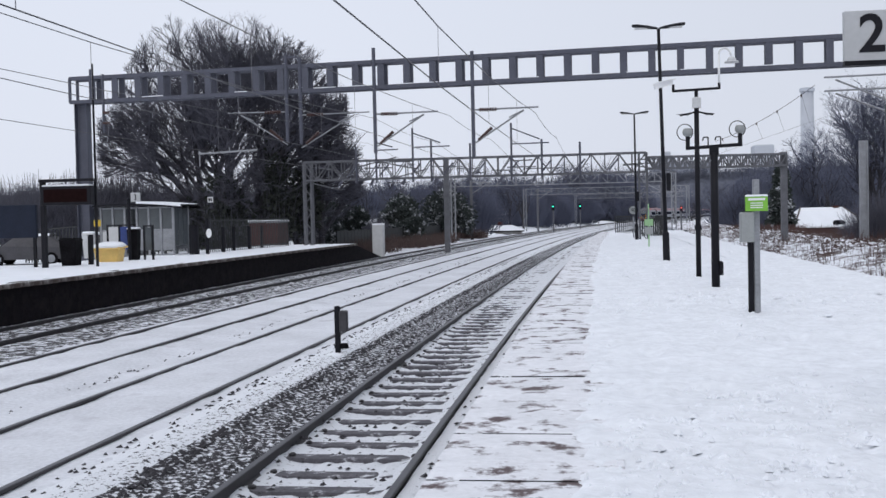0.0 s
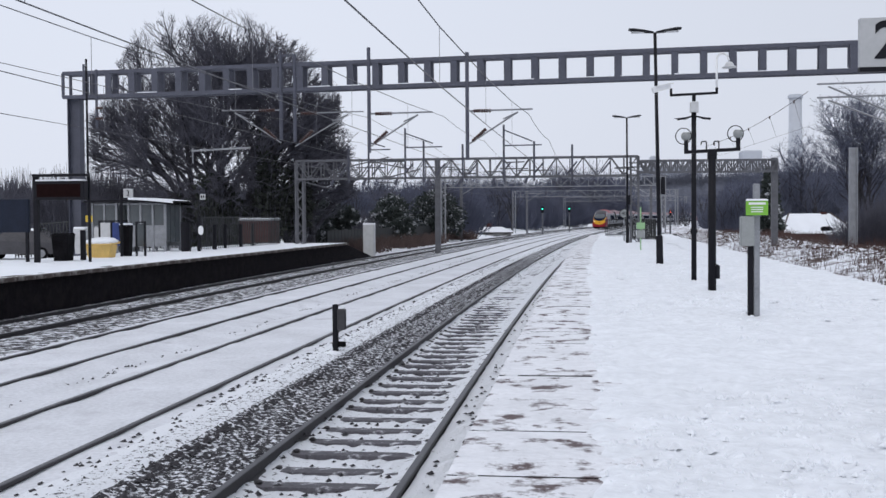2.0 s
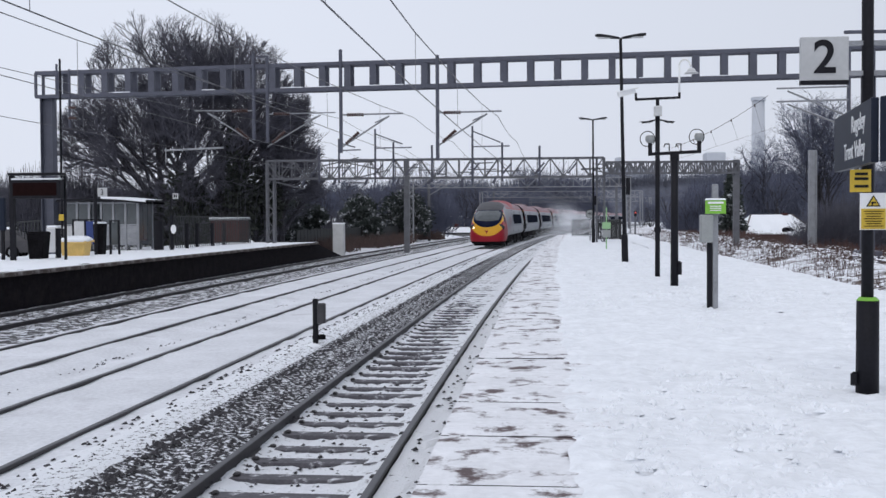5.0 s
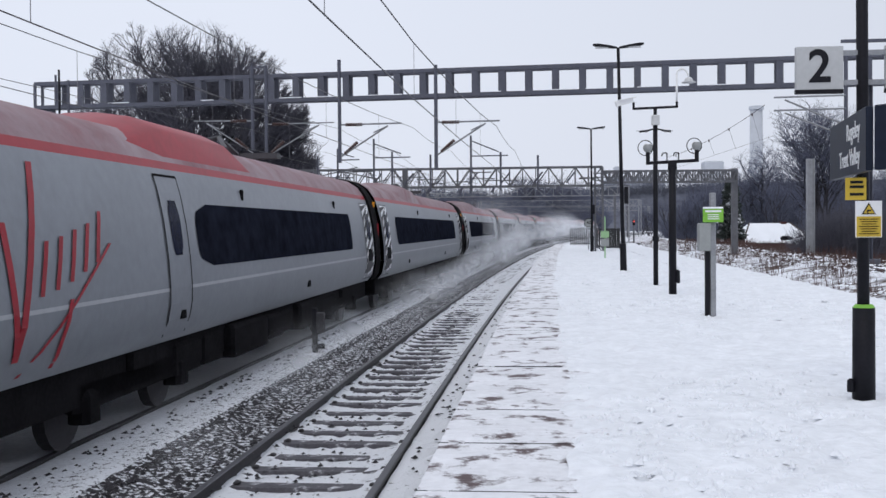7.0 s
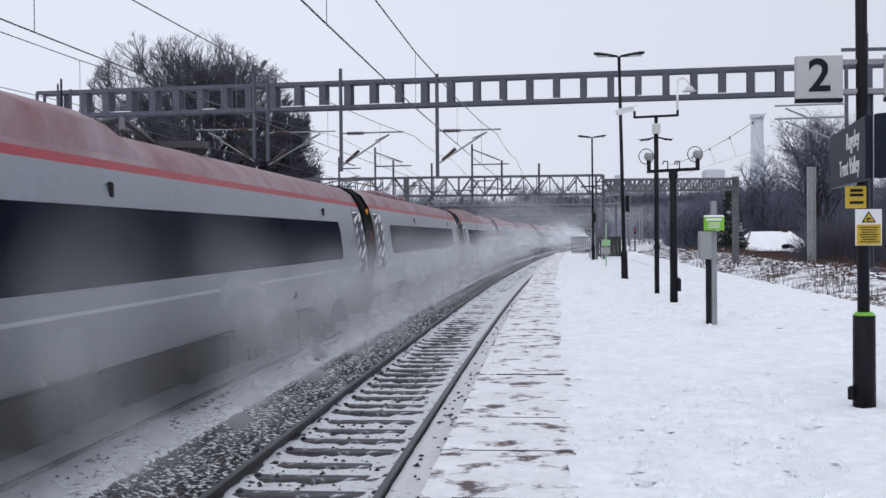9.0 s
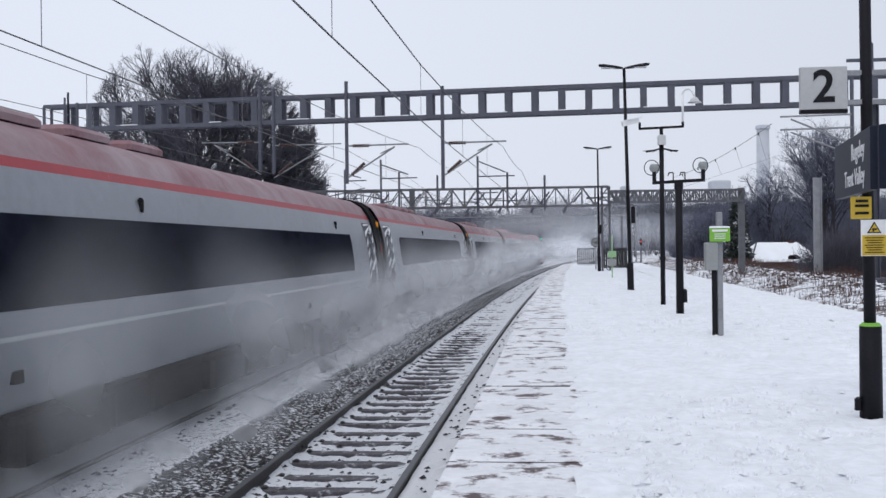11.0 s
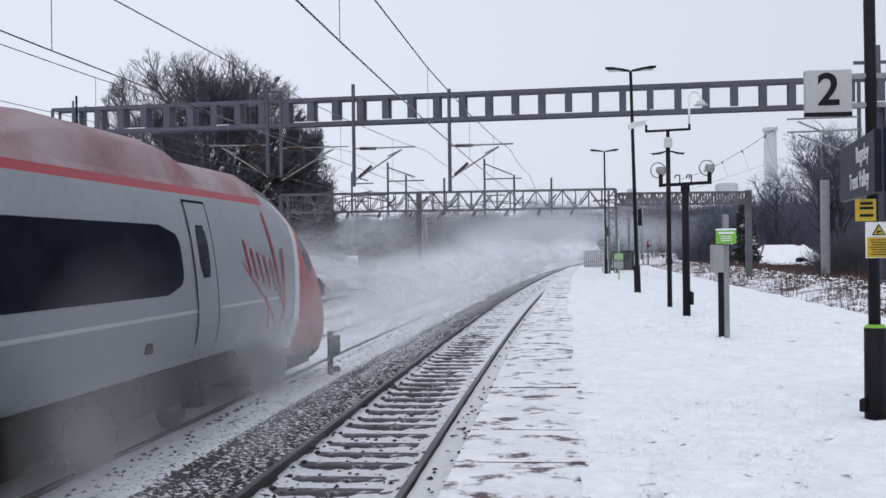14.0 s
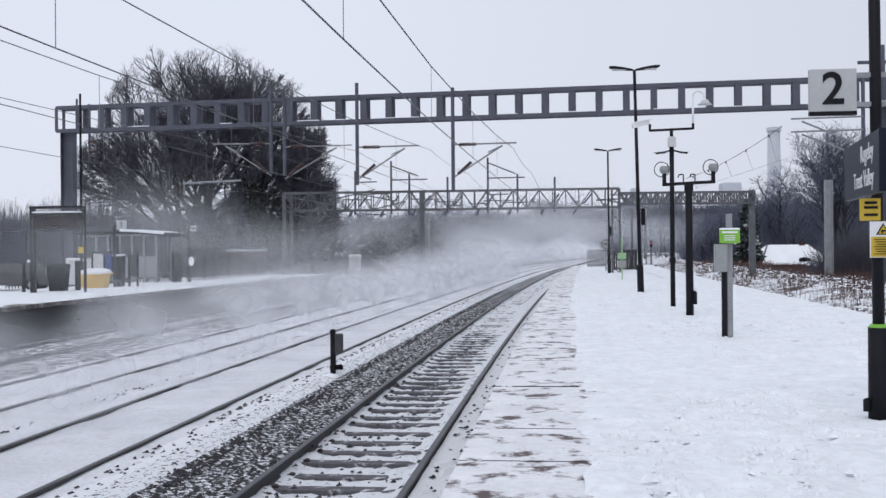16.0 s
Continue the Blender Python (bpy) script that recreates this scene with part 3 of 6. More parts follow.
def far_gantry(y, x0, x1, z0, z1, material, n, masts, label):
    g = thing("overhead_gantry", label, "gantry")
    lattice_beam(g, on(x0, y), on(x1, y), z0, z1, n, 0.7, material, 0.09 if y < 80 else 0.06, 0.05 if y < 80 else 0.035)
    for x in masts:
        m = Mesh()
        c = on(x, y)
        for s in (-0.2, 0.2):
            for t in (-0.2, 0.2):
                m.bar((c[0] + s, c[1] + t, -1.1), (c[0] + s, c[1] + t, z1), 0.09, 0.09)
        k = 12
        for i in range(k):
            za, zb = -1 + (z1 + 1) * i / k, -1 + (z1 + 1) * (i + 1) / k
            u = 1 if i % 2 else -1
            m.bar((c[0] - 0.2 * u, c[1] - 0.2, za), (c[0] + 0.2 * u, c[1] - 0.2, zb), 0.05, 0.05)
        part("mast", m, material, g)
    return g


second = far_gantry(58.0, -16.0, 2.4, 3.55, 4.55, GREY_MAST, 26, (-15.85, 2.25), "weathered lattice gantry carrying the overhead wires")
lattice_beam(second, on(2.5, 58.0), on(9.6, 58.6), 3.7, 4.3, 22, 0.5, GREY_MAST, 0.1, 0.07)
part("mast", Mesh().box((on(9.5, 58.6)[0], 58.6, 1.6), (0.32, 0.3, 5.6)), GREY_MAST, second)
part("mast", Mesh().box((on(-10.6, 72.4)[0], 72.4, 2.0), (0.36, 0.3, 6.6)), GREY_MAST, second)
rnd = random.Random(21)
for x, h, reach in ((-11.9, 1.1, 1.2), (-9.9, 1.6, 2.0), (-4.6, 1.7, 2.0), (-8.9, 0.9, 0), (-13.0, 0.7, 0), (-6.8, 0.7, 0), (-3.0, 0.8, 0), (-1.0, 0.6, 0)):
    c = on(x, 57.5)
    m = Mesh().tube((c[0], c[1], 3.3), (c[0], c[1], 4.6 + h), 0.06, 0.06, 6)
    if reach:
        m.tube((c[0], c[1], 4.5 + h * 0.9), (c[0] + reach * 0.75, c[1], 4.9 + h * 0.3), 0.035, 0.035, 5)
        m.tube((c[0], c[1], 4.85 + h * 0.2), (c[0] + reach, c[1], 4.87 + h * 0.2), 0.035, 0.035, 5)
    part("upright", m, STEEL, second)
for i in range(22):
    x = rnd.uniform(-15.5, 2.0)
    c = on(x, 57.55)
    z = rnd.uniform(3.3, 4.5)
    w = rnd.uniform(0.4, 2.2)
    part("brace", Mesh().bar((c[0], c[1], z), (c[0] + w, c[1] + rnd.uniform(0, 0.8), z + rnd.choice((0, 0, 0.05, 0.5, -0.4))), 0.05, 0.06), GREY_MAST, second)
for i in range(9):
    x = -14 + i * 1.75
    c = on(x, 57.6)
    part("insulator", Mesh().tube((c[0], c[1], 3.2), (c[0] + 0.15, c[1], 3.5), 0.1, 0.06, 8), STEEL, second)
    part("brace", Mesh().tube((c[0] + 0.5, c[1], 3.7), (c[0] + 1.0, c[1], 4.3), 0.05, 0.05, 6), STEEL, second)

for y, x0, x1, z in ((106, -16, 5.5, 4.4), (168, -17, 8, 4.6), (235, -17, 9, 4.8)):
    far_gantry(y, x0, x1, z, z + 0.9, GALV, 24, (x0, x1), "distant grey lattice gantry across the line")
for y, x in ((118, -16.2), (132, 4.5), (168, -15), (175, 6)):
    c = on(x, y)
    t = thing("catenary_mast", "grey steel H-section mast beside the line", "mast", group="catenary masts")
    part("pole", Mesh().box((c[0], c[1], 2.2), (0.3, 0.26, 6.8)), GREY_MAST, t)
    part("bracket", Mesh().tube((c[0], c[1], 5.2), (c[0] + (2.4 if x < 0 else -2.4), c[1], 5.1), 0.05).tube((c[0], c[1], 3.9), (c[0] + (1.9 if x < 0 else -1.9), c[1], 5.0), 0.04), GALV, t)


def wires():
    """Contact wire, catenary and droppers of each line."""
    for i, c in enumerate(TRACKS):
        w = thing("overhead_wire", "contact and catenary wires with thin droppers above a line", "overhead wire", group="overhead wires")
        r = (0.011, 0.009, 0.008, 0.008)[i]
        low, high = [], []
        for a, b in [(-20, 44), (44, 58), (58, 106), (106, 150), (150, 195), (195, 240)]:
            n = 8
            for k in range(n + (b == 240)):
                u = k / n
                y = a + (b - a) * u
                sag = 4 * u * (1 - u)
                st = -0.25 + 0.2 * max(0.0, min(1.0, (y - 20) / 30))
                p, q = on(c + st, y, 3.74), on(c + st, y, 5.5 - (0.75 if b - a > 20 else 0.15) * sag)
                low.append(p), high.append(q)
                if 0 < k < n and b - a > 20:
                    part("dropper", Mesh().tube(p, q, 0.006, 0.006, 4, False), WIRE_FAR, w)
        ring = [(math.cos(2 * math.pi * k / 6), math.sin(2 * math.pi * k / 6)) for k in range(6)]
        part("contact_wire", Mesh().rings([[(p[0] + r * a, p[1], p[2] + r * b) for a, b in ring] for p in low]), WIRE, w)
        part("catenary_wire", Mesh().rings([[(p[0] + 1.1 * r * a, p[1], p[2] + 1.1 * r * b) for a, b in ring] for p in high]), WIRE, w)


wires()


def side_wire():
    """The catenary that runs off beyond the near platform."""
    w = thing("overhead_wire", "sagging catenary and contact wire beyond the near platform", "overhead wire", group="overhead wires")
    a, b, c, d = Vector((8.6, 41.9, 5.95)), Vector((6.9, 58.3, 5.05)), Vector((8.9, 41.9, 4.75)), Vector((7.1, 58.3, 4.4))
    high = [a.lerp(b, k / 10) - Vector((0, 0, 0.9 * (k / 10) * (1 - k / 10))) for k in range(11)]
    low = [c.lerp(d, k / 10) for k in range(11)]
    ring = [(math.cos(2 * math.pi * k / 6), math.sin(2 * math.pi * k / 6)) for k in range(6)]
    part("catenary_wire", Mesh().rings([[(p.x + 0.011 * u, p.y, p.z + 0.011 * v) for u, v in ring] for p in high]), WIRE, w)
    part("contact_wire", Mesh().rings([[(p.x + 0.006 * u, p.y, p.z + 0.006 * v) for u, v in ring] for p in low]), WIRE_FAR, w)
    for k in (1, 3, 5, 7, 9):
        part("dropper", Mesh().tube(high[k], low[k], 0.007, 0.007, 4, False), WIRE_FAR, w)
        part("clip", Mesh().tube(high[k] - Vector((0, 0, 0.09)), high[k] + Vector((0, 0, 0.03)), 0.03, 0.03, 6), INSUL, w)


side_wire()

# ---- the near platform's posts and signs ----


def dome(m, c, r, lo=-0.4, n=12, k=6):
    """A rounded cap of radius r about c, from lo * r up."""
    rings = []
    a0 = math.asin(lo)
    for j in range(k + 1):
        a = a0 + (math.pi / 2 - 0.05 - a0) * j / k
        rings.append([(c[0] + r * math.cos(a) * math.cos(2 * math.pi * i / n), c[1] + r * math.cos(a) * math.sin(2 * math.pi * i / n), c[2] + r * math.sin(a)) for i in range(n)])
    return m.rings(rings)


def lamp_post(x, y, h, lean, label):
    t = thing("platform_lamp", label, "lamp post", group="platform lamps")
    top = (x + lean, y, h)
    part("pole", Mesh().tube((x, y, 0), top, 0.062, 0.045, 12), BLACK, t, smooth=True)
    part("base_sleeve", Mesh().tube((x, y, -0.02), (x + lean * 0.12, y, 0.80), 0.10, 0.095, 14).tube((x + lean * 0.12, y, 0.80), (x + lean * 0.125, y, 0.84), 0.095, 0.06, 14), BLACK, t)
    part("junction_box", Mesh().box((x + 0.09, y, 2.25), (0.12, 0.14, 0.5), 0, 0.02), BLACK, t)
    for s in (-1, 1):
        a = Mesh()
        rings = []
        for u, w, hh in ((0.03, 0.05, 0.05), (0.12, 0.09, 0.06), (0.3, 0.15, 0.08), (0.6, 0.16, 0.085), (0.74, 0.12, 0.05)):
            cx, cz = top[0] + s * u, h + 0.14 * u
            rings.append([(cx, y + w * c, cz + hh * d) for c, d in ((-1, 0), (-0.7, 0.5), (0, 0.7), (0.7, 0.5), (1, 0), (0.6, -0.45), (-0.6, -0.45))])
        a.rings(rings)
        head = part("lamp_head", a, BLACK, t, "slim dark lamp head")
        part("diffuser", Mesh().box((top[0] + s * 0.45, y, h + 0.022), (0.42, 0.2, 0.03), 0, 0.008), LIGHT_GREY, head)
    return t


lamp_post(2.44, 31.96, 6.60, -0.13, "tall black double-headed platform lamp standing in snow")
lamp_post(2.72, 57.05, 6.50, -0.03, "distant black double-headed lamp at the platform end")


def camera_mast():
    x, y = 2.53, 23.94
    t = thing("camera_mast", "black pole with a white bullet camera and a gooseneck dome camera", "camera pole")
    part("pole", Mesh().tube((x, y, 0), (x, y, 3.75), 0.055, 0.05, 12), BLACK, t, smooth=True)
    part("crossarm", Mesh().bar((x - 0.47, y, 3.92), (x + 0.47, y, 3.95), 0.05, 0.05).bar((x, y, 3.7), (x, y, 3.95), 0.07, 0.07).bar((x - 0.47, y, 3.9), (x - 0.47, y, 4.06), 0.05, 0.05).bar((x + 0.47, y, 3.93), (x + 0.47, y, 4.06), 0.05, 0.05), BLACK, t)
    part("junction_box", Mesh().box((x, y - 0.05, 3.66), (0.17, 0.16, 0.22), 0, 0.02), LIGHT_GREY, t, "small pale box")
    c = Mesh().bar((x - 0.50, y, 4.12), (x - 0.86, y - 0.1, 4.02), 0.11, 0.12).bar((x - 0.44, y, 4.17), (x - 0.80, y - 0.12, 4.10), 0.15, 0.02)
    part("bullet_camera", c, WHITE, t, "white bullet camera with a sunshield")
    g = Mesh()
    pts = [(x + 0.47, y, 4.05), (x + 0.47, y, 4.66)] + [(x + 0.585 - 0.115 * math.cos(a), y, 4.66 + 0.115 * math.sin(a)) for a in [0.35 * i for i in range(1, 9)]] + [(x + 0.72, y, 4.62)]
    g.path(pts, 0.024, 8)
    part("gooseneck", g, WHITE, t, "white curved bracket", True)
    d = Mesh()
    dome(d, (x + 0.73, y, 4.5), 0.10, -0.2)
    d.tube((x + 0.73, y, 4.47), (x + 0.73, y, 4.50), 0.16, 0.13, 14)
    part("dome_camera", d, LIGHT_GREY, t, "pale dome camera", True)
    for s in (-1, 1):
        f = Mesh()
        for k in range(6):
            f.tube((x + s * 0.05, y + 0.02 * (k - 2.5), 3.46), (x + s * (0.22 + 0.035 * k), y + 0.06 * (k - 2.5), 3.43 - 0.05 + 0.012 * k), 0.012, 0.006, 4)
        f.bar((x + s * 0.04, y, 3.47), (x + s * 0.34, y, 3.40), 0.09, 0.025)
        part("bird_spikes", f, BLACK, t)
    part("collar", Mesh().tube((x, y, 1.0), (x, y, 1.1), 0.075, 0.075, 12), BLACK, t)


def twin_camera_post():
    x, y = 2.51, 20.76
    t = thing("camera_post", "stout black post with two globe cameras on a crossarm", "camera pole")
    part("pole", Mesh().tube((x, y, 0), (x, y, 2.45), 0.075, 0.068, 12), BLACK, t, smooth=True)
    part("crossarm", Mesh().bar((x - 0.46, y, 2.53), (x + 0.46, y, 2.57), 0.05, 0.06).bar((x, y, 2.4), (x, y, 2.56), 0.16, 0.1).bar((x - 0.46, y, 2.5), (x - 0.46, y, 2.76), 0.07, 0.07).bar((x + 0.46, y, 2.54), (x + 0.46, y, 2.79), 0.07, 0.07), BLACK, t)
    for s, z in ((-1, 2.82), (1, 2.85)):
        d = Mesh()
        dome(d, (x + s * 0.46, y, z), 0.092, -0.85)
        g = part("globe_camera", d, CABINET, t, "pale round camera housing", True)
        r = Mesh()
        pts = [(x + s * 0.46 - 0.05 + 0.14 * math.cos(a), y - 0.02, z + 0.145 * math.sin(a)) for a in [2 * math.pi * i / 18 for i in range(19)]]
        r.path(pts, 0.009, 5)
        part("guard_ring", r, BLACK, g)
        part("snow_cap", dome(Mesh(), (x + s * 0.46, y, z + 0.03), 0.08, 0.45), SNOW, g)
    w = Mesh()
    for s in (-0.1, 0.12):
        w.path([(x + s, y, 2.57), (x + s, y, 2.72), (x + s - 0.08, y, 2.72), (x + s - 0.1, y, 2.66)], 0.012, 5)
    part("cable_loop", w, BLACK, t)
    part("switch_box", Mesh().box((x + 0.09, y, 0.36), (0.09, 0.13, 0.26), 0, 0.03), BLACK, t)


def help_post():
    x, y = 2.45, 15.79
    t = thing("information_post", "grey post with a lime-green sign and a grey cabinet", "sign post")
    part("dark_post", Mesh().box((x - 0.05, y, 0.55), (0.07, 0.07, 1.1), 0, 0.01), BLACK, t)
    part("post", Mesh().box((x + 0.03, y + 0.02, 0.9), (0.085, 0.085, 1.8), 0, 0.012), GALV, t, "galvanised square post")
    part("cabinet", Mesh().box((x - 0.10, y - 0.03, 1.16), (0.18, 0.16, 0.40), 0, 0.015), CABINET, t, "pale grey equipment cabinet")
    s = part("sign", Mesh().box((x + 0.02, y - 0.09, 1.47), (0.29, 0.03, 0.195), 0, 0.006), GREEN_SIGN, t, "lime-green information panel")
    part("caption_bar", Mesh().box((x + 0.02, y - 0.108, 1.53), (0.22, 0.004, 0.03)), WHITE, s)
    for z in (1.48, 1.45, 1.42):
        part("caption_bar", Mesh().box((x + 0.02, y - 0.108, z), (0.16, 0.004, 0.012)), WHITE, s)
    part("snow_cap", Mesh().box((x + 0.02, y - 0.09, 1.58), (0.29, 0.04, 0.025), 0, 0.012), SNOW, s)


def facing(ob_mesh, name, material, parent, m, label=""):
    ob = part(name, ob_mesh, material, parent, label)
    ob.matrix_basis = m
    return ob


def name_board():
    x, y = 2.40, 8.30
    t = thing("station_sign_post", "black pole carrying a navy station name board and notices", "sign post")
    part("pole", Mesh().tube((x, y, 0), (x - 0.02, y, 4.6), 0.045, 0.042, 14), BLACK, t, smooth=True)
    part("base_sleeve", Mesh().tube((x, y, -0.02), (x, y, 0.70), 0.083, 0.08, 18), BLACK, t, "thick black base sleeve", True)
    part("band", Mesh().tube((x, y, 0.70), (x, y, 0.725), 0.082, 0.06, 18), GREEN_SIGN, t, "lime-green band")
    part("bolt_lug", Mesh().box((x - 0.10, y - 0.02, 0.12), (0.05, 0.05, 0.10), 0, 0.015), BLACK, t)

    def board(a, b, z0, z1, words):
        a, b = Vector(a), Vector(b)
        d = b - a
        ang = math.atan2(d.y, d.x)
        m = Matrix.Translation((a + b) / 2 + Vector((0, 0, (z0 + z1) / 2))) @ Matrix.Rotation(ang, 4, "Z")
        bd = facing(Mesh().box((0, 0, 0), (d.length, 0.05, z1 - z0), 0, 0.006), "name_board", NAVY, t, m, "navy station name board")
        for body, dx, dz in words:
            me = text_mesh(body, 0.18, 0.0, "RIGHT")
            me.materials.append(WHITE)
            ob = part("lettering", me, None, bd, "white lettering")
            ob.matrix_basis = pose(dx, -0.028, dz)
        return bd

    board((2.43, 9.25, 0), (2.24, 7.62, 0), 1.69, 2.13, (("Rugeley", 0.60, 0.09), ("Trent Valley", 0.60, -0.10)))
    board((2.27, 7.58, 0), (3.05, 6.6, 0), 1.69, 2.13, ())
    part("clamp", Mesh().bar((x - 0.06, y - 0.06, 1.75), (x + 0.06, y + 0.06, 1.75), 0.05, 0.04), GALV, t)
    n = part("notice", Mesh().box((x - 0.075, y - 0.06, 1.585), (0.15, 0.008, 0.165)), YELLOW, t, "yellow notice plate")
    for z, w in ((1.635, 0.09), (1.60, 0.10), (1.545, 0.10)):
        part("caption_bar", Mesh().box((x - 0.07, y - 0.066, z), (w, 0.004, 0.02)), BLACK, n)
    c = part("camera_notice", Mesh().box((x + 0.015, y - 0.066, 1.36), (0.19, 0.008, 0.27)), WHITE, t, "white and yellow camera warning notice")
    part("yellow_panel", Mesh().box((x + 0.015, y - 0.072, 1.305), (0.175, 0.004, 0.15)), YELLOW, c)
    tri = Mesh()
    for r, o in ((0.052, 0.0),):
        tri.add([(x + 0.015 - 0.052, y - 0.073, 1.395), (x + 0.015 + 0.052, y - 0.073, 1.395), (x + 0.015, y - 0.073, 1.482), (x + 0.015 - 0.052, y - 0.069, 1.395), (x + 0.015 + 0.052, y - 0.069, 1.395), (x + 0.015, y - 0.069, 1.482)], [(0, 1, 2), (5, 4, 3), (0, 3, 4, 1), (1, 4, 5, 2), (2, 5, 3, 0)])
    wt = part("warning_triangle", tri, BLACK, c)
    part("triangle_face", Mesh().add([(x + 0.015 - 0.038, y - 0.0755, 1.403), (x + 0.015 + 0.038, y - 0.0755, 1.403), (x + 0.015, y - 0.0755, 1.466)], [(0, 1, 2)]), YELLOW, wt)
    part("pictogram", Mesh().box((x + 0.015, y - 0.078, 1.424), (0.034, 0.003, 0.012), 0).box((x + 0.005, y - 0.078, 1.412), (0.010, 0.003, 0.014)), BLACK, wt)
    for i in range(7):
        part("caption_bar", Mesh().box((x + 0.015, y - 0.076, 1.36 - 0.018 * i), (0.14 - 0.02 * (i % 3), 0.003, 0.006)), UNDER, c)
    for s in (-1, 1):
        b = part("number_sign", Mesh().box((x + s * 0.325, y, 2.49), (0.345, 0.05, 0.32), 0, 0.004), SIGN_GREY, t, "pale square platform number sign")
        part("sign_foot", Mesh().box((x + s * 0.325, y, 2.315), (0.345, 0.052, 0.03)), BLACK, b)
        me = text_mesh("2", 0.34, 0.006)
        me.materials.append(BLACK)
        ob = part("numeral", me, None, b)
        ob.matrix_basis = pose(x + s * 0.325, y - 0.027, 2.49)
    part("bracket", Mesh().bar((x - 0.2, y, 2.60), (x + 0.2, y, 2.60), 0.04, 0.035).bar((x - 0.2, y, 2.38), (x + 0.2, y, 2.38), 0.04, 0.035), GALV, t)


camera_mast()
twin_camera_post()
help_post()
name_board()


def railing(name, pts, h, label, material=FENCE, gap=0.13):
    t = thing(name, label, "fence")
    for a, b in zip(pts, pts[1:]):
        a, b = Vector(a), Vector(b)
        for z in (0.15, h - 0.08):
            part("rail", Mesh().bar(a + Vector((0, 0, z)), b + Vector((0, 0, z)), 0.04, 0.05), material, t)
        n = max(1, int((b - a).length / gap))
        me = Mesh().add([(-0.03, -0.012, 0), (0.03, -0.012, 0), (0.03, 0.012, 0), (-0.03, 0.012, 0), (-0.03, -0.012, h - 0.06), (0.03, -0.012, h - 0.06), (0.03, 0.012, h - 0.06), (-0.03, 0.012, h - 0.06), (0, 0, h)], [(0, 1, 5, 4), (1, 2, 6, 5), (2, 3, 7, 6), (3, 0, 4, 7), (4, 5, 8), (5, 6, 8), (6, 7, 8), (7, 4, 8)]).data("pale", material)
        for i in range(n + 1):
            ob = part("pale", me, None, t)
            ob.matrix_basis = Matrix.Translation(a.lerp(b, i / n)) @ Matrix.Rotation(math.atan2(b.y - a.y, b.x - a.x), 4, "Z")
    return t


railing("platform_end_fence", [on(0.6, 76, 0), on(2.0, 76, 0)], 1.25, "dark steel paling fence closing the platform end")
railing("equipment_enclosure", [on(2.3, 64.5, 0), on(3.6, 64.5, 0), on(3.6, 66.5, 0), on(2.3, 66.5, 0), on(2.3, 64.5, 0)], 1.25, "small paling enclosure on the snowy platform")

t = thing("whistle_sign", "slim lime-green pole with two small green panels", "sign post")
part("pole", Mesh().tube((2.65, 44.6, 0), (2.65, 44.6, 1.75), 0.028, 0.028, 8), LIME, t)
part("panel", Mesh().box((2.65, 44.56, 1.0), (0.34, 0.02, 0.26), 0, 0.004), LIME, t)
part("panel", Mesh().box((2.65, 44.56, 0.66), (0.34, 0.02, 0.30), 0, 0.004), CABINET, t)
t = thing("speed_sign", "round white speed sign with a black rim beside the line", "speed sign")
c = on(1.75, 62.0)
part("post", Mesh().tube((c[0], c[1], 0), (c[0], c[1], 1.2), 0.04, 0.04, 8), GALV, t)
for r, dy, mt in ((0.27, 0.0, BLACK), (0.235, -0.02, CABINET)):
    part("disc", Mesh().tube((c[0], c[1] - 0.02 + dy, 1.55), (c[0], c[1] + dy, 1.55), r, r, 20), mt, t)
me = text_mesh("40", 0.28)
me.materials.append(BLACK)
ob = part("numeral", me, None, t)
ob.matrix_basis = pose(c[0], c[1] - 0.045, 1.55)

# a rail-level marker post with a grey box, between the first two lines
t = thing("trackside_post", "dark rusty post with a grey metal box in the ballast", "trackside post")
x, y = -4.08, 19.0
part("post", Mesh().box((x, y, -0.60), (0.09, 0.09, 0.98), 0, 0.012), BLACK, t)
part("box", Mesh().box((x + 0.11, y, -0.37), (0.14, 0.13, 0.36), 0, 0.015), TRAIN_GREY, t, "grey metal box")
part("foot", Mesh().box((x, y, -1.0), (0.22, 0.2, 0.12), 0, 0.03).box((x + 0.06, y, -0.80), (0.24, 0.07, 0.09), 0, 0.02), UNDER, t)
part("snow_cap", dome(Mesh(), (x, y - 0.3, -1.16), 0.28, 0.3), SNOW, t)

# ---- the opposite platform ----


def pole_sign(name, x, y, h, label, material=BLACK, r=0.06):
    t = thing(name, label, "sign post")
    part("pole", Mesh().tube((x, y, 0), (x, y, h), r, r, 10), material, t)
    return t


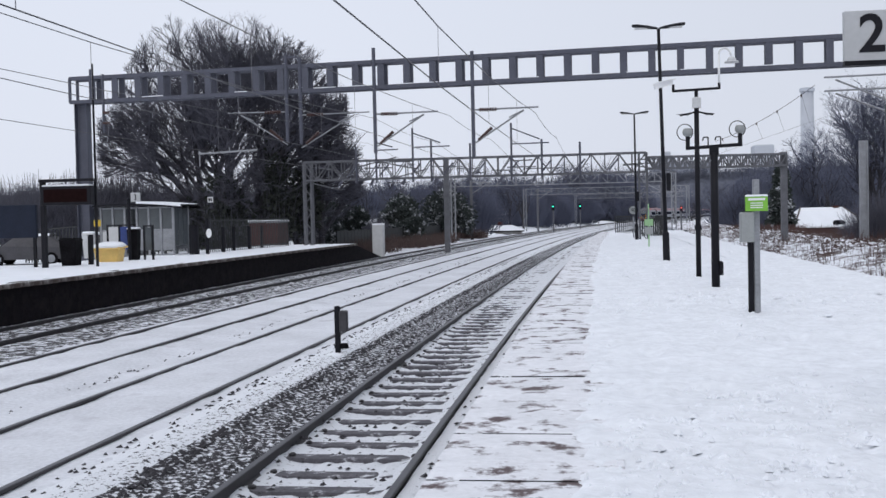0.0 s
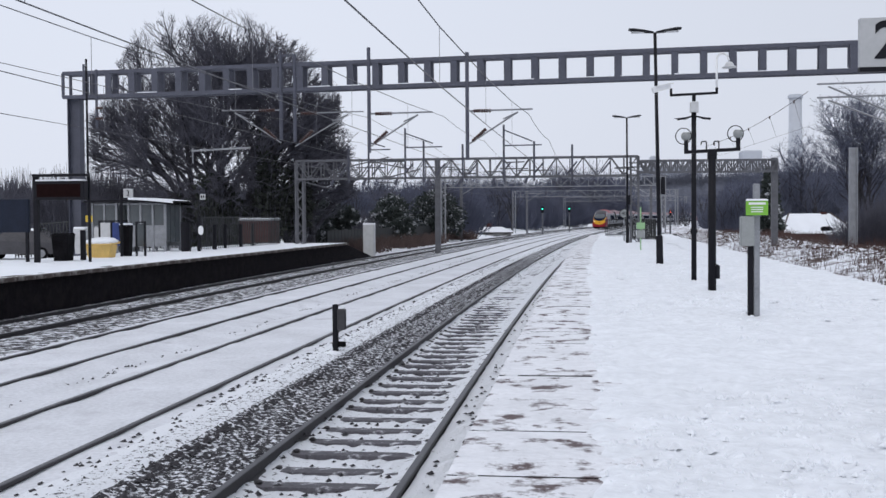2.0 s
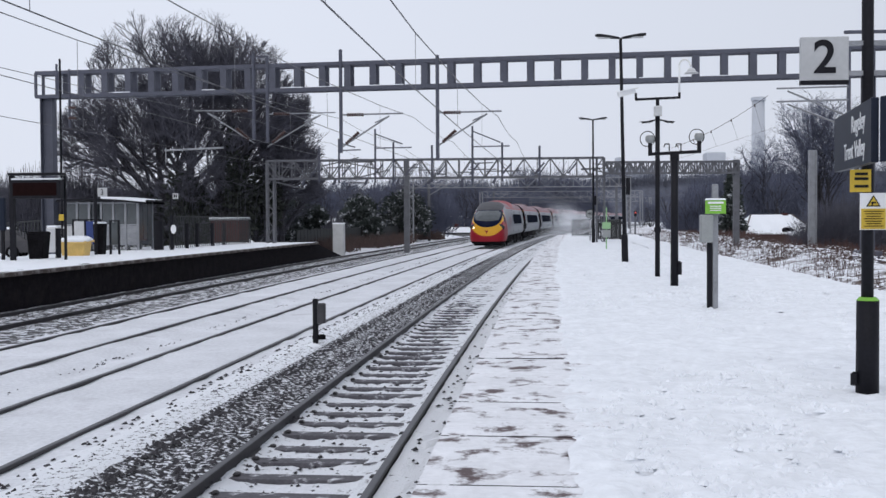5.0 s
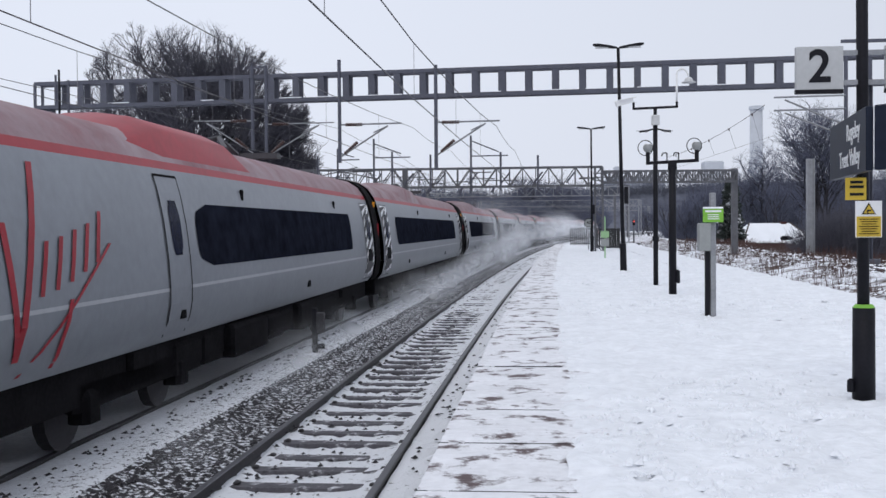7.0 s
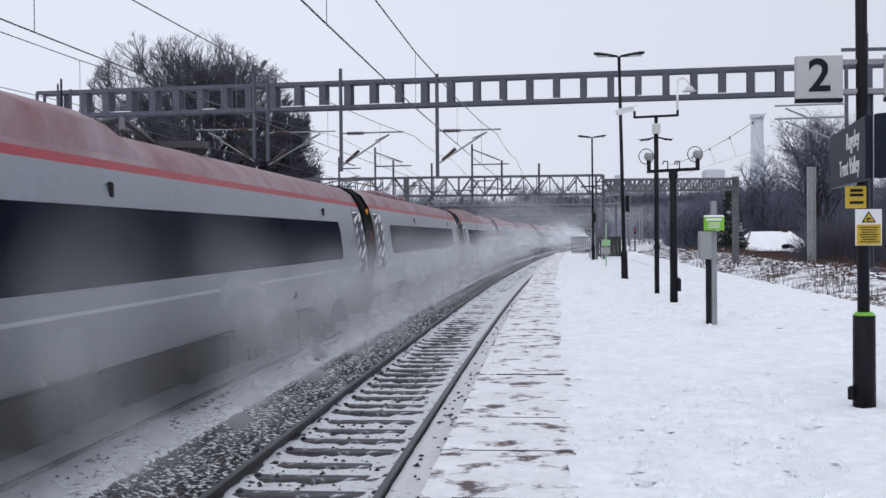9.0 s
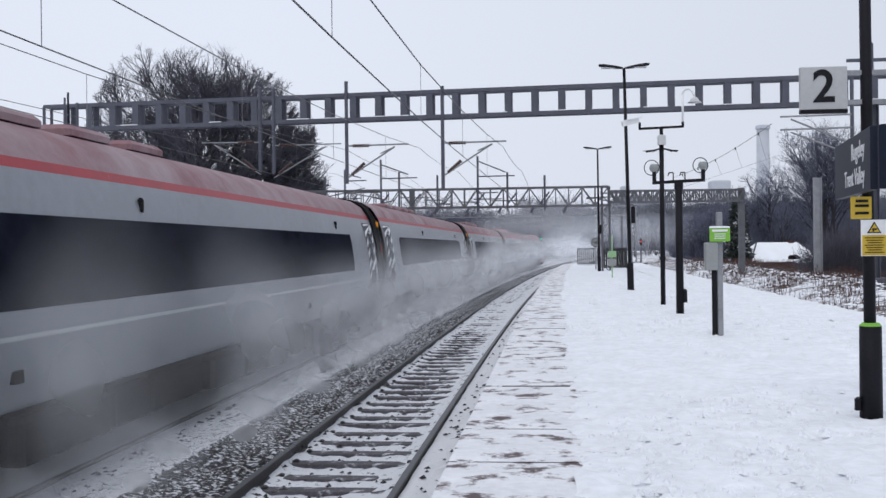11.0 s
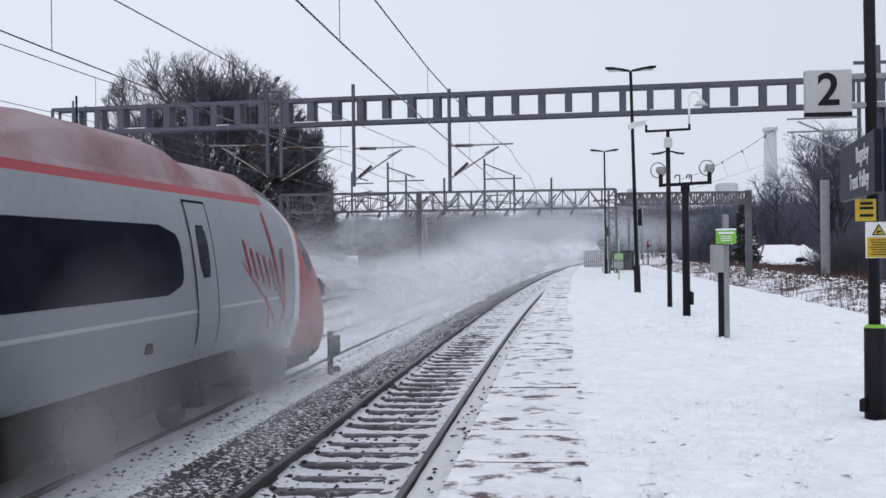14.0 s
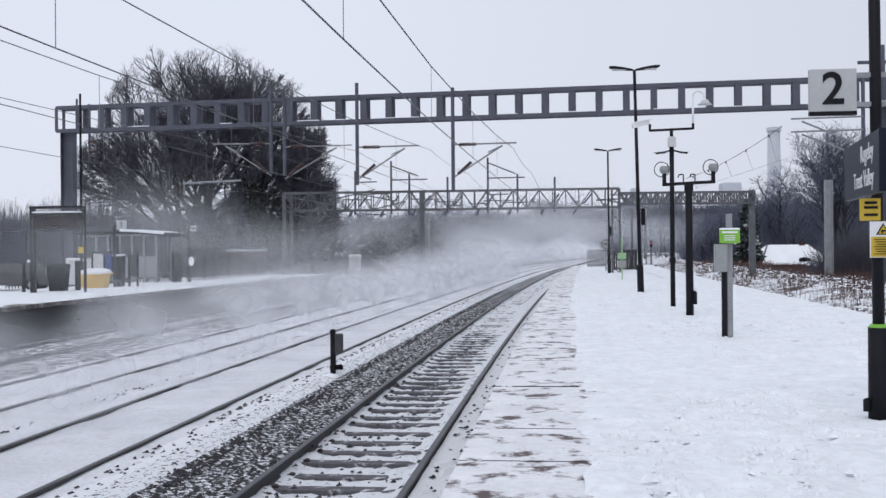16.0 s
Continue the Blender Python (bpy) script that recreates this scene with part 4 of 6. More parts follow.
def departure_board():
    t = thing("departure_board", "black framed departure board on two posts with snow on top", "departure board")
    x0, x1, y = -17.52, -15.82, 34.0
    part("post", Mesh().box((x0, y, 1.45), (0.16, 0.16, 2.9), 0, 0.01), BLACK, t)
    part("post", Mesh().box((x1 - 0.02, y + 0.3, 1.45), (0.08, 0.08, 2.9), 0, 0.01), BLACK, t)
    b = part("housing", Mesh().box(((x0 + x1) / 2, y, 2.36), (1.75, 0.3, 0.62), 0, 0.02), BLACK, t)
    part("display", Mesh().box(((x0 + x1) / 2, y - 0.155, 2.36), (1.5, 0.01, 0.42)), LED, b, "dim red-brown display panel")
    part("hood", Mesh().box(((x0 + x1) / 2, y, 2.86), (1.85, 0.3, 0.09), 0, 0.01), BLACK, t)
    part("snow_cap", Mesh().box(((x0 + x1) / 2, y, 2.70), (1.65, 0.25, 0.05), 0, 0.02), SNOW, t)
    t = thing("notice_case", "dark poster case beside the departure board", "poster case")
    part("case", Mesh().box((-18.72, 34.3, 1.55), (1.6, 0.14, 1.1), 0, 0.02), NAVY, t)
    for dx in (-0.7, 0.7):
        part("leg", Mesh().box((-18.72 + dx, 34.3, 0.6), (0.09, 0.09, 1.2)), BLACK, t)


def litter_bin(x, y, w, h, material, label, lid=True):
    t = thing("litter_bin", label, "bin")
    m = Mesh().rings([[(x + a * w / 2 * k, y + b * w / 2 * k, z) for a, b in ((-1, -0.8), (-0.8, -1), (0.8, -1), (1, -0.8), (1, 0.8), (0.8, 1), (-0.8, 1), (-1, 0.8))] for k, z in ((0.8, 0), (1, h * 0.9), (1.06, h * 0.93), (0.9, h))])
    part("body", m, material, t)
    if lid:
        part("snow_cap", Mesh().box((x, y, h + 0.03), (w * 0.95, w * 0.95, 0.07), 0, 0.03), SNOW, t)
    return t


def grit_bin():
    x, y = -17.35, 38.4
    t = thing("grit_bin", "yellow plastic grit bin with a snow-covered lid", "grit bin")
    part("tub", Mesh().rings([[(x + a * k, y + b * k * 0.62, z) for a, b in ((-0.46, -0.5), (0.46, -0.5), (0.5, -0.4), (0.5, 0.4), (0.46, 0.5), (-0.46, 0.5), (-0.5, 0.4), (-0.5, -0.4))] for k, z in ((0.86, 0), (1.0, 0.45), (1.06, 0.47))]), GRIT, t)
    part("lid", Mesh().rings([[(x + a * k, y + b * k * 0.64, z + 0.06 * (0.5 + b)) for a, b in ((-0.5, -0.5), (0.5, -0.5), (0.5, 0.5), (-0.5, 0.5))] for k, z in ((1.14, 0.46), (1.14, 0.51), (0.85, 0.60))]), GRIT, t)
    part("snow_cap", Mesh().rings([[(x + a * k, y + b * k * 0.64, z + 0.06 * (0.5 + b)) for a, b in ((-0.42, -0.5), (0.42, -0.5), (0.5, -0.3), (0.5, 0.3), (0.42, 0.5), (-0.42, 0.5), (-0.5, 0.3), (-0.5, -0.3))] for k, z in ((1.1, 0.52), (1.14, 0.58), (0.9, 0.66), (0.5, 0.69))]), SNOW, t, smooth=True)


def shelter():
    t = thing("waiting_shelter", "grey steel and glass waiting shelter with snow on its roof", "shelter")
    x0, x1, y0, y1 = -20.9, -17.6, 45.2, 46.9
    roof = Mesh()
    n = 10
    prof = [(x0 - 0.25 + (x1 - x0 + 0.75) * i / n, 2.22 + 0.10 * math.sin(math.pi * i / n) - 0.012 * i) for i in range(n + 1)]
    roof.rings([[(x, y, z + dz) for x, z in prof] for y, dz in ((y0 - 0.35, 0), (y1 + 0.2, 0.02))] + [[(x, y, z + dz) for x, z in prof] for y, dz in ((y1 + 0.2, -0.08), (y0 - 0.35, -0.08), (y0 - 0.35, 0))], False)
    part("roof", roof, BLACK, t, "shallow curved roof")
    sn = Mesh()
    sp = prof[5:]
    sn.rings([[(x, y0 - 0.36, z + 0.0) for x, z in sp], [(x, y0 - 0.36, z + 0.10) for x, z in sp], [(x, y1 + 0.2, z + 0.12) for x, z in sp]], False)
    part("snow_cap", sn, SNOW, t, "thick slab of roof snow")
    for i in range(7):
        x = x0 + (x1 - x0) * i / 6
        for y in (y0, y1):
            part("post", Mesh().box((x, y, 1.07), (0.09, 0.09, 2.14)), GALV, t)
        if i < 6:
            for y, lowz in ((y0, 0.35 if i != 2 else None), (y1, 0.3)):
                if lowz is None:
                    continue
                part("pane", Mesh().box((x + 0.3, y, 1.6), (0.46, 0.02, 0.9)), GLASS_SHELTER, t, "dull glazed pane")
                part("panel", Mesh().box((x + 0.3, y, 0.65), (0.5, 0.03, 0.85)), GALV if i > 2 else LIGHT_GREY, t)
    for z in (1.12, 2.08):
        part("transom", Mesh().bar((x0, y0, z), (x1, y0, z), 0.06, 0.06), GALV, t)
    for i in range(3):
        part("end_pane", Mesh().box((x1, y0 + 0.28 + 0.56 * i, 1.3), (0.02, 0.5, 1.8)), GLASS_SHELTER, t)


def timetable_stand(x, y, w, material, label, h=1.35):
    t = thing("poster_stand", label, "poster stand", group="poster stands")
    for s in (-1, 1):
        part("leg", Mesh().box((x + s * w / 2, y, h / 2), (0.07, 0.07, h)), BLACK, t)
    part("board", Mesh().box((x, y, h * 0.62), (w - 0.08, 0.05, h * 0.66), 0, 0.005), material, t)
    part("cap_rail", Mesh().box((x, y, h), (w + 0.07, 0.08, 0.05)), BLACK, t)


departure_board()
litter_bin(-17.32, 35.4, 0.62, 0.95, UNDER, "dark square bin on the snowy platform", False)
litter_bin(-20.35, 43.0, 0.52, 1.05, LIGHT_GREY, "grey-white bin capped with snow")
t = pole_sign("bollard", -16.85, 35.9, 1.05, "dark leaning platform bollard", r=0.1)
grit_bin()
shelter()
timetable_stand(-17.55, 40.4, 0.62, BLUE, "blue poster board in a black stand")
timetable_stand(-18.35, 41.0, 0.55, LIGHT_GREY, "pale poster board in a black stand")
timetable_stand(-16.42, 39.8, 0.34, GLASS_SHELTER, "empty dark poster frame on two legs", 1.3)
litter_bin(-17.05, 39.9, 0.42, 1.2, UNDER, "tall black waste bin capped with snow")
t = pole_sign("platform_number_post", -17.05, 39.5, 2.35, "slim black post with a white platform number sign")
s = part("number_sign", Mesh().box((-16.76, 39.5, 2.40), (0.36, 0.08, 0.34), 0, 0.004), SIGN_GREY, t, "white number sign")
me = text_mesh("3", 0.30)
me.materials.append(BLACK)
ob = part("numeral", me, None, s)
ob.matrix_basis = pose(-16.76, 39.45, 2.39)
t = pole_sign("platform_lamp", -19.55, 42.0, 7.9, "tall thin black lamp column behind the far platform", r=0.045)
part("notice", Mesh().box((-19.5, 41.93, 1.45), (0.3, 0.02, 0.26)), YELLOW, t, "small yellow notice")
t = pole_sign("marker_post", -16.12, 45.3, 1.55, "dark post with an oval white marker and a small square sign", r=0.08)
part("square_sign", Mesh().box((-15.9, 45.2, 2.36), (0.24, 0.03, 0.24)), LIGHT_GREY, t)
part("caption_bar", Mesh().box((-15.94, 45.17, 2.36), (0.05, 0.02, 0.13)).box((-15.85, 45.17, 2.36), (0.05, 0.02, 0.13)), BLACK, t)
o = Mesh().rings([[(-16.0 + 0.12 * k * math.cos(a), yy, 0.92 + 0.2 * k * math.sin(a)) for a in [2 * math.pi * i / 16 for i in range(16)]] for k, yy in ((1, 45.17), (1, 45.20))])
part("sign_arm", Mesh().bar((-16.12, 45.25, 1.5), (-16.12, 45.25, 2.3), 0.04, 0.04).bar((-16.12, 45.25, 2.3), (-15.85, 45.22, 2.34), 0.03, 0.03), BLACK, t)
part("oval_marker", o, WHITE, t, "oval white marker")
t = pole_sign("bollard", -16.75, 45.4, 1.3, "wide dark post beside the shelter", r=0.22)
for x, y in ((-16.55, 50.0), (-16.5, 52.2), (-16.5, 54.2), (-16.4, 48.1)):
    pole_sign("fence_post", x, y, 1.15, "dark wooden post topped with snow", r=0.09)
t = thing("relay_cabinet", "pale grey trackside cabinet topped with snow", "cabinet")
c = on(-14.2, 67.5)
part("body", Mesh().box((c[0], c[1], -0.05), (0.72, 0.55, 2.1), 0, 0.05), LIGHT_GREY, t)
part("snow_cap", Mesh().box((c[0], c[1], 1.04), (0.74, 0.57, 0.09), 0, 0.04), SNOW, t)

# paling fence along the back of the far platform
railing("boundary_fence", [on(-17.6, 47.5, 0), on(-16.9, 57.5, 0)], 1.55, "dark green paling fence along the platform back", FENCE, 0.22)
railing("boundary_fence", [on(-29, 52, -0.5), on(-19.5, 47.5, 0)], 1.7, "dark paling fence behind the shelter", FENCE, 0.25)

# a small brick hut, cars and houses behind
t = thing("brick_hut", "small flat-roofed red brick hut edged with snow", "hut")
part("wall", Mesh().box((-18.2, 61.0, 0.4), (1.7, 2.0, 1.8)), BRICK, t)
part("roof_slab", Mesh().box((-18.2, 61.0, 1.34), (1.85, 2.2, 0.1), 0, 0.02), GALV, t)
part("snow_cap", Mesh().box((-18.2, 61.0, 1.42), (1.85, 2.2, 0.07), 0, 0.04), SNOW, t)


def parked_car(x, y, turn, material, label):
    t = thing("parked_car", label, "car", Matrix.Translation((x, y, -0.55)) @ Matrix.Rotation(turn, 4, "Z"), group="parked cars")
    prof = [(-2.1, 0.3), (-2.15, 0.75), (-1.9, 0.9), (-1.1, 0.98), (-0.5, 1.42), (1.1, 1.45), (1.9, 1.0), (2.1, 0.85), (2.12, 0.3)]
    part("body", Mesh().rings([[(px, s * (0.86 if pz < 1.1 else 0.66), pz) for px, pz in prof] for s in (-1, 1)]), material, t)
    for s in (-1, 1):
        part("side_window", Mesh().add([(-0.9, s * 0.80, 1.02), (1.5, s * 0.80, 1.02), (1.0, s * 0.69, 1.36), (-0.45, s * 0.69, 1.36)], [(0, 1, 2, 3)]), GLASS_DARK, t)
        for a in (-1.3, 1.3):
            w = part("wheel", Mesh().tube((a, s * 0.78, 0.32), (a, s * 0.9, 0.32), 0.32, 0.32, 16), UNDER, t)
            part("rim", Mesh().tube((a, s * 0.9, 0.32), (a, s * 0.91, 0.32), 0.2, 0.18, 12), GALV, w)
    part("snow_cap", Mesh().rings([[(a, b * 0.62, z) for a in (-0.55, 0.2, 1.15)] for b, z in ((-1, 1.44), (-0.8, 1.56), (0.8, 1.56), (1, 1.44))], False), SNOW, t)
    part("bonnet_snow", Mesh().rings([[(a, b * 0.75, z + (0.03 if abs(b) < 1 else -0.02)) for a, z in ((-2.0, 0.93), (-1.2, 1.02))] for b in (-1, -0.7, 0.7, 1)], False), SNOW, t)


parked_car(-24.2, 52.5, 0.1, TRAIN_GREY, "dark car parked under snow behind the platform")
parked_car(-27.5, 51.0, 0.2, TRAIN_GREY, "grey car parked under snow behind the fence")
parked_car(-25.8, 56, -0.1, BLUE, "blue car parked under snow by the fence")


def house(x, y, z, w, d, h, roof, label, turn=0.0, windows=3):
    t = thing("house", label, "house", Matrix.Translation((x, y, z)) @ Matrix.Rotation(turn, 4, "Z"), group="houses")
    part("wall", Mesh().box((0, 0, h / 2), (w, d, h)), BRICK if windows % 2 else RENDERED, t)
    r = Mesh()
    o = 0.35
    r.rings([[(-w / 2 - o, -d / 2 - o, h), (w / 2 + o, -d / 2 - o, h), (w / 2 + o, d / 2 + o, h), (-w / 2 - o, d / 2 + o, h)], [(-w / 2 + d * 0.25, -0.05, h + roof), (w / 2 - d * 0.25, -0.05, h + roof), (w / 2 - d * 0.25, 0.05, h + roof), (-w / 2 + d * 0.25, 0.05, h + roof)]])
    rf = part("roof", r, SNOW, t, "roof under unbroken snow")
    part("chimney", Mesh().box((w * 0.2, 0, h + roof * 0.8), (0.7, 0.5, 1.3)), BRICK, rf)
    part("gutter", Mesh().bar((-w / 2 - o, -d / 2 - o - 0.06, h - 0.02), (w / 2 + o, -d / 2 - o - 0.06, h - 0.02), 0.14, 0.16), UNDER, rf, "dark gutter")
    if roof > 2:
        part("dormer", Mesh().rings([[(0.9 + 0.75 * math.cos(a), yy, h + 0.35 + 0.55 * math.sin(a)) for a in (0, 0.6, 1.2, 1.94, 2.54, 3.14)] for yy in (-d / 2 + 0.1, -d / 4)]), UNDER, rf, "dark arched dormer")
        for s in (-1, 1):
            part("hip_tile", Mesh().tube((s * (w / 2 + o), -d / 2 - o, h + 0.03), (s * (w / 2 - d * 0.25), -0.05, h + roof + 0.03), 0.09, 0.09, 6), BRICK_OLD, rf, "bare dark hip tiles")
    for i in range(windows):
        wx = -w / 2 + w * (i + 0.5) / windows
        wd = part("window", Mesh().box((wx, -d / 2 - 0.03, h * 0.6), (w / windows * 0.5, 0.08, h * 0.35)), WHITE, t)
        part("pane", Mesh().box((wx, -d / 2 - 0.075, h * 0.6), (w / windows * 0.42, 0.02, h * 0.28)), GLASS_DARK, wd)


house(27.6, 132, -3.0, 8.5, 7, 2.2, 2.4, "low house with a snow-covered hipped roof beyond the scrub", 0.15, 3)
t = thing("shed", "dark timber shed with a snowy sloping roof beside the house", "shed", Matrix.Translation((31.6, 124, -2.9)) @ Matrix.Rotation(0.12, 4, "Z"))
part("wall", Mesh().box((0, 0, 1.1), (6.4, 3.0, 2.2)), UNDER, t)
part("roof", Mesh().add([(-3.4, -1.7, 2.2), (3.4, -1.7, 2.2), (3.4, 1.7, 3.0), (-3.4, 1.7, 2.5), (-3.4, -1.7, 2.1), (3.4, -1.7, 2.1), (3.4, 1.7, 2.1), (-3.4, 1.7, 2.1)], [(0, 1, 2, 3), (4, 5, 1, 0), (5, 6, 2, 1), (6, 7, 3, 2), (7, 4, 0, 3)]), SNOW, t)
house(35.5, 141, -3.4, 7, 6, 2.3, 1.6, "low dark bungalow with snow on its roof", 0.1, 2)
house(-17.5, 190, -2.6, 8, 7, 4.0, 1.5, "pale bungalow with snow on a long roof among trees", 0.1, 4)
house(-14.0, 150, -2.2, 10, 5, 1.5, 0.8, "low shed with a flat snowy roof beside the line", 0.05, 2)
house(-25, 128, -1.4, 7, 5, 2.2, 0.6, "low flat garage with snow along its roof", 0.0, 2)

# ---- distance: power station, wooded hills ----
t = thing("power_station_chimney", "tall concrete power station chimney coloured pale for haze", "chimney")
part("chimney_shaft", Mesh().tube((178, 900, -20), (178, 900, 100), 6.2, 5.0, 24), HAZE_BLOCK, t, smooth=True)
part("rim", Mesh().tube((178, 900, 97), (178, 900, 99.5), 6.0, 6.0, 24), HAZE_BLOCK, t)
t = thing("power_station", "huge power station boiler house coloured pale for haze", "power station")
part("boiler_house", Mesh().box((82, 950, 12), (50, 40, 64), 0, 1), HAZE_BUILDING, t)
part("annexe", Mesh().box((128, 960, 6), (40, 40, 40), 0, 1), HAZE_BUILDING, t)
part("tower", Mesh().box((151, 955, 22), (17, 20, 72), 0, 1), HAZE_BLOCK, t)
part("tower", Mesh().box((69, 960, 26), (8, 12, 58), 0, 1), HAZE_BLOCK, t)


def ridge(name, pts, depth, label, seed):
    """A long wooded ridge: points of (x, y, height of its crest)."""
    m = Mesh()
    rows = [[], [], [], []]
    for (x0, y0, h0), (x1, y1, h1) in zip(pts, pts[1:]):
        for i in range(24):
            u = i / 24
            x, y, h = x0 + (x1 - x0) * u, y0 + (y1 - y0) * u, h0 + (h1 - h0) * u
            h *= 1 + 0.10 * noise.noise((x * 0.06, seed, 0)) + 0.07 * noise.noise((x * 0.25, seed, 4))
            for k, (dy, f) in enumerate(((-depth, -0.4), (-depth * 0.4, 0.6), (0, 1.0), (depth, 0.3))):
                rows[k].append((x, y + dy, -3 + (h + 3) * max(0, f)))
    m.rings(rows, False)
    r = random.Random(int(seed * 7))
    crest = rows[2]
    for i in range(9000):
        k = r.randrange(len(crest) - 1)
        a = Vector(crest[k]).lerp(Vector(crest[k + 1]), r.random())
        b = a + Vector((r.gauss(0, 1.2), -r.uniform(0, 8), -r.uniform(0, 4)))
        w = 0.5 + 0.5 * noise.noise((b.x * 0.07, 2, 8))
        m.tube(b, b + Vector((r.gauss(0, 0.9), 0, r.uniform(2.5, 6.5) * (0.5 + w))), 0.16, 0.04, 3, False)
    return solid(name, m, HILL_HAZED, label, "wooded hill", "structure")


ridge("backdrop", [(-420, 520, 20), (-200, 540, 17), (-80, 560, 15), (0, 600, 19), (60, 620, 23), (140, 640, 26), (320, 600, 30), (520, 520, 26)], 30, "distant wooded rise coloured grey-blue for winter haze", 1.0)

# ---- trees and scrub ----


def grow(m, fine, p, d, length, r, level, rnd, top):
    """A branch that bends upward and splits into finer ones."""
    n = 3 if level < 2 else 2 if level < 4 or top > 4 else 1
    pts = [p]
    for i in range(n):
        d = (d + Vector((rnd.gauss(0, 0.13), rnd.gauss(0, 0.13), rnd.gauss(0.05, 0.10)))).normalized()
        p = p + d * (length / n)
        pts.append(p)
    for i in range(n):
        (m if level < 3 else fine).tube(pts[i], pts[i + 1], r * (1 - 0.5 * i / n), r * (1 - 0.5 * (i + 1) / n), 5 if level < 2 else 3, False)
    if level >= top:
        return
    kids = (4, 4, 5, 5, 4)[min(level, 4)]
    for k in range(kids):
        u = 0.35 + 0.65 * (k + rnd.random()) / kids
        q = pts[min(n - 1, int(u * n))].lerp(pts[min(n, int(u * n) + 1)], u * n - int(u * n)) if u < 1 else pts[-1]
        side = Vector((rnd.gauss(0, 1), rnd.gauss(0, 1), rnd.gauss(0.25, 0.6))).normalized()
        e = (d * 0.62 + side * 0.62).normalized()
        grow(m, fine, q, e, length * rnd.uniform(0.48, 0.68), max(0.009, r * 0.52), level + 1, rnd, top)


def bare_tree(x, y, z, h, r, seed, label, top=5, material=TWIG, spread=0.35, stems=1, first=0.45):
    rnd = random.Random(seed)
    t = thing("bare_tree", label, "tree", group="bare trees")
    m, fine = Mesh(), Mesh()
    for s in range(stems):
        b = Vector((x + rnd.uniform(-0.6, 0.6) * (stems > 1), y + rnd.uniform(-0.5, 0.5) * (stems > 1), z))
        d = Vector((rnd.gauss(0, 0.10), rnd.gauss(0, 0.08), 1)).normalized()
        f = b + d * (h * first * 0.5)
        m.tube(b, f, r, r * 0.85, 8)
        for k in range(5):
            a = 2 * math.pi * (k + rnd.random()) / 5
            e = Vector((math.cos(a) * spread, math.sin(a) * spread, 1)).normalized()
            grow(m, fine, b.lerp(f, rnd.uniform(0.35, 1.1)), e, h * rnd.uniform(0.28, 0.36), r * 0.5, 1, rnd, top)
        grow(m, fine, f, d, h * 0.42, r * 0.7, 1, rnd, top)
        for k in range(4):
            a = 2 * math.pi * (k + rnd.random()) / 4
            e = Vector((math.cos(a) * 0.3, math.sin(a) * 0.3, 1)).normalized()
            grow(m, fine, f + d * h * rnd.uniform(0.10, 0.24), e, h * rnd.uniform(0.26, 0.34), r * 0.4, 1, rnd, top)
    part("trunk", m, BARK, t)
    part("crown", fine, material, t, "mesh of bare winter twigs")
    return t


def clump_mesh(w, h, n, seed, thick, lean=0.3):
    """Many thin stems that fan out from the ground, domed above."""
    rnd = random.Random(seed)
    m = Mesh()
    for i in range(n):
        a, u = rnd.uniform(0, 2 * math.pi), math.sqrt(rnd.random())
        px, py = math.cos(a) * u * w / 2, math.sin(a) * u * w / 2
        top = h * (1 - 0.55 * u * u) * rnd.uniform(0.55, 1.05)
        k = Vector((px * rnd.uniform(0.6, 0.9), py * 0.8, rnd.uniform(0, top * 0.55)))
        q = Vector((px * (1 + lean * rnd.random()), py * (1 + lean * rnd.random()), top)) + Vector((rnd.gauss(0, 0.05 * w), rnd.gauss(0, 0.05 * w), 0))
        m.tube(k, q, thick, thick * 0.35, 3, False)
        if i % 3 == 0:
            b = k.lerp(q, 0.6)
            m.tube(b, b + Vector((rnd.gauss(0, 0.1 * w), rnd.gauss(0, 0.1 * w), 0.12 * h)), thick * 0.6, thick * 0.3, 3, False)
    return m


def leafy_mesh(w, h, n, seed, size, cone=False):
    """A dense evergreen made of many small tufts over several uneven lobes."""
    rnd = random.Random(seed)
    m = Mesh()
    lobes = []
    for k in range(7):
        a, u = rnd.uniform(0, 2 * math.pi), math.sqrt(rnd.random())
        q = rnd.uniform(0.22, 0.40)
        lobes.append((Vector((math.cos(a) * u * w * 0.32, math.sin(a) * u * w * 0.32, h * rnd.uniform(0.2, 0.72))), w * q, h * q * rnd.uniform(0.7, 1.0)))
    for i in range(n):
        a = rnd.uniform(0, 2 * math.pi)
        if cone:
            u = rnd.random() ** 0.8
            rad = (1 - u) ** 0.8 * w / 2 * (0.85 + 0.15 * math.sin(u * 40)) * rnd.uniform(0.6, 1.08)
            c = Vector((math.cos(a) * rad, math.sin(a) * rad, u * h))
            o = Vector((math.cos(a), math.sin(a), rnd.uniform(-0.5, 0.4))).normalized()
        else:
            p, rw, rh = lobes[i % 7]
            e = math.asin(rnd.uniform(-0.7, 1))
            k = rnd.uniform(0.75, 1.08)
            o = Vector((math.cos(a) * math.cos(e), math.sin(a) * math.cos(e), math.sin(e)))
            c = p + Vector((o.x * rw * k, o.y * rw * k, o.z * rh * k))
            if c.z < 0:
                continue
        s = size * rnd.uniform(0.5, 1.5)
        side = o.orthogonal().normalized()
        side.rotate(Matrix.Rotation(rnd.uniform(0, 6.3), 3, o))
        m.add([c - side * s * 0.6, c + side * s * 0.6, c + o * s * 1.2, c + o * s * 0.4 + side.cross(o) * s * 0.5], [(0, 1, 2), (0, 2, 3), (1, 3, 2)])
    return m


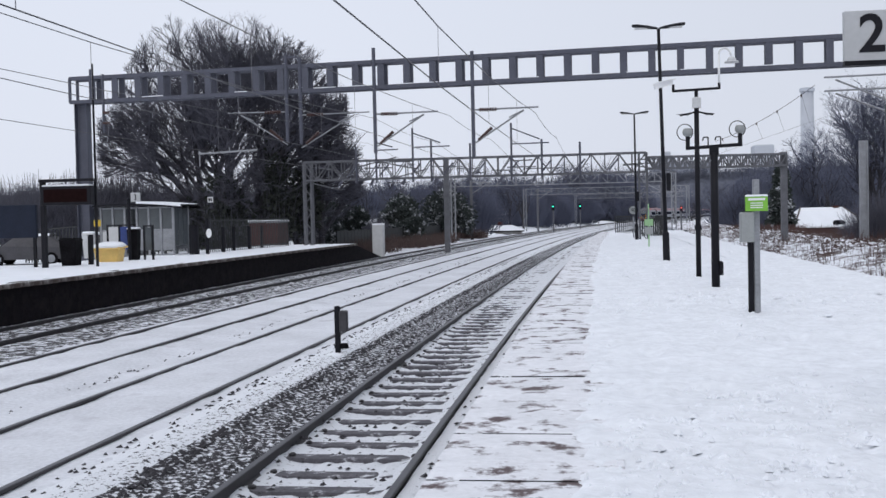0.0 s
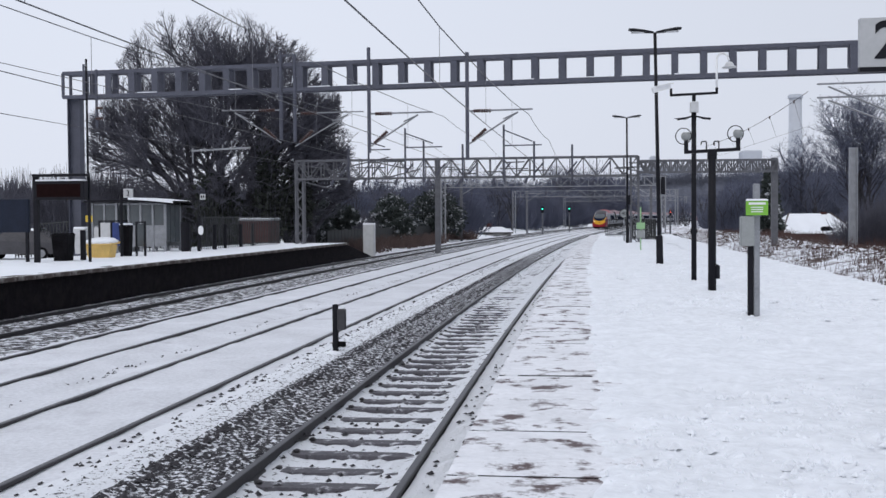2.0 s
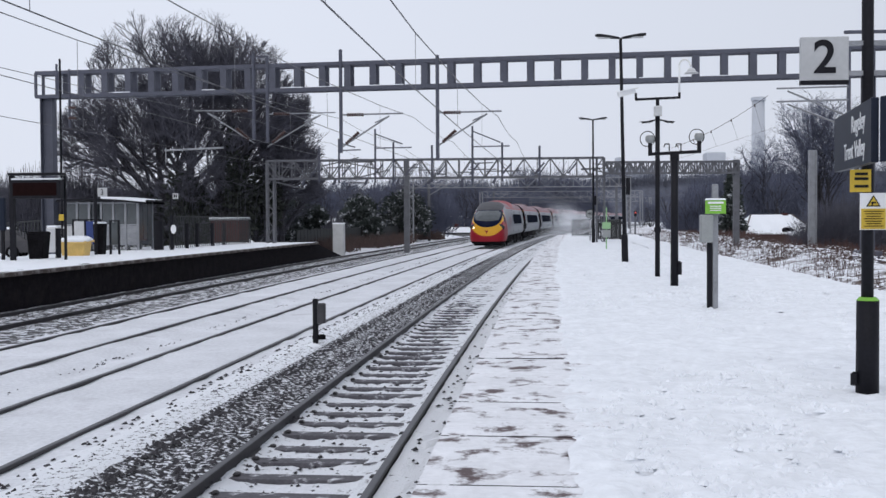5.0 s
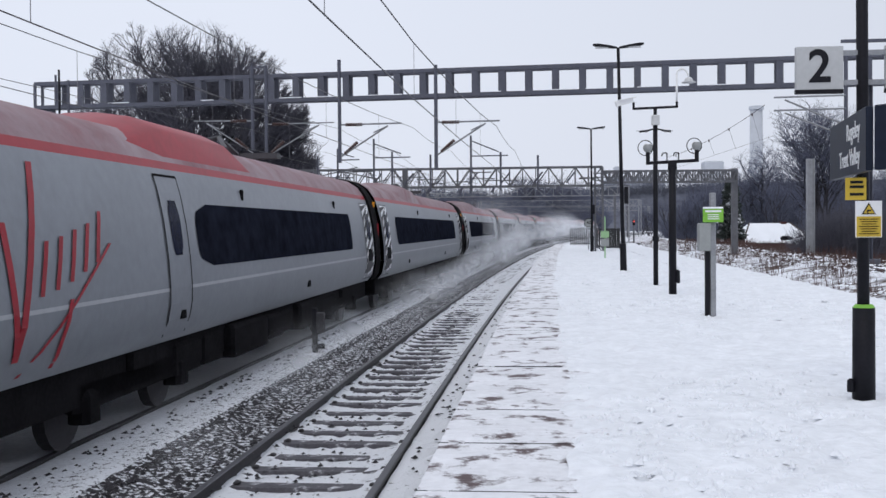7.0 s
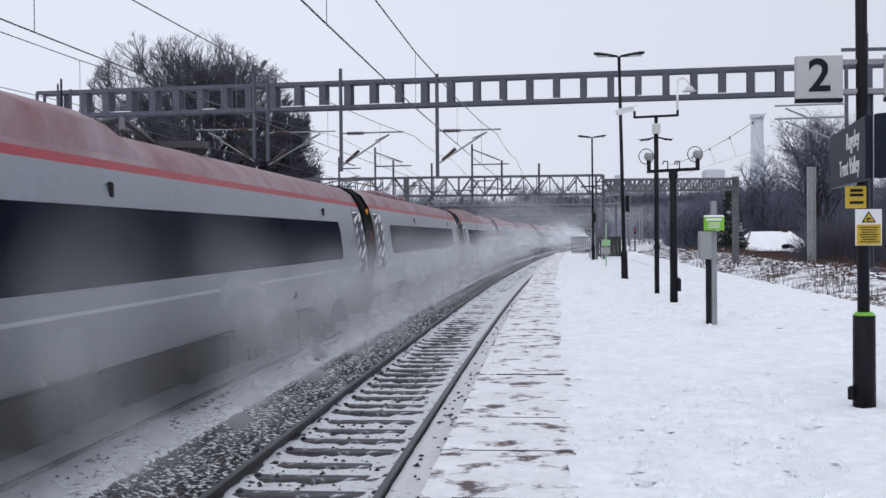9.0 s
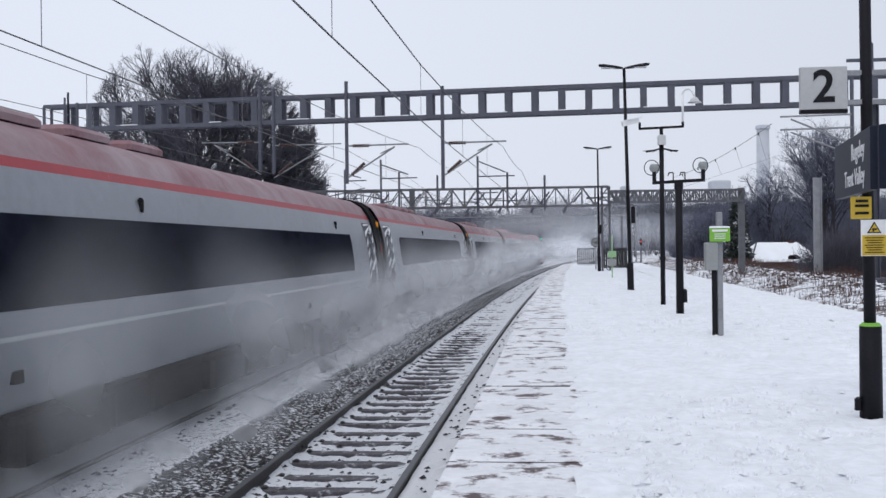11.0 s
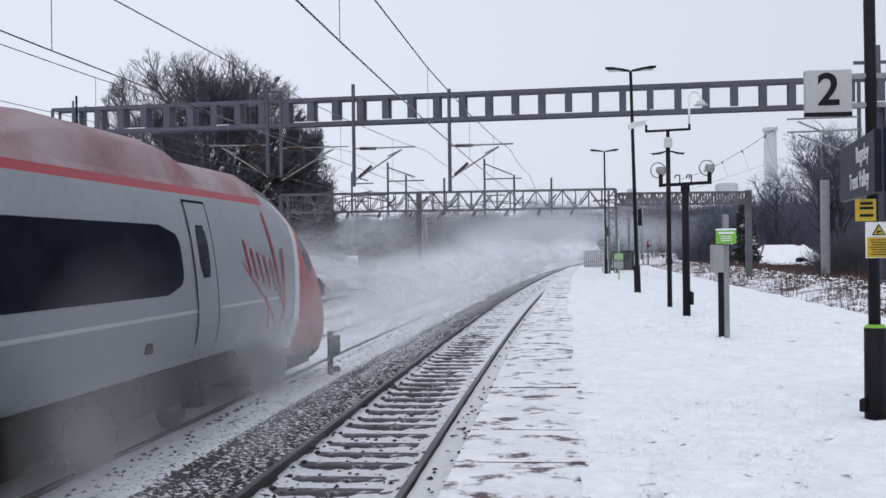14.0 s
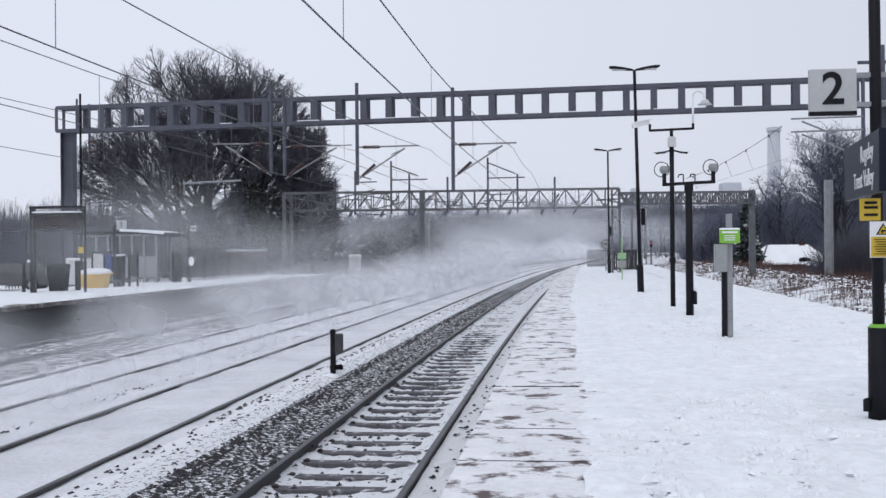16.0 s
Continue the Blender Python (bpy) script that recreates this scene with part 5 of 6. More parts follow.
def broad_tree(x, y, z, half, top, seed, label, stems, density=1.0):
    """A wide-domed bare tree: stems fan out and split until they reach an uneven dome."""
    rnd = random.Random(seed)
    t = thing("bare_tree", label, "tree", group="bare trees")
    m, fine = Mesh(), Mesh()
    mid = Vector((x, y, z + top * 0.36))

    def room(p):
        d = p - mid
        up = top * 0.64 if d.z > 0 else top * 0.42
        q = Vector((d.x / half, d.y / (half * 0.8), d.z / up))
        k = 1 + 0.16 * noise.noise(q.normalized() * 2.6 + Vector((seed, 0, 0))) if q.length > 0.01 else 1
        return q.length / k

    def twig(p, d, length, r, level):
        n = 3 if level < 2 else 2
        pts = [p]
        for i in range(n):
            d = (d + Vector((rnd.gauss(0, 0.14), rnd.gauss(0, 0.14), rnd.gauss(0.03, 0.10)))).normalized()
            q = p + d * (length / n)
            if level and room(q) > 1.0:
                q = p + d * (length / n) * 0.35
            pts.append(q)
            p = q
        for i in range(n):
            (m if level < 2 else fine).tube(pts[i], pts[i + 1], r * (1 - 0.45 * i / n), r * (1 - 0.45 * (i + 1) / n), 6 if level == 0 else 4 if level == 1 else 3, False)
        if level == 5:
            return
        for k in range(round((6, 7, 6, 5, 4)[level] * (density if level > 1 else 1))):
            u = n * (0.30 + 0.70 * (k + rnd.random()) / (6, 7, 6, 5, 4)[level])
            i = min(n - 1, int(u))
            a = pts[i].lerp(pts[i + 1], min(1.0, u - i))
            if level > 1 and room(a) > 1.04:
                continue
            out = (a - mid + Vector((0, 0, top * 0.12))).normalized()
            side = Vector((rnd.gauss(0, 1), rnd.gauss(0, 1), rnd.gauss(0.15, 0.7))).normalized()
            e = (d * 0.45 + out * 0.42 + side * (0.50 + 0.05 * level)).normalized()
            twig(a, e, length * rnd.uniform(0.48, 0.70), max(0.0095, r * 0.5), level + 1)

    for s in range(stems):
        a = 2 * math.pi * (s + 0.4 * rnd.random()) / stems
        b = Vector((x + 0.14 * half * math.cos(a), y + 0.2 * half * math.sin(a), z))
        lean = (0.62, 0.12, 0.34)[s % 3]
        d = Vector((lean * math.cos(a), 0.7 * lean * math.sin(a), 1)).normalized()
        twig(b, d, top * (0.62 - 0.22 * lean) * rnd.uniform(0.9, 1.1), 0.02 * top * rnd.uniform(0.8, 1.1), 0)
    made = 0
    while made < 950 * density * (half / 8.6) ** 2:
        p = mid + Vector((rnd.uniform(-1.1, 1.1) * half, rnd.uniform(-0.9, 0.9) * half, rnd.uniform(-0.40, 0.72) * top))
        k = room(p)
        if k > 0.97 or rnd.random() > 0.30 + 0.7 * k or noise.noise(p * 0.42) < -0.28:
            continue
        made += 1
        out = ((p - mid).normalized() + Vector((rnd.gauss(0, 0.4), rnd.gauss(0, 0.4), 0.55 + rnd.gauss(0, 0.3)))).normalized()
        q = p - out * rnd.uniform(0.9, 1.8)
        fine.tube(q, p, 0.020, 0.012, 3, False)
        for b in range(8):
            a = q.lerp(p, rnd.uniform(0.25, 1.0))
            side = Vector((rnd.gauss(0, 1), rnd.gauss(0, 1), rnd.gauss(0.2, 0.8))).normalized()
            fine.tube(a, a + (out * 0.7 + side * 0.7).normalized() * rnd.uniform(0.4, 1.1), 0.011, 0.006, 3, False)
    part("trunk", m, BARK, t)
    part("crown", fine, TWIG, t, "mesh of bare winter twigs")


broad_tree(-23.4, 70, -0.6, 8.7, 15.9, 11, "broad round-crowned bare winter tree with many stems", 9)
broad_tree(-19.0, 72, -0.6, 4.2, 11.0, 12, "bare winter tree with ivy-dark stems beside a larger one", 2, 0.45)
bare_tree(-17.6, 71, -0.5, 10.5, 0.24, 15, "slender bare tree beside the line", 5, TWIG, 0.40, 1)
for x, y, w, h, sd in ((-22.6, 66.5, 3.0, 5.2, 1), (-19.4, 67.0, 2.0, 8.0, 2), (-17.9, 68, 1.6, 6.0, 3), (-25.5, 68, 4.0, 3.6, 4)):
    t = thing("ivy_thicket", "ivy-covered dark undergrowth around tree stems", "thicket", Matrix.Translation((x, y, -0.6)))
    part("foliage", leafy_mesh(w, h, 900, sd, 0.24), IVY, t)
    part("branchwork", clump_mesh(w * 1.2, h * 1.1, 90, sd + 30, 0.02), TWIG, t)

proto = []
for k in range(8):
    t = thing("winter_thicket", "leafless grey-brown thicket of fine stems", "thicket", Matrix.Translation((-40 - 5 * k, 75 + 5 * k, -0.6)), group="thickets")
    # the last four have haze in their twig colour, for the far woods
    part("branchwork", clump_mesh(7.0, 6.0, 900, 50 + k, 0.030), TWIG if k < 4 else TWIG_HAZED, t)
    proto.append(t)
rnd = random.Random(17)


def thicket(x, y, z, s, hz=1.0):
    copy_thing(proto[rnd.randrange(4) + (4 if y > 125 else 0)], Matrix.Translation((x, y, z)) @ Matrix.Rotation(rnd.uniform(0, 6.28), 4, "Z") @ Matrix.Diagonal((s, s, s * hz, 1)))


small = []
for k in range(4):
    small.append(bare_tree(-60 - 9 * k, 90 + 6 * k, -0.9, 9.0, 0.15, 60 + k, "bare grey tree in a distant wood", 4, TWIG if k < 2 else TWIG_HAZED, 0.6, 1, 0.3))


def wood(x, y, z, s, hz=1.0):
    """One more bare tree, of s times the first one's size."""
    # beyond 125 m, a tree whose twig colour includes the haze
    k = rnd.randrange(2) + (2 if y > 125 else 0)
    turn = Matrix.Rotation(rnd.uniform(0, 6.28), 4, "Z")
    base = Matrix.Translation((60 + 9 * k, -90 - 6 * k, 0.9))
    copy_thing(small[k], Matrix.Translation((x, y, z)) @ turn @ Matrix.Diagonal((s, s, s * hz, 1)) @ base)


for i in range(20):
    thicket(-18.5 - rnd.uniform(0, 16), 76 + i * 4.5 + rnd.uniform(-2, 2), -0.9, rnd.uniform(0.4, 0.8))
    wood(-19 - rnd.uniform(0, 16), 80 + i * 4.5 + rnd.uniform(-2, 2), -0.9, rnd.uniform(0.45, 0.8))
for i in range(14):
    thicket(-32 - rnd.uniform(0, 12), 62 + 4 * rnd.random() + i * 3, -0.8, rnd.uniform(0.7, 1.1))
for i in range(26):
    y = 180 + i * 6
    wood(bend(y) - 22 - rnd.uniform(0, 30), y, -1.0, rnd.uniform(0.9, 1.5))
    if i % 2:
        thicket(bend(y) - 24 - rnd.uniform(0, 26), y, -1.0, rnd.uniform(1.0, 1.5))
for i in range(12):
    wood(-8 + i * 1.9 + rnd.uniform(-1, 1), 335 + rnd.uniform(-8, 8), -1.0, rnd.uniform(1.9, 2.5))

for i in range(13):
    thicket(-10 + i * 1.9 + rnd.uniform(-1, 1), 325 + rnd.uniform(-8, 8), -1.0, rnd.uniform(1.6, 2.5))
for i in range(30):
    y = 122 + i * 5.5
    thicket(bend(y) - 17 - rnd.uniform(0, 20), y, -1.0, rnd.uniform(0.75, 1.15) * (0.8 + y / 300))
    wood(bend(y) - 18 - rnd.uniform(0, 22), y + 3, -1.0, rnd.uniform(0.7, 1.0) * (0.8 + y / 300))
for i in range(22):
    thicket(-72 + i * 2.2, 150 + rnd.uniform(-10, 20), -1.0, rnd.uniform(0.8, 1.1))

# right of the line: scrub, dark thickets, a tall birch and woods beyond
for i in range(14):
    thicket(18.5 + rnd.uniform(-1.5, 6) + i * 0.4, 62 + rnd.uniform(0, 18), -1.4, rnd.uniform(0.45, 0.8))
    wood(20 + rnd.uniform(-1.5, 7) + i * 0.4, 66 + rnd.uniform(0, 18), -1.4, rnd.uniform(0.35, 0.6))
for i in range(34):
    wood(21 + i * 1.8 + rnd.uniform(-2, 2), 195 + rnd.uniform(-15, 45), -3.0, rnd.uniform(1.0, 1.55))
    if i % 2:
        thicket(23 + i * 1.8 + rnd.uniform(-2, 2), 180 + rnd.uniform(-10, 40), -3.0, rnd.uniform(1.1, 1.6), 0.9)
for i in range(14):
    wood(62 + rnd.uniform(-14, 26), 235 + rnd.uniform(0, 40), -3.0, rnd.uniform(1.5, 2.2))
for i in range(12):
    thicket(46 + i * 3 + rnd.uniform(-2, 2), 150 + rnd.uniform(-8, 12), -3.0, rnd.uniform(0.9, 1.3), 0.9)
for i in range(26):
    thicket(30 + i * 2.3 + rnd.uniform(-2, 2), 215 + rnd.uniform(-12, 20), -3.0, rnd.uniform(1.5, 2.1), 1.1)
for i in range(16):
    wood(33 + i * 2.6 + rnd.uniform(-2, 2), 205 + rnd.uniform(-12, 20), -3.0, rnd.uniform(1.3, 1.9))
for i in range(20):
    thicket(34 + i * 1.2 + rnd.uniform(-1, 1), 100 + rnd.uniform(-5, 12) + i, -2.2, rnd.uniform(0.5, 0.85), 0.9)
# brambles in the snow along both sides of the line
for k, (x0, x1, y0, y1, mt, n, lab) in enumerate(((-18.5, -15.0, 70, 130, SCRUB, 2600, "dead brown bramble poking through trackside snow"), (12.5, 19.0, 36, 120, REED, 6000, "russet dead bracken beyond the verge"))):
    g = Mesh()
    for i in range(n):
        y = y0 + (y1 - y0) * rnd.random()
        x = x0 + (x1 - x0) * rnd.random()
        if noise.noise((x * 0.35, y * 0.16, 5 + k)) < -0.1:
            continue
        p = Vector((x + bend(y) * (0.75 if k else 1), y, -1.05))
        h = rnd.uniform(0.4, 1.3)
        for q in range(3):
            g.tube(p, p + Vector((rnd.gauss(0, 0.25), rnd.gauss(0, 0.25), h * rnd.uniform(0.5, 1))), 0.022, 0.008, 3, False)
    solid("bramble", g, mt, lab, "scrub", "stuff")
t = thing("board_fence", "dark weathered board fence behind the trackside snow", "fence")
me = Mesh().box((0, 0, 0.75), (0.06, 0.9, 1.5), 0, 0.01).data("board", FENCE)
for i in range(52):
    y = 74 + i * 0.96
    ob = part("board", me, None, t)
    ob.matrix_basis = Matrix.Translation(on(-18.6, y, -0.95 + 0.03 * (i % 3))) @ Matrix.Rotation(-y / BEND, 4, "Z")
# twigs of these three are coloured as if seen through haze
bare_tree(19.8, 77, -1.4, 12.0, 0.16, 21, "tall slender birch with drooping bare twigs", 5, TWIG_HAZED, 0.22, 2)
bare_tree(25.5, 80, -1.4, 10.0, 0.14, 22, "slender bare birch in scrub", 5, TWIG_HAZED, 0.25, 1)
bare_tree(42.5, 210, -3, 21, 0.4, 23, "large round bare tree on the skyline", 5, TWIG_HAZED, 0.6, 1)
for x, y, w, h, sd in ((-18.9, 84, 3.0, 3.4, 5), (-14.6, 116, 6.5, 6.0, 6), (-20.5, 82, 3.6, 3.6, 7), (-17.6, 100, 3.8, 3.6, 10), (-22.5, 90, 4.2, 4.4, 12), (-19.5, 112, 4.5, 5.0, 13), (-16.0, 96, 2.6, 2.4, 17), (-24.5, 101, 4.0, 5.2, 18), (-15.8, 128, 4.6, 5.2, 19)):
    t = thing("evergreen_shrub", "dark evergreen shrub flecked with snow", "shrub", Matrix.Translation((x, y, -0.9)), group="evergreen shrubs")
    part("foliage", leafy_mesh(w, h, 4200, sd, 0.2), EVERGREEN, t)
for x, y, w, h, sd in ((20.6, 118, 3.6, 9.4, 8), (33, 190, 6, 9, 9)):
    t = thing("conifer", "dark conifer standing among bare trees", "conifer", Matrix.Translation((x, y, -3)), group="conifers")
    part("trunk", Mesh().tube((0, 0, 0), (0, 0, h * 0.9), 0.2, 0.04, 7), BARK, t)
    part("foliage", leafy_mesh(w, h, 2600, sd, 0.42, True), EVERGREEN, t)


def verge():
    """The rough strip behind the near platform: banks of snow and dead scrub."""
    m = Mesh()
    rows = []
    for y in along(-6, 100, 0.5) + along(102, 200, 4):
        row = []
        for i in range(30):
            x = 5.85 + 0.45 * i
            z = -0.10 - 0.55 * min(1, i / 3) + 0.42 * math.exp(-((x - 10.2) / 2.2) ** 2) + 0.10 * noise.noise((x * 0.8, y * 0.5, 2)) + 0.06 * noise.noise((x * 3, y * 3, 8))
            row.append((x + 0.75 * bend(y), y, z - 0.6 * max(0, (x - 14) / 5)))
        rows.append(row)
    m.rings(rows, False)
    solid("verge", m, SCRUB_SNOW, "rough verge with snow over dead grass", "verge", "structure", smooth=True)
    r = random.Random(5)
    g = Mesh()
    for i in range(30000):
        y = 10 + 100 * r.random() ** 1.3
        x = 6.3 + r.random() ** 0.7 * 10
        band = noise.noise((x * 0.7, y * 0.35, 11))
        if band < 0.08 and r.random() < 0.9:
            continue
        z = -0.55 + 0.42 * math.exp(-((x - 10.2) / 2.2) ** 2) - 0.1
        h = r.uniform(0.12, 0.42) * (1 + 0.8 * max(0, band))
        p = Vector((x + 0.75 * bend(y), y, z))
        g.tube(p, p + Vector((r.gauss(0, 0.05), r.gauss(0, 0.05), h)), 0.011, 0.004, 3, False)
    tufts = Mesh()
    for i in range(6500):
        y = 12 + 90 * r.random() ** 1.4
        x = 6.5 + r.random() ** 0.8 * 9.5
        if noise.noise((x * 0.9, y * 0.5, 15)) < -0.12:
            continue
        z = -0.55 + 0.42 * math.exp(-((x - 10.2) / 2.2) ** 2) + r.uniform(-0.05, 0.22)
        w = r.uniform(0.03, 0.10)
        tufts.add([(x + 0.75 * bend(y) + w * a * r.uniform(0.7, 1.5), y + w * b * r.uniform(0.7, 1.5), z + w * 0.45 * q) for a, b, q in ((1, 0, 0), (-1, 0, 0), (0, 1, 0), (0, -1, 0), (0.2, 0.1, 1), (0, 0, -0.4))], [(0, 2, 4), (2, 1, 4), (1, 3, 4), (3, 0, 4), (2, 0, 5), (1, 2, 5), (3, 1, 5), (0, 3, 5)])
    solid("snow_tufts", tufts, SNOW, "small pads of snow caught on dead scrub", "snow", "stuff")
    solid("dead_scrub", g, SCRUB, "dead reddish-brown grass and bramble in snow", "scrub", "stuff")


verge()

t = thing("catenary_mast", "grey H-section mast standing in the scrub", "mast", group="catenary masts")
part("pole", Mesh().box((15.7, 63.9, 1.9), (0.42, 0.06, 6.6)).box((15.5, 63.9, 1.9), (0.05, 0.3, 6.6)).box((15.9, 63.9, 1.9), (0.05, 0.3, 6.6)), GALV, t)
c = gantry_at(12.4)
part("mast_head", Mesh().tube((12.4, c.y, 6.6), (12.4, c.y, 9.0), 0.12, 0.10, 8).bar((11.5, c.y, 8.35), (13.2, c.y, 8.35), 0.12, 0.12), STEEL, gantry)
c = gantry_at(11.6)
part("drop_tube", Mesh().tube((11.6, c.y - 0.36, 7.8), (11.6, c.y - 0.36, 4.9), 0.075, 0.075, 8), STEEL, gantry)
for z, z2 in ((6.25, 5.1), (5.75, 4.7)):
    arm = Mesh().tube((11.6, c.y - 0.4, z), (8.9, c.y - 0.5, z - 0.05), 0.035, 0.035, 6).tube((11.6, c.y - 0.4, z2), (9.3, c.y - 0.5, z - 0.15), 0.035, 0.035, 6)
    part("registration_arm", arm, GALV, gantry)

# signals down the line
for x, y, z, mt in ((-10.5, 150, 2.45, SIGNAL_GREEN), (-8.8, 172, 2.6, SIGNAL_GREEN), (6.5, 118, 1.75, SIGNAL_RED)):
    c = on(x, y)
    t = thing("railway_signal", "slim signal post with a lit lamp" if mt == SIGNAL_GREEN else "signal post with a small red lamp", "signal", group="signals")
    part("post", Mesh().tube((c[0], c[1], -1.1), (c[0], c[1], z + 0.5), 0.09, 0.09, 8), GREY_MAST, t)
    k = 0.72 if mt == SIGNAL_GREEN else 0.5
    part("backplate", Mesh().box((c[0], c[1] - 0.15, z), (0.55 * k, 0.1, 1.2 * k), 0, 0.05), BLACK, t)
    part("lamp", Mesh().tube((c[0], c[1] - 0.24, z + 0.1), (c[0], c[1] - 0.2, z + 0.1), 0.13 * k, 0.13 * k, 12), mt, t, "lit lamp")

# ---- the express train ----
PROFILE = [(1.18, 0.90), (1.30, 1.05), (1.365, 1.40), (1.36, 1.62), (1.335, 1.95), (1.285, 2.35), (1.20, 2.75), (1.13, 2.96), (1.08, 3.06), (0.93, 3.28), (0.68, 3.44), (0.36, 3.52), (0.0, 3.54)]
CAR = 23.9


def side_at(z):
    for (x0, z0), (x1, z1) in zip(PROFILE, PROFILE[1:]):
        if z0 <= z <= z1:
            return x0 + (x1 - x0) * (z - z0) / (z1 - z0)
    return 1.1


def strip_panel(m, y0, y1, z0, z1, s, off, ny=2, nz=5, round_y0=0.0, round_y1=0.0):
    """A panel that follows the car side; round: the corner radius of an end."""
    rows = []
    for j in range(ny + 1):
        v = j / ny
        row = []
        for i in range(nz + 1):
            z = z0 + (z1 - z0) * i / nz
            h = (z1 - z0) / 2
            e = abs(z - (z0 + z1) / 2) / h
            y = y0 + (y1 - y0) * v
            if j == 0:
                y += round_y0 * (1 - math.sqrt(max(0, 1 - e ** 4)))
            if j == ny:
                y -= round_y1 * (1 - math.sqrt(max(0, 1 - e ** 4)))
            row.append((s * (side_at(z) + off), y, z))
        rows.append(row)
    m.rings(rows, False)
    return m


def loft(m, pts, ys):
    """A strip of the cross-section, both sides, from y to y."""
    for s in (-1, 1):
        m.rings([[(s * x, y, z) for x, z in pts] for y in ys], False)
    return m


def bogie(car, y):
    b = Mesh()
    for s in (-1, 1):
        b.box((s * 1.02, y, 0.58), (0.16, 3.3, 0.32), 0, 0.05)
        b.box((s * 1.06, y, 0.80), (0.22, 0.8, 0.24), 0, 0.05)
        for d in (-1.35, 1.35):
            b.box((s * 1.04, y + d, 0.46), (0.24, 0.36, 0.34), 0, 0.06)
    b.box((0, y, 0.62), (1.9, 0.5, 0.3))
    g = part("bogie", b, UNDER, car)
    for d in (-1.35, 1.35):
        w = Mesh()
        for s in (-0.7525, 0.7525):
            w.tube((s - 0.065, y + d, 0.43), (s + 0.065, y + d, 0.43), 0.43, 0.43, 18)
        w.tube((-0.75, y + d, 0.43), (0.75, y + d, 0.43), 0.08, 0.08, 8)
        part("wheelset", w, RAIL, g)


def car_sides(car, y0, y1, windows, doors, mate):
    ys = along(y0, y1, 3.0)
    part("body", loft(Mesh(), PROFILE[:8], ys), TRAIN_SILVER, car, "silver-grey body side", True)
    m = Mesh()
    for s in (-1, 1):
        strip_panel(m, y0, y1, 1.515, 1.555, s, 0.006, 6, 2)
    part("waist_line", m, TRAIN_LINE, car, "paler line along the waist")
    part("cantrail_stripe", loft(Mesh(), PROFILE[7:9], ys), TRAIN_RED, car, "bright red stripe below the roof", True)
    part("roof", loft(Mesh(), PROFILE[8:], ys), TRAIN_ROOF, car, "dull red roof dusted with snow", True)
    part("floor_pan", Mesh().box((0, (y0 + y1) / 2, 0.70), (2.2, y1 - y0, 0.44)), UNDER, car)
    for s in (-1, 1):
        for a, b, ra, rb in windows:
            w = Mesh()
            strip_panel(w, a, b, 1.76, 2.56, s, 0.008, 8, 8, ra, rb)
            part("window", w, TRAIN_GLASS, car, "long dark tinted window band")
        y = y0 + 5.2
        k = random.Random(round(y0))
        while y < y1 - 5.2:
            L = k.uniform(0.8, 2.2)
            part("equipment_box", Mesh().box((s * (1.0 + k.uniform(-0.06, 0.1)), y + L / 2, 0.62), (0.36, L - 0.12, k.uniform(0.35, 0.5)), 0, 0.05), UNDER, car)
            y += L
        for y in (y0 + 8.0, y1 - 4.6):
            part("marker", Mesh().box((s * side_at(2.72), y, 2.74), (0.05, 0.10, 0.16), 0, 0.02), UNDER, car)
            part("socket", Mesh().box((s * side_at(1.2), y - 3, 1.22), (0.05, 0.20, 0.12), 0, 0.02), UNDER, car)
    bogie(car, y0 + 3.1 if mate else y0 + 4.2)
    bogie(car, y1 - 3.1)


def striped_door(car, y0, y1, s):
    d = part("door", strip_panel(Mesh(), y0, y1, 0.98, 2.86, s, 0.010, 2, 10), TRAIN_GREY, car, "vestibule door with grey and white diagonal stripes")
    m = Mesh()
    z = 0.7
    while z < 3.2:
        pts = []
        for (a, b) in ((y0 + 0.03, 0.0), (y1 - 0.03, 0.45), (y1 - 0.03, 0.58), (y0 + 0.03, 0.13)):
            q = min(2.84, max(1.0, z + b))
            pts.append((s * (side_at(q) + 0.017), a, q))
        if pts[2][2] - pts[1][2] > 0.02 or pts[3][2] - pts[0][2] > 0.02:
            m.add(pts, [(0, 1, 2, 3)])
        z += 0.26
    part("stripe", m, WHITE, d)
    w = Mesh()
    strip_panel(w, y0 + 0.3, y1 - 0.3, 1.95, 2.6, s, 0.024, 6, 6, 0.2, 0.2)
    part("door_window", w, GLASS_DARK, d)
    part("door_panel", strip_panel(Mesh(), y0 + 0.22, y1 - 0.22, 1.42, 1.72, s, 0.024, 2, 2), UNDER, d)


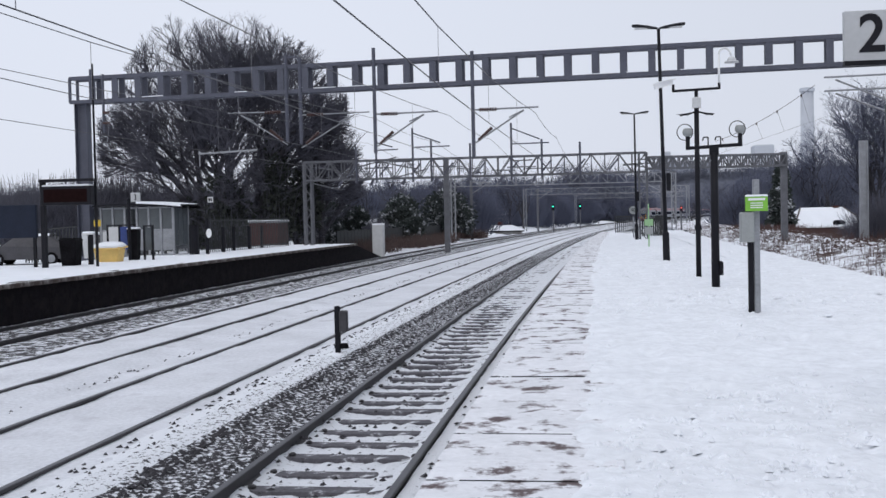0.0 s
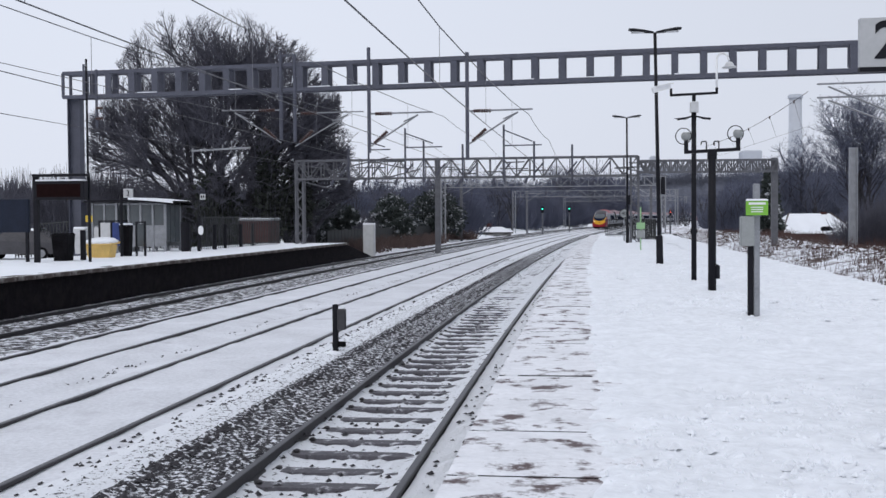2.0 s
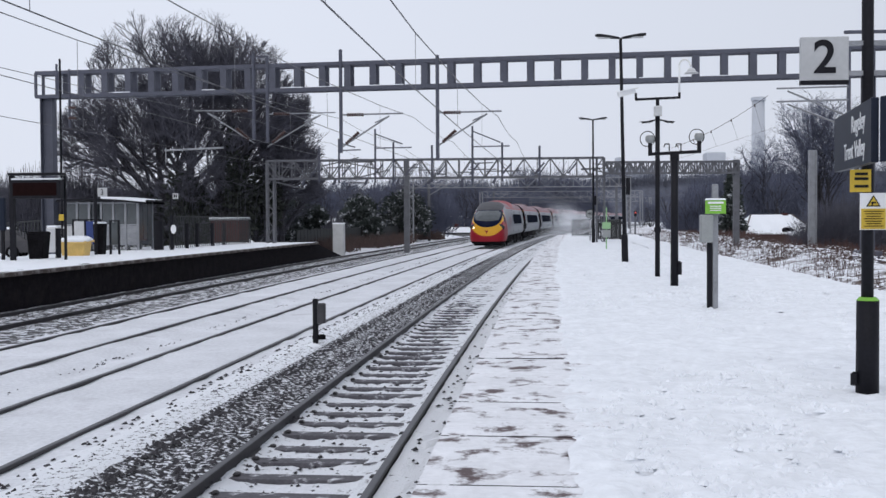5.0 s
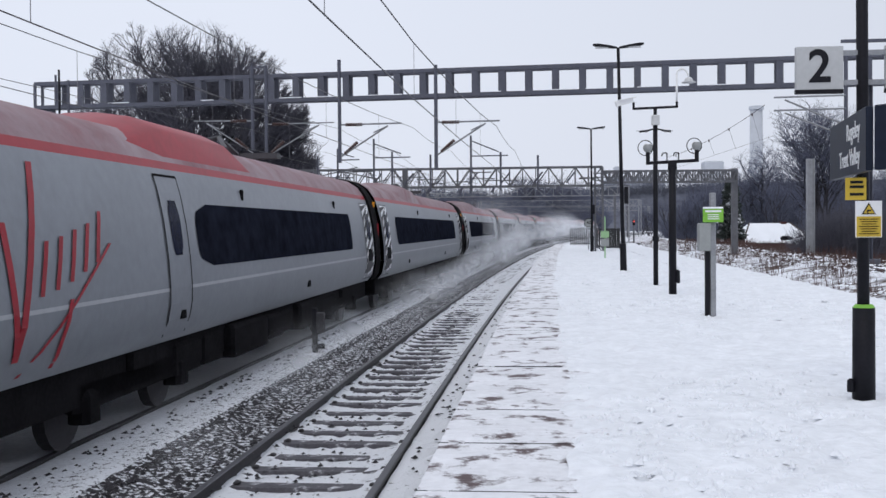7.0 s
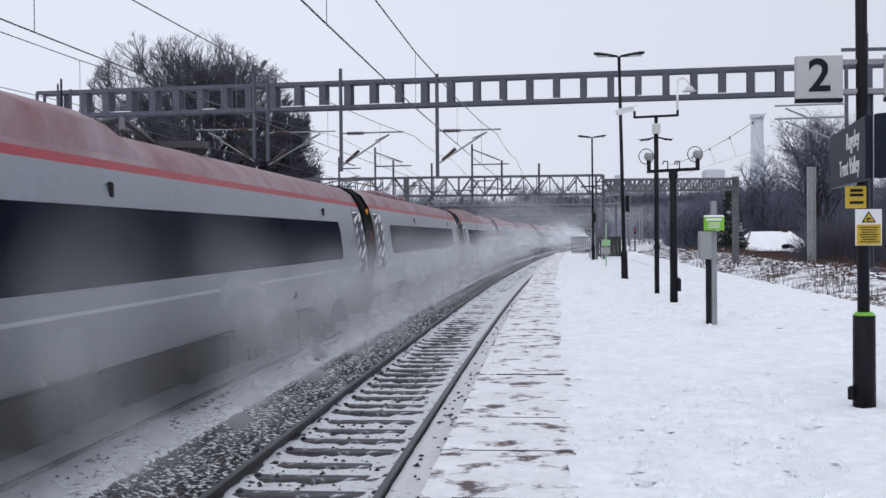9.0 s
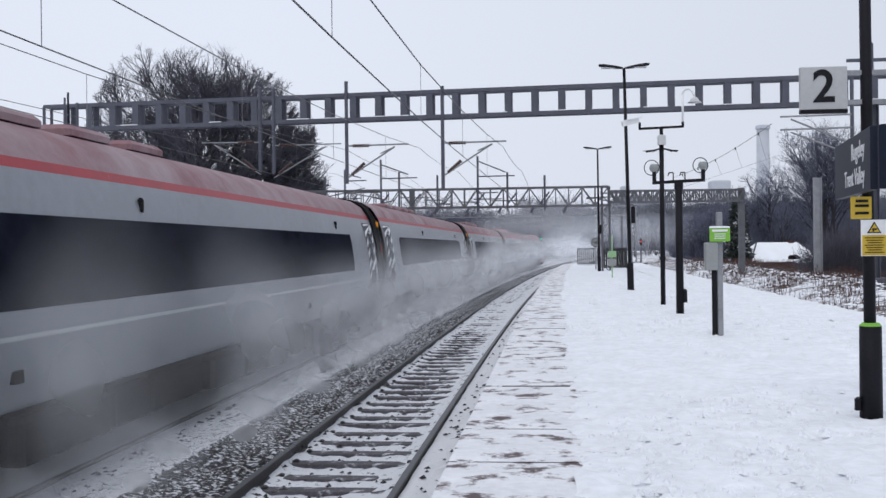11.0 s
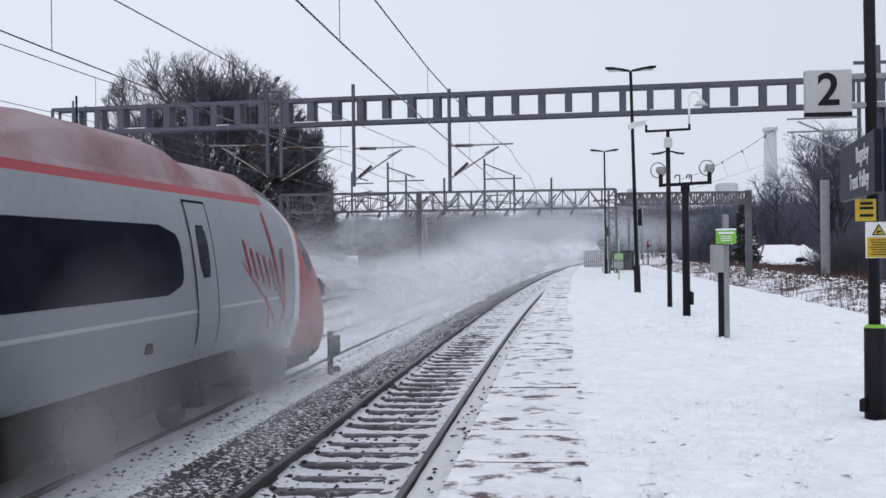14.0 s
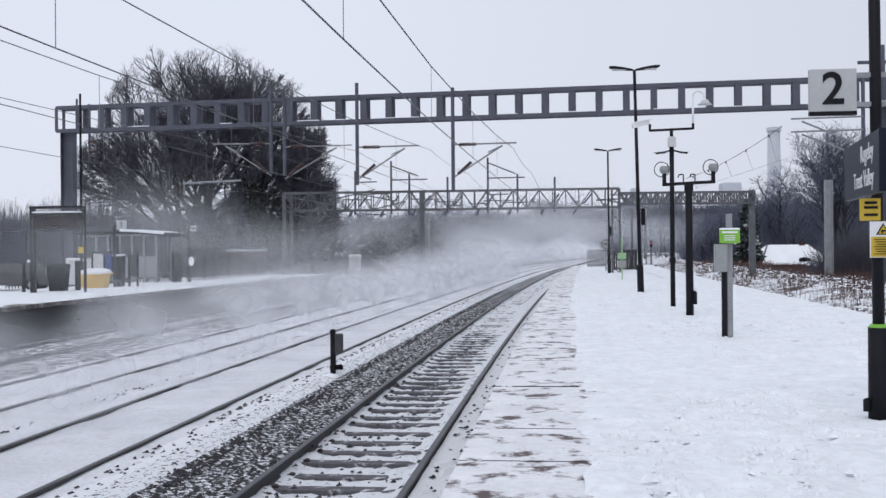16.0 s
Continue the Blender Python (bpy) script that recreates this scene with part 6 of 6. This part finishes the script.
def roof_kit(car, y0, y1, kind, red=False):
    if kind == 1:
        m = Mesh()
        m.rings([[(x, y, 3.43 + h * (1 - (abs(x) / 1.0) ** 3) - (0.25 * abs(x) if h < 0.1 else 0) if abs(x) < 0.96 else 3.1) for x in (-1.04, -0.95, -0.6, -0.2, 0.2, 0.6, 0.95, 1.04)] for y, h in ((y0, 0.02), (y0 + 1.2, 0.26), (y1 - 1.2, 0.26), (y1, 0.02))], False)
        part("roof_fairing", m, TRAIN_RED if red else TRAIN_ROOF, car, "low fairing on the roof", True)
        p = Mesh()
        p.path([(-0.5, y1 + 0.4, 3.55), (0, y1 + 1.6, 3.85), (0, y1 + 2.8, 3.62)], 0.04).path([(0.5, y1 + 0.4, 3.55), (0, y1 + 1.6, 3.85)], 0.04).box((0, y1 + 2.9, 3.6), (1.5, 0.3, 0.1))
        part("pantograph", p, TRAIN_GREY, car)
    else:
        m = Mesh()
        for y in along(y0, y1, 1.5):
            m.box((0, y, 3.53), (1.3, 1.1, 0.12), 0, 0.05)
        part("roof_equipment", m, TRAIN_ROOF, car)


def middle_car(k):
    car = thing("train_carriage", "silver express carriage with red roof stripe and dark window band", "carriage", group="carriages of the train")
    y0, y1 = 0.32, CAR - 0.32
    car_sides(car, y0, y1, [(2.8, 20.4, 0.25, 0.05)], None, True)
    for s in (-1, 1):
        striped_door(car, 0.5, 1.6, s)
        striped_door(car, CAR - 1.6, CAR - 0.5, s)
    for y in (0.0, CAR):
        ring = [(x * 0.93, z) for x, z in PROFILE] + [(-x * 0.93, z) for x, z in reversed(PROFILE[:-1])]
        part("gangway", Mesh().rings([[(x, y - 0.34, z) for x, z in ring], [(x, y + 0.34, z) for x, z in ring]]), UNDER, car, "black gangway bellows")
    for s in (-1, 1):
        part("end_lamp", Mesh().box((s * 1.2, 0.22, 2.2), (0.06, 0.12, 0.3), 0, 0.02), TRAIN_RED, car, "red end lamp")
        part("lifting_pad", Mesh().box((s * 1.1, 0.22, 2.86), (0.05, 0.14, 0.14)), ORANGE, car)
    roof_kit(car, 5.0, 10.0 if k % 3 else 9.0, 1 if k % 4 == 1 else 0)
    return car


NOSE = [  # metres behind the tip: width factor, lowest point, highest point
    (0.0, 0.60, 0.62, 1.45), (0.06, 0.76, 0.48, 1.72), (0.18, 0.86, 0.40, 1.95), (0.40, 0.93, 0.36, 2.20), (0.75, 0.965, 0.34, 2.48), (1.2, 0.985, 0.34, 2.74), (1.7, 0.995, 0.36, 2.97), (2.2, 1.0, 0.42, 3.15), (2.8, 1.0, 0.55, 3.31), (3.4, 1.0, 0.72, 3.44), (4.2, 1.0, 0.90, 3.54)]


def nose_at(d):
    for a, b in zip(NOSE, NOSE[1:]):
        if a[0] <= d <= b[0]:
            u = (d - a[0]) / (b[0] - a[0])
            return [p + (q - p) * u for p, q in zip(a[1:], b[1:])]
    return list(NOSE[-1][1:])


def end_car(lit, L, door):
    """A driving car: its tip is at y = 0 and points to -y."""
    car = thing("train_driving_car", "streamlined driving car with yellow front and red flanks" if lit else "streamlined rear driving car with red end", "carriage", group="carriages of the train")
    k = door - 7.3
    ds = [0.004 * i for i in range(45)] + [0.18 + 0.012 * i for i in range(85)] + [1.20 + 0.03 * i for i in range(101)]
    full = [(x, z) for x, z in PROFILE]
    fine = []
    for (x0, z0), (x1, z1) in zip(full, full[1:]):
        fine += [(x0 + (x1 - x0) * i / 10, z0 + (z1 - z0) * i / 10) for i in range(10)]
    fine.append(full[-1])
    low = [(0.0, 0.90), (0.6, 0.90), (0.95, 0.90)]
    ring = low + fine
    meshes = {}
    grid = []
    for d in ds:
        w, lo, hi = nose_at(d)
        row = []
        for x, z in ring:
            u = (z - 0.90) / (3.54 - 0.90)
            bulge = 1 - 0.16 * max(0, 1 - d / 1.2) * (2 * u - 1) ** 2
            row.append((x * w * bulge, d + 0.42 * max(0, 1 - d / 0.8) * (x * w / 1.3) ** 2, lo + (hi - lo) * u))
        grid.append(row)
    tip = grid[0]
    for i in range(24, -1, -1):
        f = 0.01 + 0.99 * i / 25
        grid.insert(0, [(p[0] * f, p[1] * f * f - 0.03 * (1 - f * f), 1.05 + (p[2] - 1.05) * f) for p in tip])
    for j in range(len(grid) - 1):
        for i in range(len(ring) - 1):
            q = (grid[j][i], grid[j][i + 1], grid[j + 1][i + 1], grid[j + 1][i])
            x, y, z = (sum(p[k] for p in q) / 4 for k in range(3))
            e = math.sqrt((x / 1.06) ** 2 + (min(0.0, z - 2.24) / 0.68) ** 2)
            edge = 2.35 + 0.45 * max(0, 2.4 - z) + max(0, z - 2.7) * 2.2
            if ((y - 1.75) / 0.36) ** 2 + ((z - 2.22 - 0.25 * (y - 1.75)) / 0.36) ** 2 < 1 and abs(x) > 0.85:
                key = "side_window"
            elif z < 0.52:
                key = "skirt"
            elif lit and z < 2.80 and y < 2.2 and z > 2.02 + 0.12 * x * x and abs(x) < 0.93 - 0.22 * max(0, 2.4 - z) and (z < 2.68 or abs(x) < 0.80):
                key = "pane"
            elif e < 1.0 and z < 2.86 and y < 2.2:
                key = "screen"
            elif z > 2.86 and abs(x) < 0.5 + 0.25 * min(2, y):
                key = "crown"
            elif (e < 1.13 and z > 1.5 and z < 2.95 and y < 2.2) or (z > 0.92 + 0.62 * (abs(x) / 1.2) ** 2.4 and z < 1.75 and y < 0.95 and e < 2.3):
                key = "front"
            elif y < edge:
                key = "flank"
            elif y < edge + (0.16 if lit else 0.32):
                key = "border"
            else:
                key = "body"
            if not lit and key == "front":
                key = "flank"
            meshes.setdefault(key, []).append(q)
    mats = {"border": TRAIN_LINE if lit else LIGHT_GREY, "side_window": GLASS_DARK, "skirt": UNDER, "screen": GLASS_DARK, "pane": GLASS_SHELTER, "crown": TRAIN_GREY, "front": TRAIN_YELLOW, "flank": TRAIN_RED, "body": TRAIN_SILVER}
    labels = {"border": "pale curved border", "side_window": "cab side window", "skirt": "black skirt", "screen": "black surround of the windscreen", "pane": "grey raked windscreen glass", "crown": "dark grey dome above the cab", "front": "warning-yellow front panel", "flank": "red cab side", "body": "silver cab side"}
    names = {"border": "border_stripe", "side_window": "cab_window", "skirt": "skirt", "screen": "screen_surround", "pane": "windscreen", "crown": "cab_roof", "front": "front_panel", "flank": "cab_side", "body": "cab_rear_side"}
    for key, quads in meshes.items():
        ob = part(names[key], weld(quads), mats[key], car, labels[key], True)
        ob.data.transform(Matrix.Identity(4))
    for s in (-1, 1):
        h = Mesh()
        c = Vector((s * 0.99, 0.50, 1.55))
        h.rings([[(c.x + s * (0.04 * k) + rr * math.cos(a) * 0.9, c.y - 0.05 * (1 - k) + s * 0 + 0.55 * rr * math.cos(a) * s, c.z + 0.75 * rr * math.sin(a)) for a in [2 * math.pi * i / 14 for i in range(14)]] for k, rr in ((0, 0.33), (0.2, 0.30), (0.3, 0.17), (0.3, 0.02))], True)
        hl = part("headlight", h, LENS, car, "dark faired headlamp cluster", True)
        if lit and s < 0:
            part("bulb", Mesh().tube((c.x + 0.06, c.y - 0.14, c.z - 0.03), (c.x + 0.06, c.y - 0.02, c.z - 0.03), 0.09, 0.09, 12), HEADLIGHT, hl, "lit white headlamp")
        d = part("door", strip_panel(Mesh(), k + 7.40, k + 8.12, 0.98, 2.86, s, 0.010, 2, 10), TRAIN_SILVER, car, "plain grey passenger door")
        seam = Mesh()
        for y in (k + 7.38, k + 8.14):
            strip_panel(seam, y - 0.015, y + 0.015, 0.98, 2.88, s, 0.014, 1, 10)
        strip_panel(seam, k + 7.38, k + 8.14, 2.86, 2.89, s, 0.014, 2, 1)
        part("seal", seam, UNDER, d)
        v = Mesh()
        strip_panel(v, k + 7.58, k + 7.94, 1.93, 2.58, s, 0.016, 6, 8, 0.14, 0.14)
        part("door_window", v, GLASS_DARK, d)
        # a red hand-drawn flourish of slanting strokes
        fl = Mesh()
        for (ya, za, yb, zb, wd) in ((3.78, 1.14, 4.36, 2.84, 0.055), (3.66, 2.30, 3.80, 1.16, 0.05), (4.22, 1.66, 4.40, 2.14, 0.04), (4.52, 1.70, 4.70, 2.18, 0.04), (4.82, 1.76, 5.00, 2.24, 0.04), (5.12, 1.84, 5.30, 2.30, 0.04), (5.42, 1.92, 5.60, 2.42, 0.04), (3.92, 0.99, 5.76, 2.10, 0.035), (4.52, 1.00, 4.80, 1.60, 0.04)):
            n = 6
            ptsa, ptsb = [], []
            for i in range(n + 1):
                y, z = k + (0.0 if lit else 0.45) + ya + (yb - ya) * i / n, za + (zb - za) * i / n
                ptsa.append((s * (side_at(z) + 0.014), y - wd, z)), ptsb.append((s * (side_at(z) + 0.014), y + wd, z))
            fl.rings([ptsa, ptsb], False)
        part("flourish", fl, TRAIN_RED, car, "loose red brush-stroke emblem")
    part("pilot", Mesh().box((0, 2.6, 0.42), (2.0, 3.9, 0.42), 0, 0.1), UNDER, car)
    rg = Mesh().path([(0.11 * math.cos(a), 0.30 + 0.0 * a, 1.66 + 0.11 * math.sin(a)) for a in [2 * math.pi * i / 16 for i in range(17)]], 0.018, 5)
    part("ring_badge", rg, WHITE, car, "small white ring emblem")
    part("wiper", Mesh().path([(0.35, 0.86, 2.1), (-0.05, 1.05, 2.22), (-0.4, 1.13, 2.3)], 0.025), UNDER, car)
    part("badge", Mesh().add([(-0.13, -0.03, 1.32), (0.13, -0.03, 1.32), (0, -0.03, 1.10), (0, -0.06, 1.25)], [(0, 1, 3), (1, 2, 3), (2, 0, 3)]), TRAIN_RED, car, "small red triangular badge")
    car_sides(car, 4.2, L - 0.32, [(door + 1.22, 20.7, 0.55, 0.05)], None, False)
    for s in (-1, 1):
        striped_door(car, L - 1.6, L - 0.5, s)
    g = [(x * 0.93, z) for x, z in PROFILE] + [(-x * 0.93, z) for x, z in reversed(PROFILE[:-1])]
    part("gangway", Mesh().rings([[(x, L - 0.34, z) for x, z in g], [(x, L + 0.0, z) for x, z in g]]), UNDER, car)
    roof_kit(car, door - 0.4, door + 4.8, 1, lit)
    return car


def weld(quads):
    """One mesh out of loose quads, mirrored to both sides, with shared corners."""
    m, seen = Mesh(), {}

    def corner(p):
        k = tuple(round(v, 5) for v in p)
        if k not in seen:
            seen[k] = len(m.v)
            m.v.append(k)
        return seen[k]

    for q in quads:
        for s in (1, -1):
            f = []
            for p in q:
                i = corner((s * p[0], p[1], p[2]))
                if i not in f:
                    f.append(i)
            if len(f) > 2:
                m.f.append(tuple(f if s > 0 else reversed(f)))
    return m


def gap_at(t):
    """How far along the line the first coupling is at t seconds."""
    return 27.50 - 36.910 * (t - 7.0) + 0.2295 * (t - 7.0) ** 2


lead = end_car(True, 24.1, 8.6)
cars = [middle_car(1)]
for k in range(2, 10):
    cars.append(middle_car(k) if k in (4,) else copy_thing(cars[0] if k % 4 == 1 or k < 4 else cars[3], Matrix.Identity(4)))
tail = end_car(False, 24.7, 6.9)


def train_pose(s, flip=False):
    a = -s / BEND
    return Matrix.Translation(on(TRACKS[1], s, RAIL_Z)) @ Matrix.Rotation(a + (math.pi if flip else 0), 4, "Z")


def train_motion():
    times = [0.5 * i for i in range(33)]
    for ob, back, flip in [(lead, -24.1, False)] + [(c, CAR * i, False) for i, c in enumerate(cars)] + [(tail, CAR * 9 + 24.7, True)]:
        rows = []
        for t in times:
            s = gap_at(t) + back
            rows.append((t, train_pose(s, flip)))
        walk(ob, rows)

# ---- snow thrown up by the train, in drifting clumps ----


def spray_material(name, density):
    m = bpy.data.materials.new(name)
    m.use_nodes = True
    n, l = m.node_tree.nodes, m.node_tree.links
    n.remove(n["Principled BSDF"])
    out = n["Material Output"]
    clear, white, mix = n.new("ShaderNodeBsdfTransparent"), n.new("ShaderNodeBsdfDiffuse"), n.new("ShaderNodeMixShader")
    through_light = n.new("ShaderNodeBsdfTranslucent")
    both = n.new("ShaderNodeMixShader")
    both.inputs[0].default_value = 0.5
    white.inputs[0].default_value = through_light.inputs[0].default_value = (0.88, 0.9, 0.94, 1)
    l.new(white.outputs[0], both.inputs[1]), l.new(through_light.outputs[0], both.inputs[2])
    co, sep = n.new("ShaderNodeTexCoord"), n.new("ShaderNodeSeparateXYZ")
    l.new(co.outputs["Object"], sep.inputs[0])

    def op(kind, a, b=None, c=None):
        k = n.new("ShaderNodeMath")
        k.operation = kind
        for i, v in enumerate((a, b, c)):
            if v is None:
                continue
            if isinstance(v, (int, float)):
                k.inputs[i].default_value = v
            else:
                l.new(v, k.inputs[i])
        return k.outputs[0]

    r2 = op("ADD", op("MULTIPLY", sep.outputs[0], sep.outputs[0]), op("MULTIPLY", sep.outputs[2], sep.outputs[2]))
    fall = op("MAXIMUM", op("SUBTRACT", 1.0, op("MULTIPLY", r2, 1.3)), 0.0)
    fall = op("MULTIPLY", op("MULTIPLY", fall, fall), fall)
    low = n.new("ShaderNodeMapRange")
    low.interpolation_type = "SMOOTHSTEP"
    low.inputs["From Min"].default_value, low.inputs["From Max"].default_value = -0.5, 0.2
    l.new(sep.outputs[2], low.inputs["Value"])
    fall = op("MULTIPLY", fall, low.outputs[0])
    where, height, soil = n.new("ShaderNodeNewGeometry"), n.new("ShaderNodeSeparateXYZ"), n.new("ShaderNodeMapRange")
    soil.interpolation_type = "SMOOTHSTEP"
    soil.inputs["From Min"].default_value, soil.inputs["From Max"].default_value = -1.08, -0.55
    l.new(where.outputs["Position"], height.inputs[0]), l.new(height.outputs[2], soil.inputs["Value"])
    fall = op("MULTIPLY", fall, soil.outputs[0])
    tex = n.new("ShaderNodeTexNoise")
    tex.inputs["Scale"].default_value, tex.inputs["Detail"].default_value = 1.15, 2.2
    l.new(co.outputs["Object"], tex.inputs["Vector"])
    grain = op("MULTIPLY", op("MAXIMUM", op("SUBTRACT", tex.outputs["Fac"], 0.12), 0.0), 2.4)
    l.new(op("MINIMUM", op("MULTIPLY", op("MULTIPLY", fall, grain), density), 0.95), mix.inputs[0])
    l.new(clear.outputs[0], mix.inputs[1]), l.new(both.outputs[0], mix.inputs[2])
    l.new(mix.outputs[0], out.inputs[0])
    return m


SPRAY = spray_material("snow_spray", 0.36)
SPRAY_THIN = spray_material("thin_snow_spray", 0.37)
SPRAY_FAINT = spray_material("faint_snow_haze", 0.075)


def spray_mesh(seed, material):
    m = Mesh()
    rings = []
    for j in range(13):
        a = math.pi * (j + 0.02) / 12.04
        ring = []
        for i in range(20):
            b = 2 * math.pi * i / 20
            d = Vector((math.sin(a) * math.cos(b), math.cos(a), math.sin(a) * math.sin(b)))
            k = 1 + 0.10 * noise.noise(d * 1.7 + Vector((seed * 9.1, 0, 0)))
            ring.append(tuple(d * k))
        rings.append(ring)
    m.rings(rings)
    return m.data("spray", material, True)


sprays = []


def spray(me, x, y, z, sx, sy, sz, t_in, fade, drift=0.0):
    """A cloud that arrives beside the train at t_in, stays by y and, after the train, drifts and sinks."""
    ob = tagged(new("snow_cloud", me), "drifting cloud of powder snow raised by the train", "snow cloud", "snow clouds")
    ob.scale = (sx, sy, sz)
    sprays.append((ob, x, y, z, t_in, fade, drift, sz))


thick_mesh = [spray_mesh(k, SPRAY) for k in range(3)]
thin_mesh = [spray_mesh(k + 5, SPRAY_THIN) for k in range(3)]
rnd = random.Random(31)
# low spray along the near side of the train
for i in range(34):
    y = 6 + i * 2.2 + 0.012 * i * i
    spray(thick_mesh[i % 3], -3.55 + rnd.uniform(-0.3, 0.25), y, -0.84 + 0.008 * y, rnd.uniform(0.85, 1.15), rnd.uniform(1.5, 2.1) + 0.02 * y, rnd.uniform(0.6, 0.95) + 0.011 * y, 6.40 + rnd.uniform(0, 0.5) + (70 - min(y, 70)) * 0.012, rnd.uniform(14.8, 15.8) - 0.09 * max(0.0, 26 - y), -2.5)
# higher veils that build up later
for i in range(20):
    y = 9 + i * 4.2
    spray(thin_mesh[i % 3], -3.15 + rnd.uniform(-0.2, 0.3), y, 0.1 + 0.006 * y, rnd.uniform(1.0, 1.3), rnd.uniform(2, 2.6) + 0.02 * y, rnd.uniform(1.5, 2.3), 7.1 + rnd.uniform(0, 1.6), rnd.uniform(15.2, 16.6) - 0.04 * max(0.0, 26 - y), -3.5)
# the cloud behind the train down the line
for i in range(30):
    y = 66 + i * 5.5
    spray(thin_mesh[i % 3], -4.8 + rnd.uniform(-3.5, 2.8), y, 0.4 + rnd.uniform(-0.4, 0.8), rnd.uniform(3.2, 5.2), rnd.uniform(4, 7), rnd.uniform(2.2, 3.9), 4.2 + rnd.uniform(0, 1.0) + max(0.0, 170 - y) * 0.019, 22, -1.0)
# the wake that fills the line once the train has gone
for i in range(18):
    y = 12 + i * 5.0
    gone_by = 7.0 + (267.0 - y) / 34.6
    spray(thick_mesh[i % 3], -5.8 + rnd.uniform(-0.5, 0.5), y, -0.2 + 0.006 * y, rnd.uniform(1.7, 2.4), rnd.uniform(2, 2.6) + 0.02 * y, rnd.uniform(1.5, 2.3), gone_by + 0.35, 15.9 + 0.09 * y, -1.6)
# mist left hanging over all the lines
for i in range(13):
    y = 26 + i * 5.0
    spray(thin_mesh[i % 3], -7.5 - rnd.uniform(0, 7.5), y + rnd.uniform(-3, 3), -0.1 + rnd.uniform(-0.3, 0.7), rnd.uniform(2.6, 4.2), rnd.uniform(3, 4), rnd.uniform(1.4, 2.8), 7.3 + (267.0 - y) / 34.6 + rnd.uniform(0, 0.4), rnd.uniform(15.2, 16.8), -1.5)

# faint haze that spreads wide over the far platform behind the train
haze_mesh = [spray_mesh(k + 9, SPRAY_FAINT) for k in range(2)]
for i in range(12):
    y = 26 + i * 3.4
    spray(haze_mesh[i % 2], -10.5 - rnd.uniform(0, 5), y, 0.5 + rnd.uniform(0, 1.2), rnd.uniform(4, 6), rnd.uniform(4, 6), rnd.uniform(2.2, 3.6), 7.4 + (267.0 - y) / 34.6 + rnd.uniform(0, 0.4), 17.8, -0.8)

# thin haze that drifts over the far end of the line
for i in range(22):
    y = 92 + i * 5.5
    spray(haze_mesh[i % 2], -5.0 + rnd.uniform(-6, 15), y, 1.6 + rnd.uniform(0, 2.5), rnd.uniform(6, 9), rnd.uniform(5, 8), rnd.uniform(4, 6.5), 7.6 + rnd.uniform(0, 3.5), 24, 0.5)
# tall haze that hangs before the trees after the train has gone by
for i in range(26):
    y = 52 + i * 2.6
    spray(haze_mesh[i % 2], -9.0 + rnd.uniform(-15, 9), y, 1.2 + rnd.uniform(0, 2.0), rnd.uniform(6, 9), rnd.uniform(4, 6), rnd.uniform(3.5, 5.5), 7.3 + (267.0 - y) / 34.6 + rnd.uniform(0, 0.6), 24, -0.5)


def spray_motion():
    for ob, x, y, z, t_in, fade, drift, sz in sprays:
        rows = []
        for k in range(33):
            t = k * 0.5
            back = max(0.0, t_in - t)
            yy = y + 38.0 * back * min(1.0, back / 0.8)
            sink = (sz * 2.0 + 0.6) * min(1.0, back / 1.6)
            late = max(0.0, t - 14.2)
            gone = max(0.0, min(1.0, (t - fade + 1.6) / 3.2))
            rows.append((t, Matrix.Translation(on(x + drift * late * 0.5, yy - 1.2 * late, z - sink - 0.9 * sz * gone))))
        walk(ob, rows)

# ---- motion ----


def motions():
    train_motion()
    spray_motion()


build_sleepers(near_line)
build_stones()
build_crumbs()
motions()
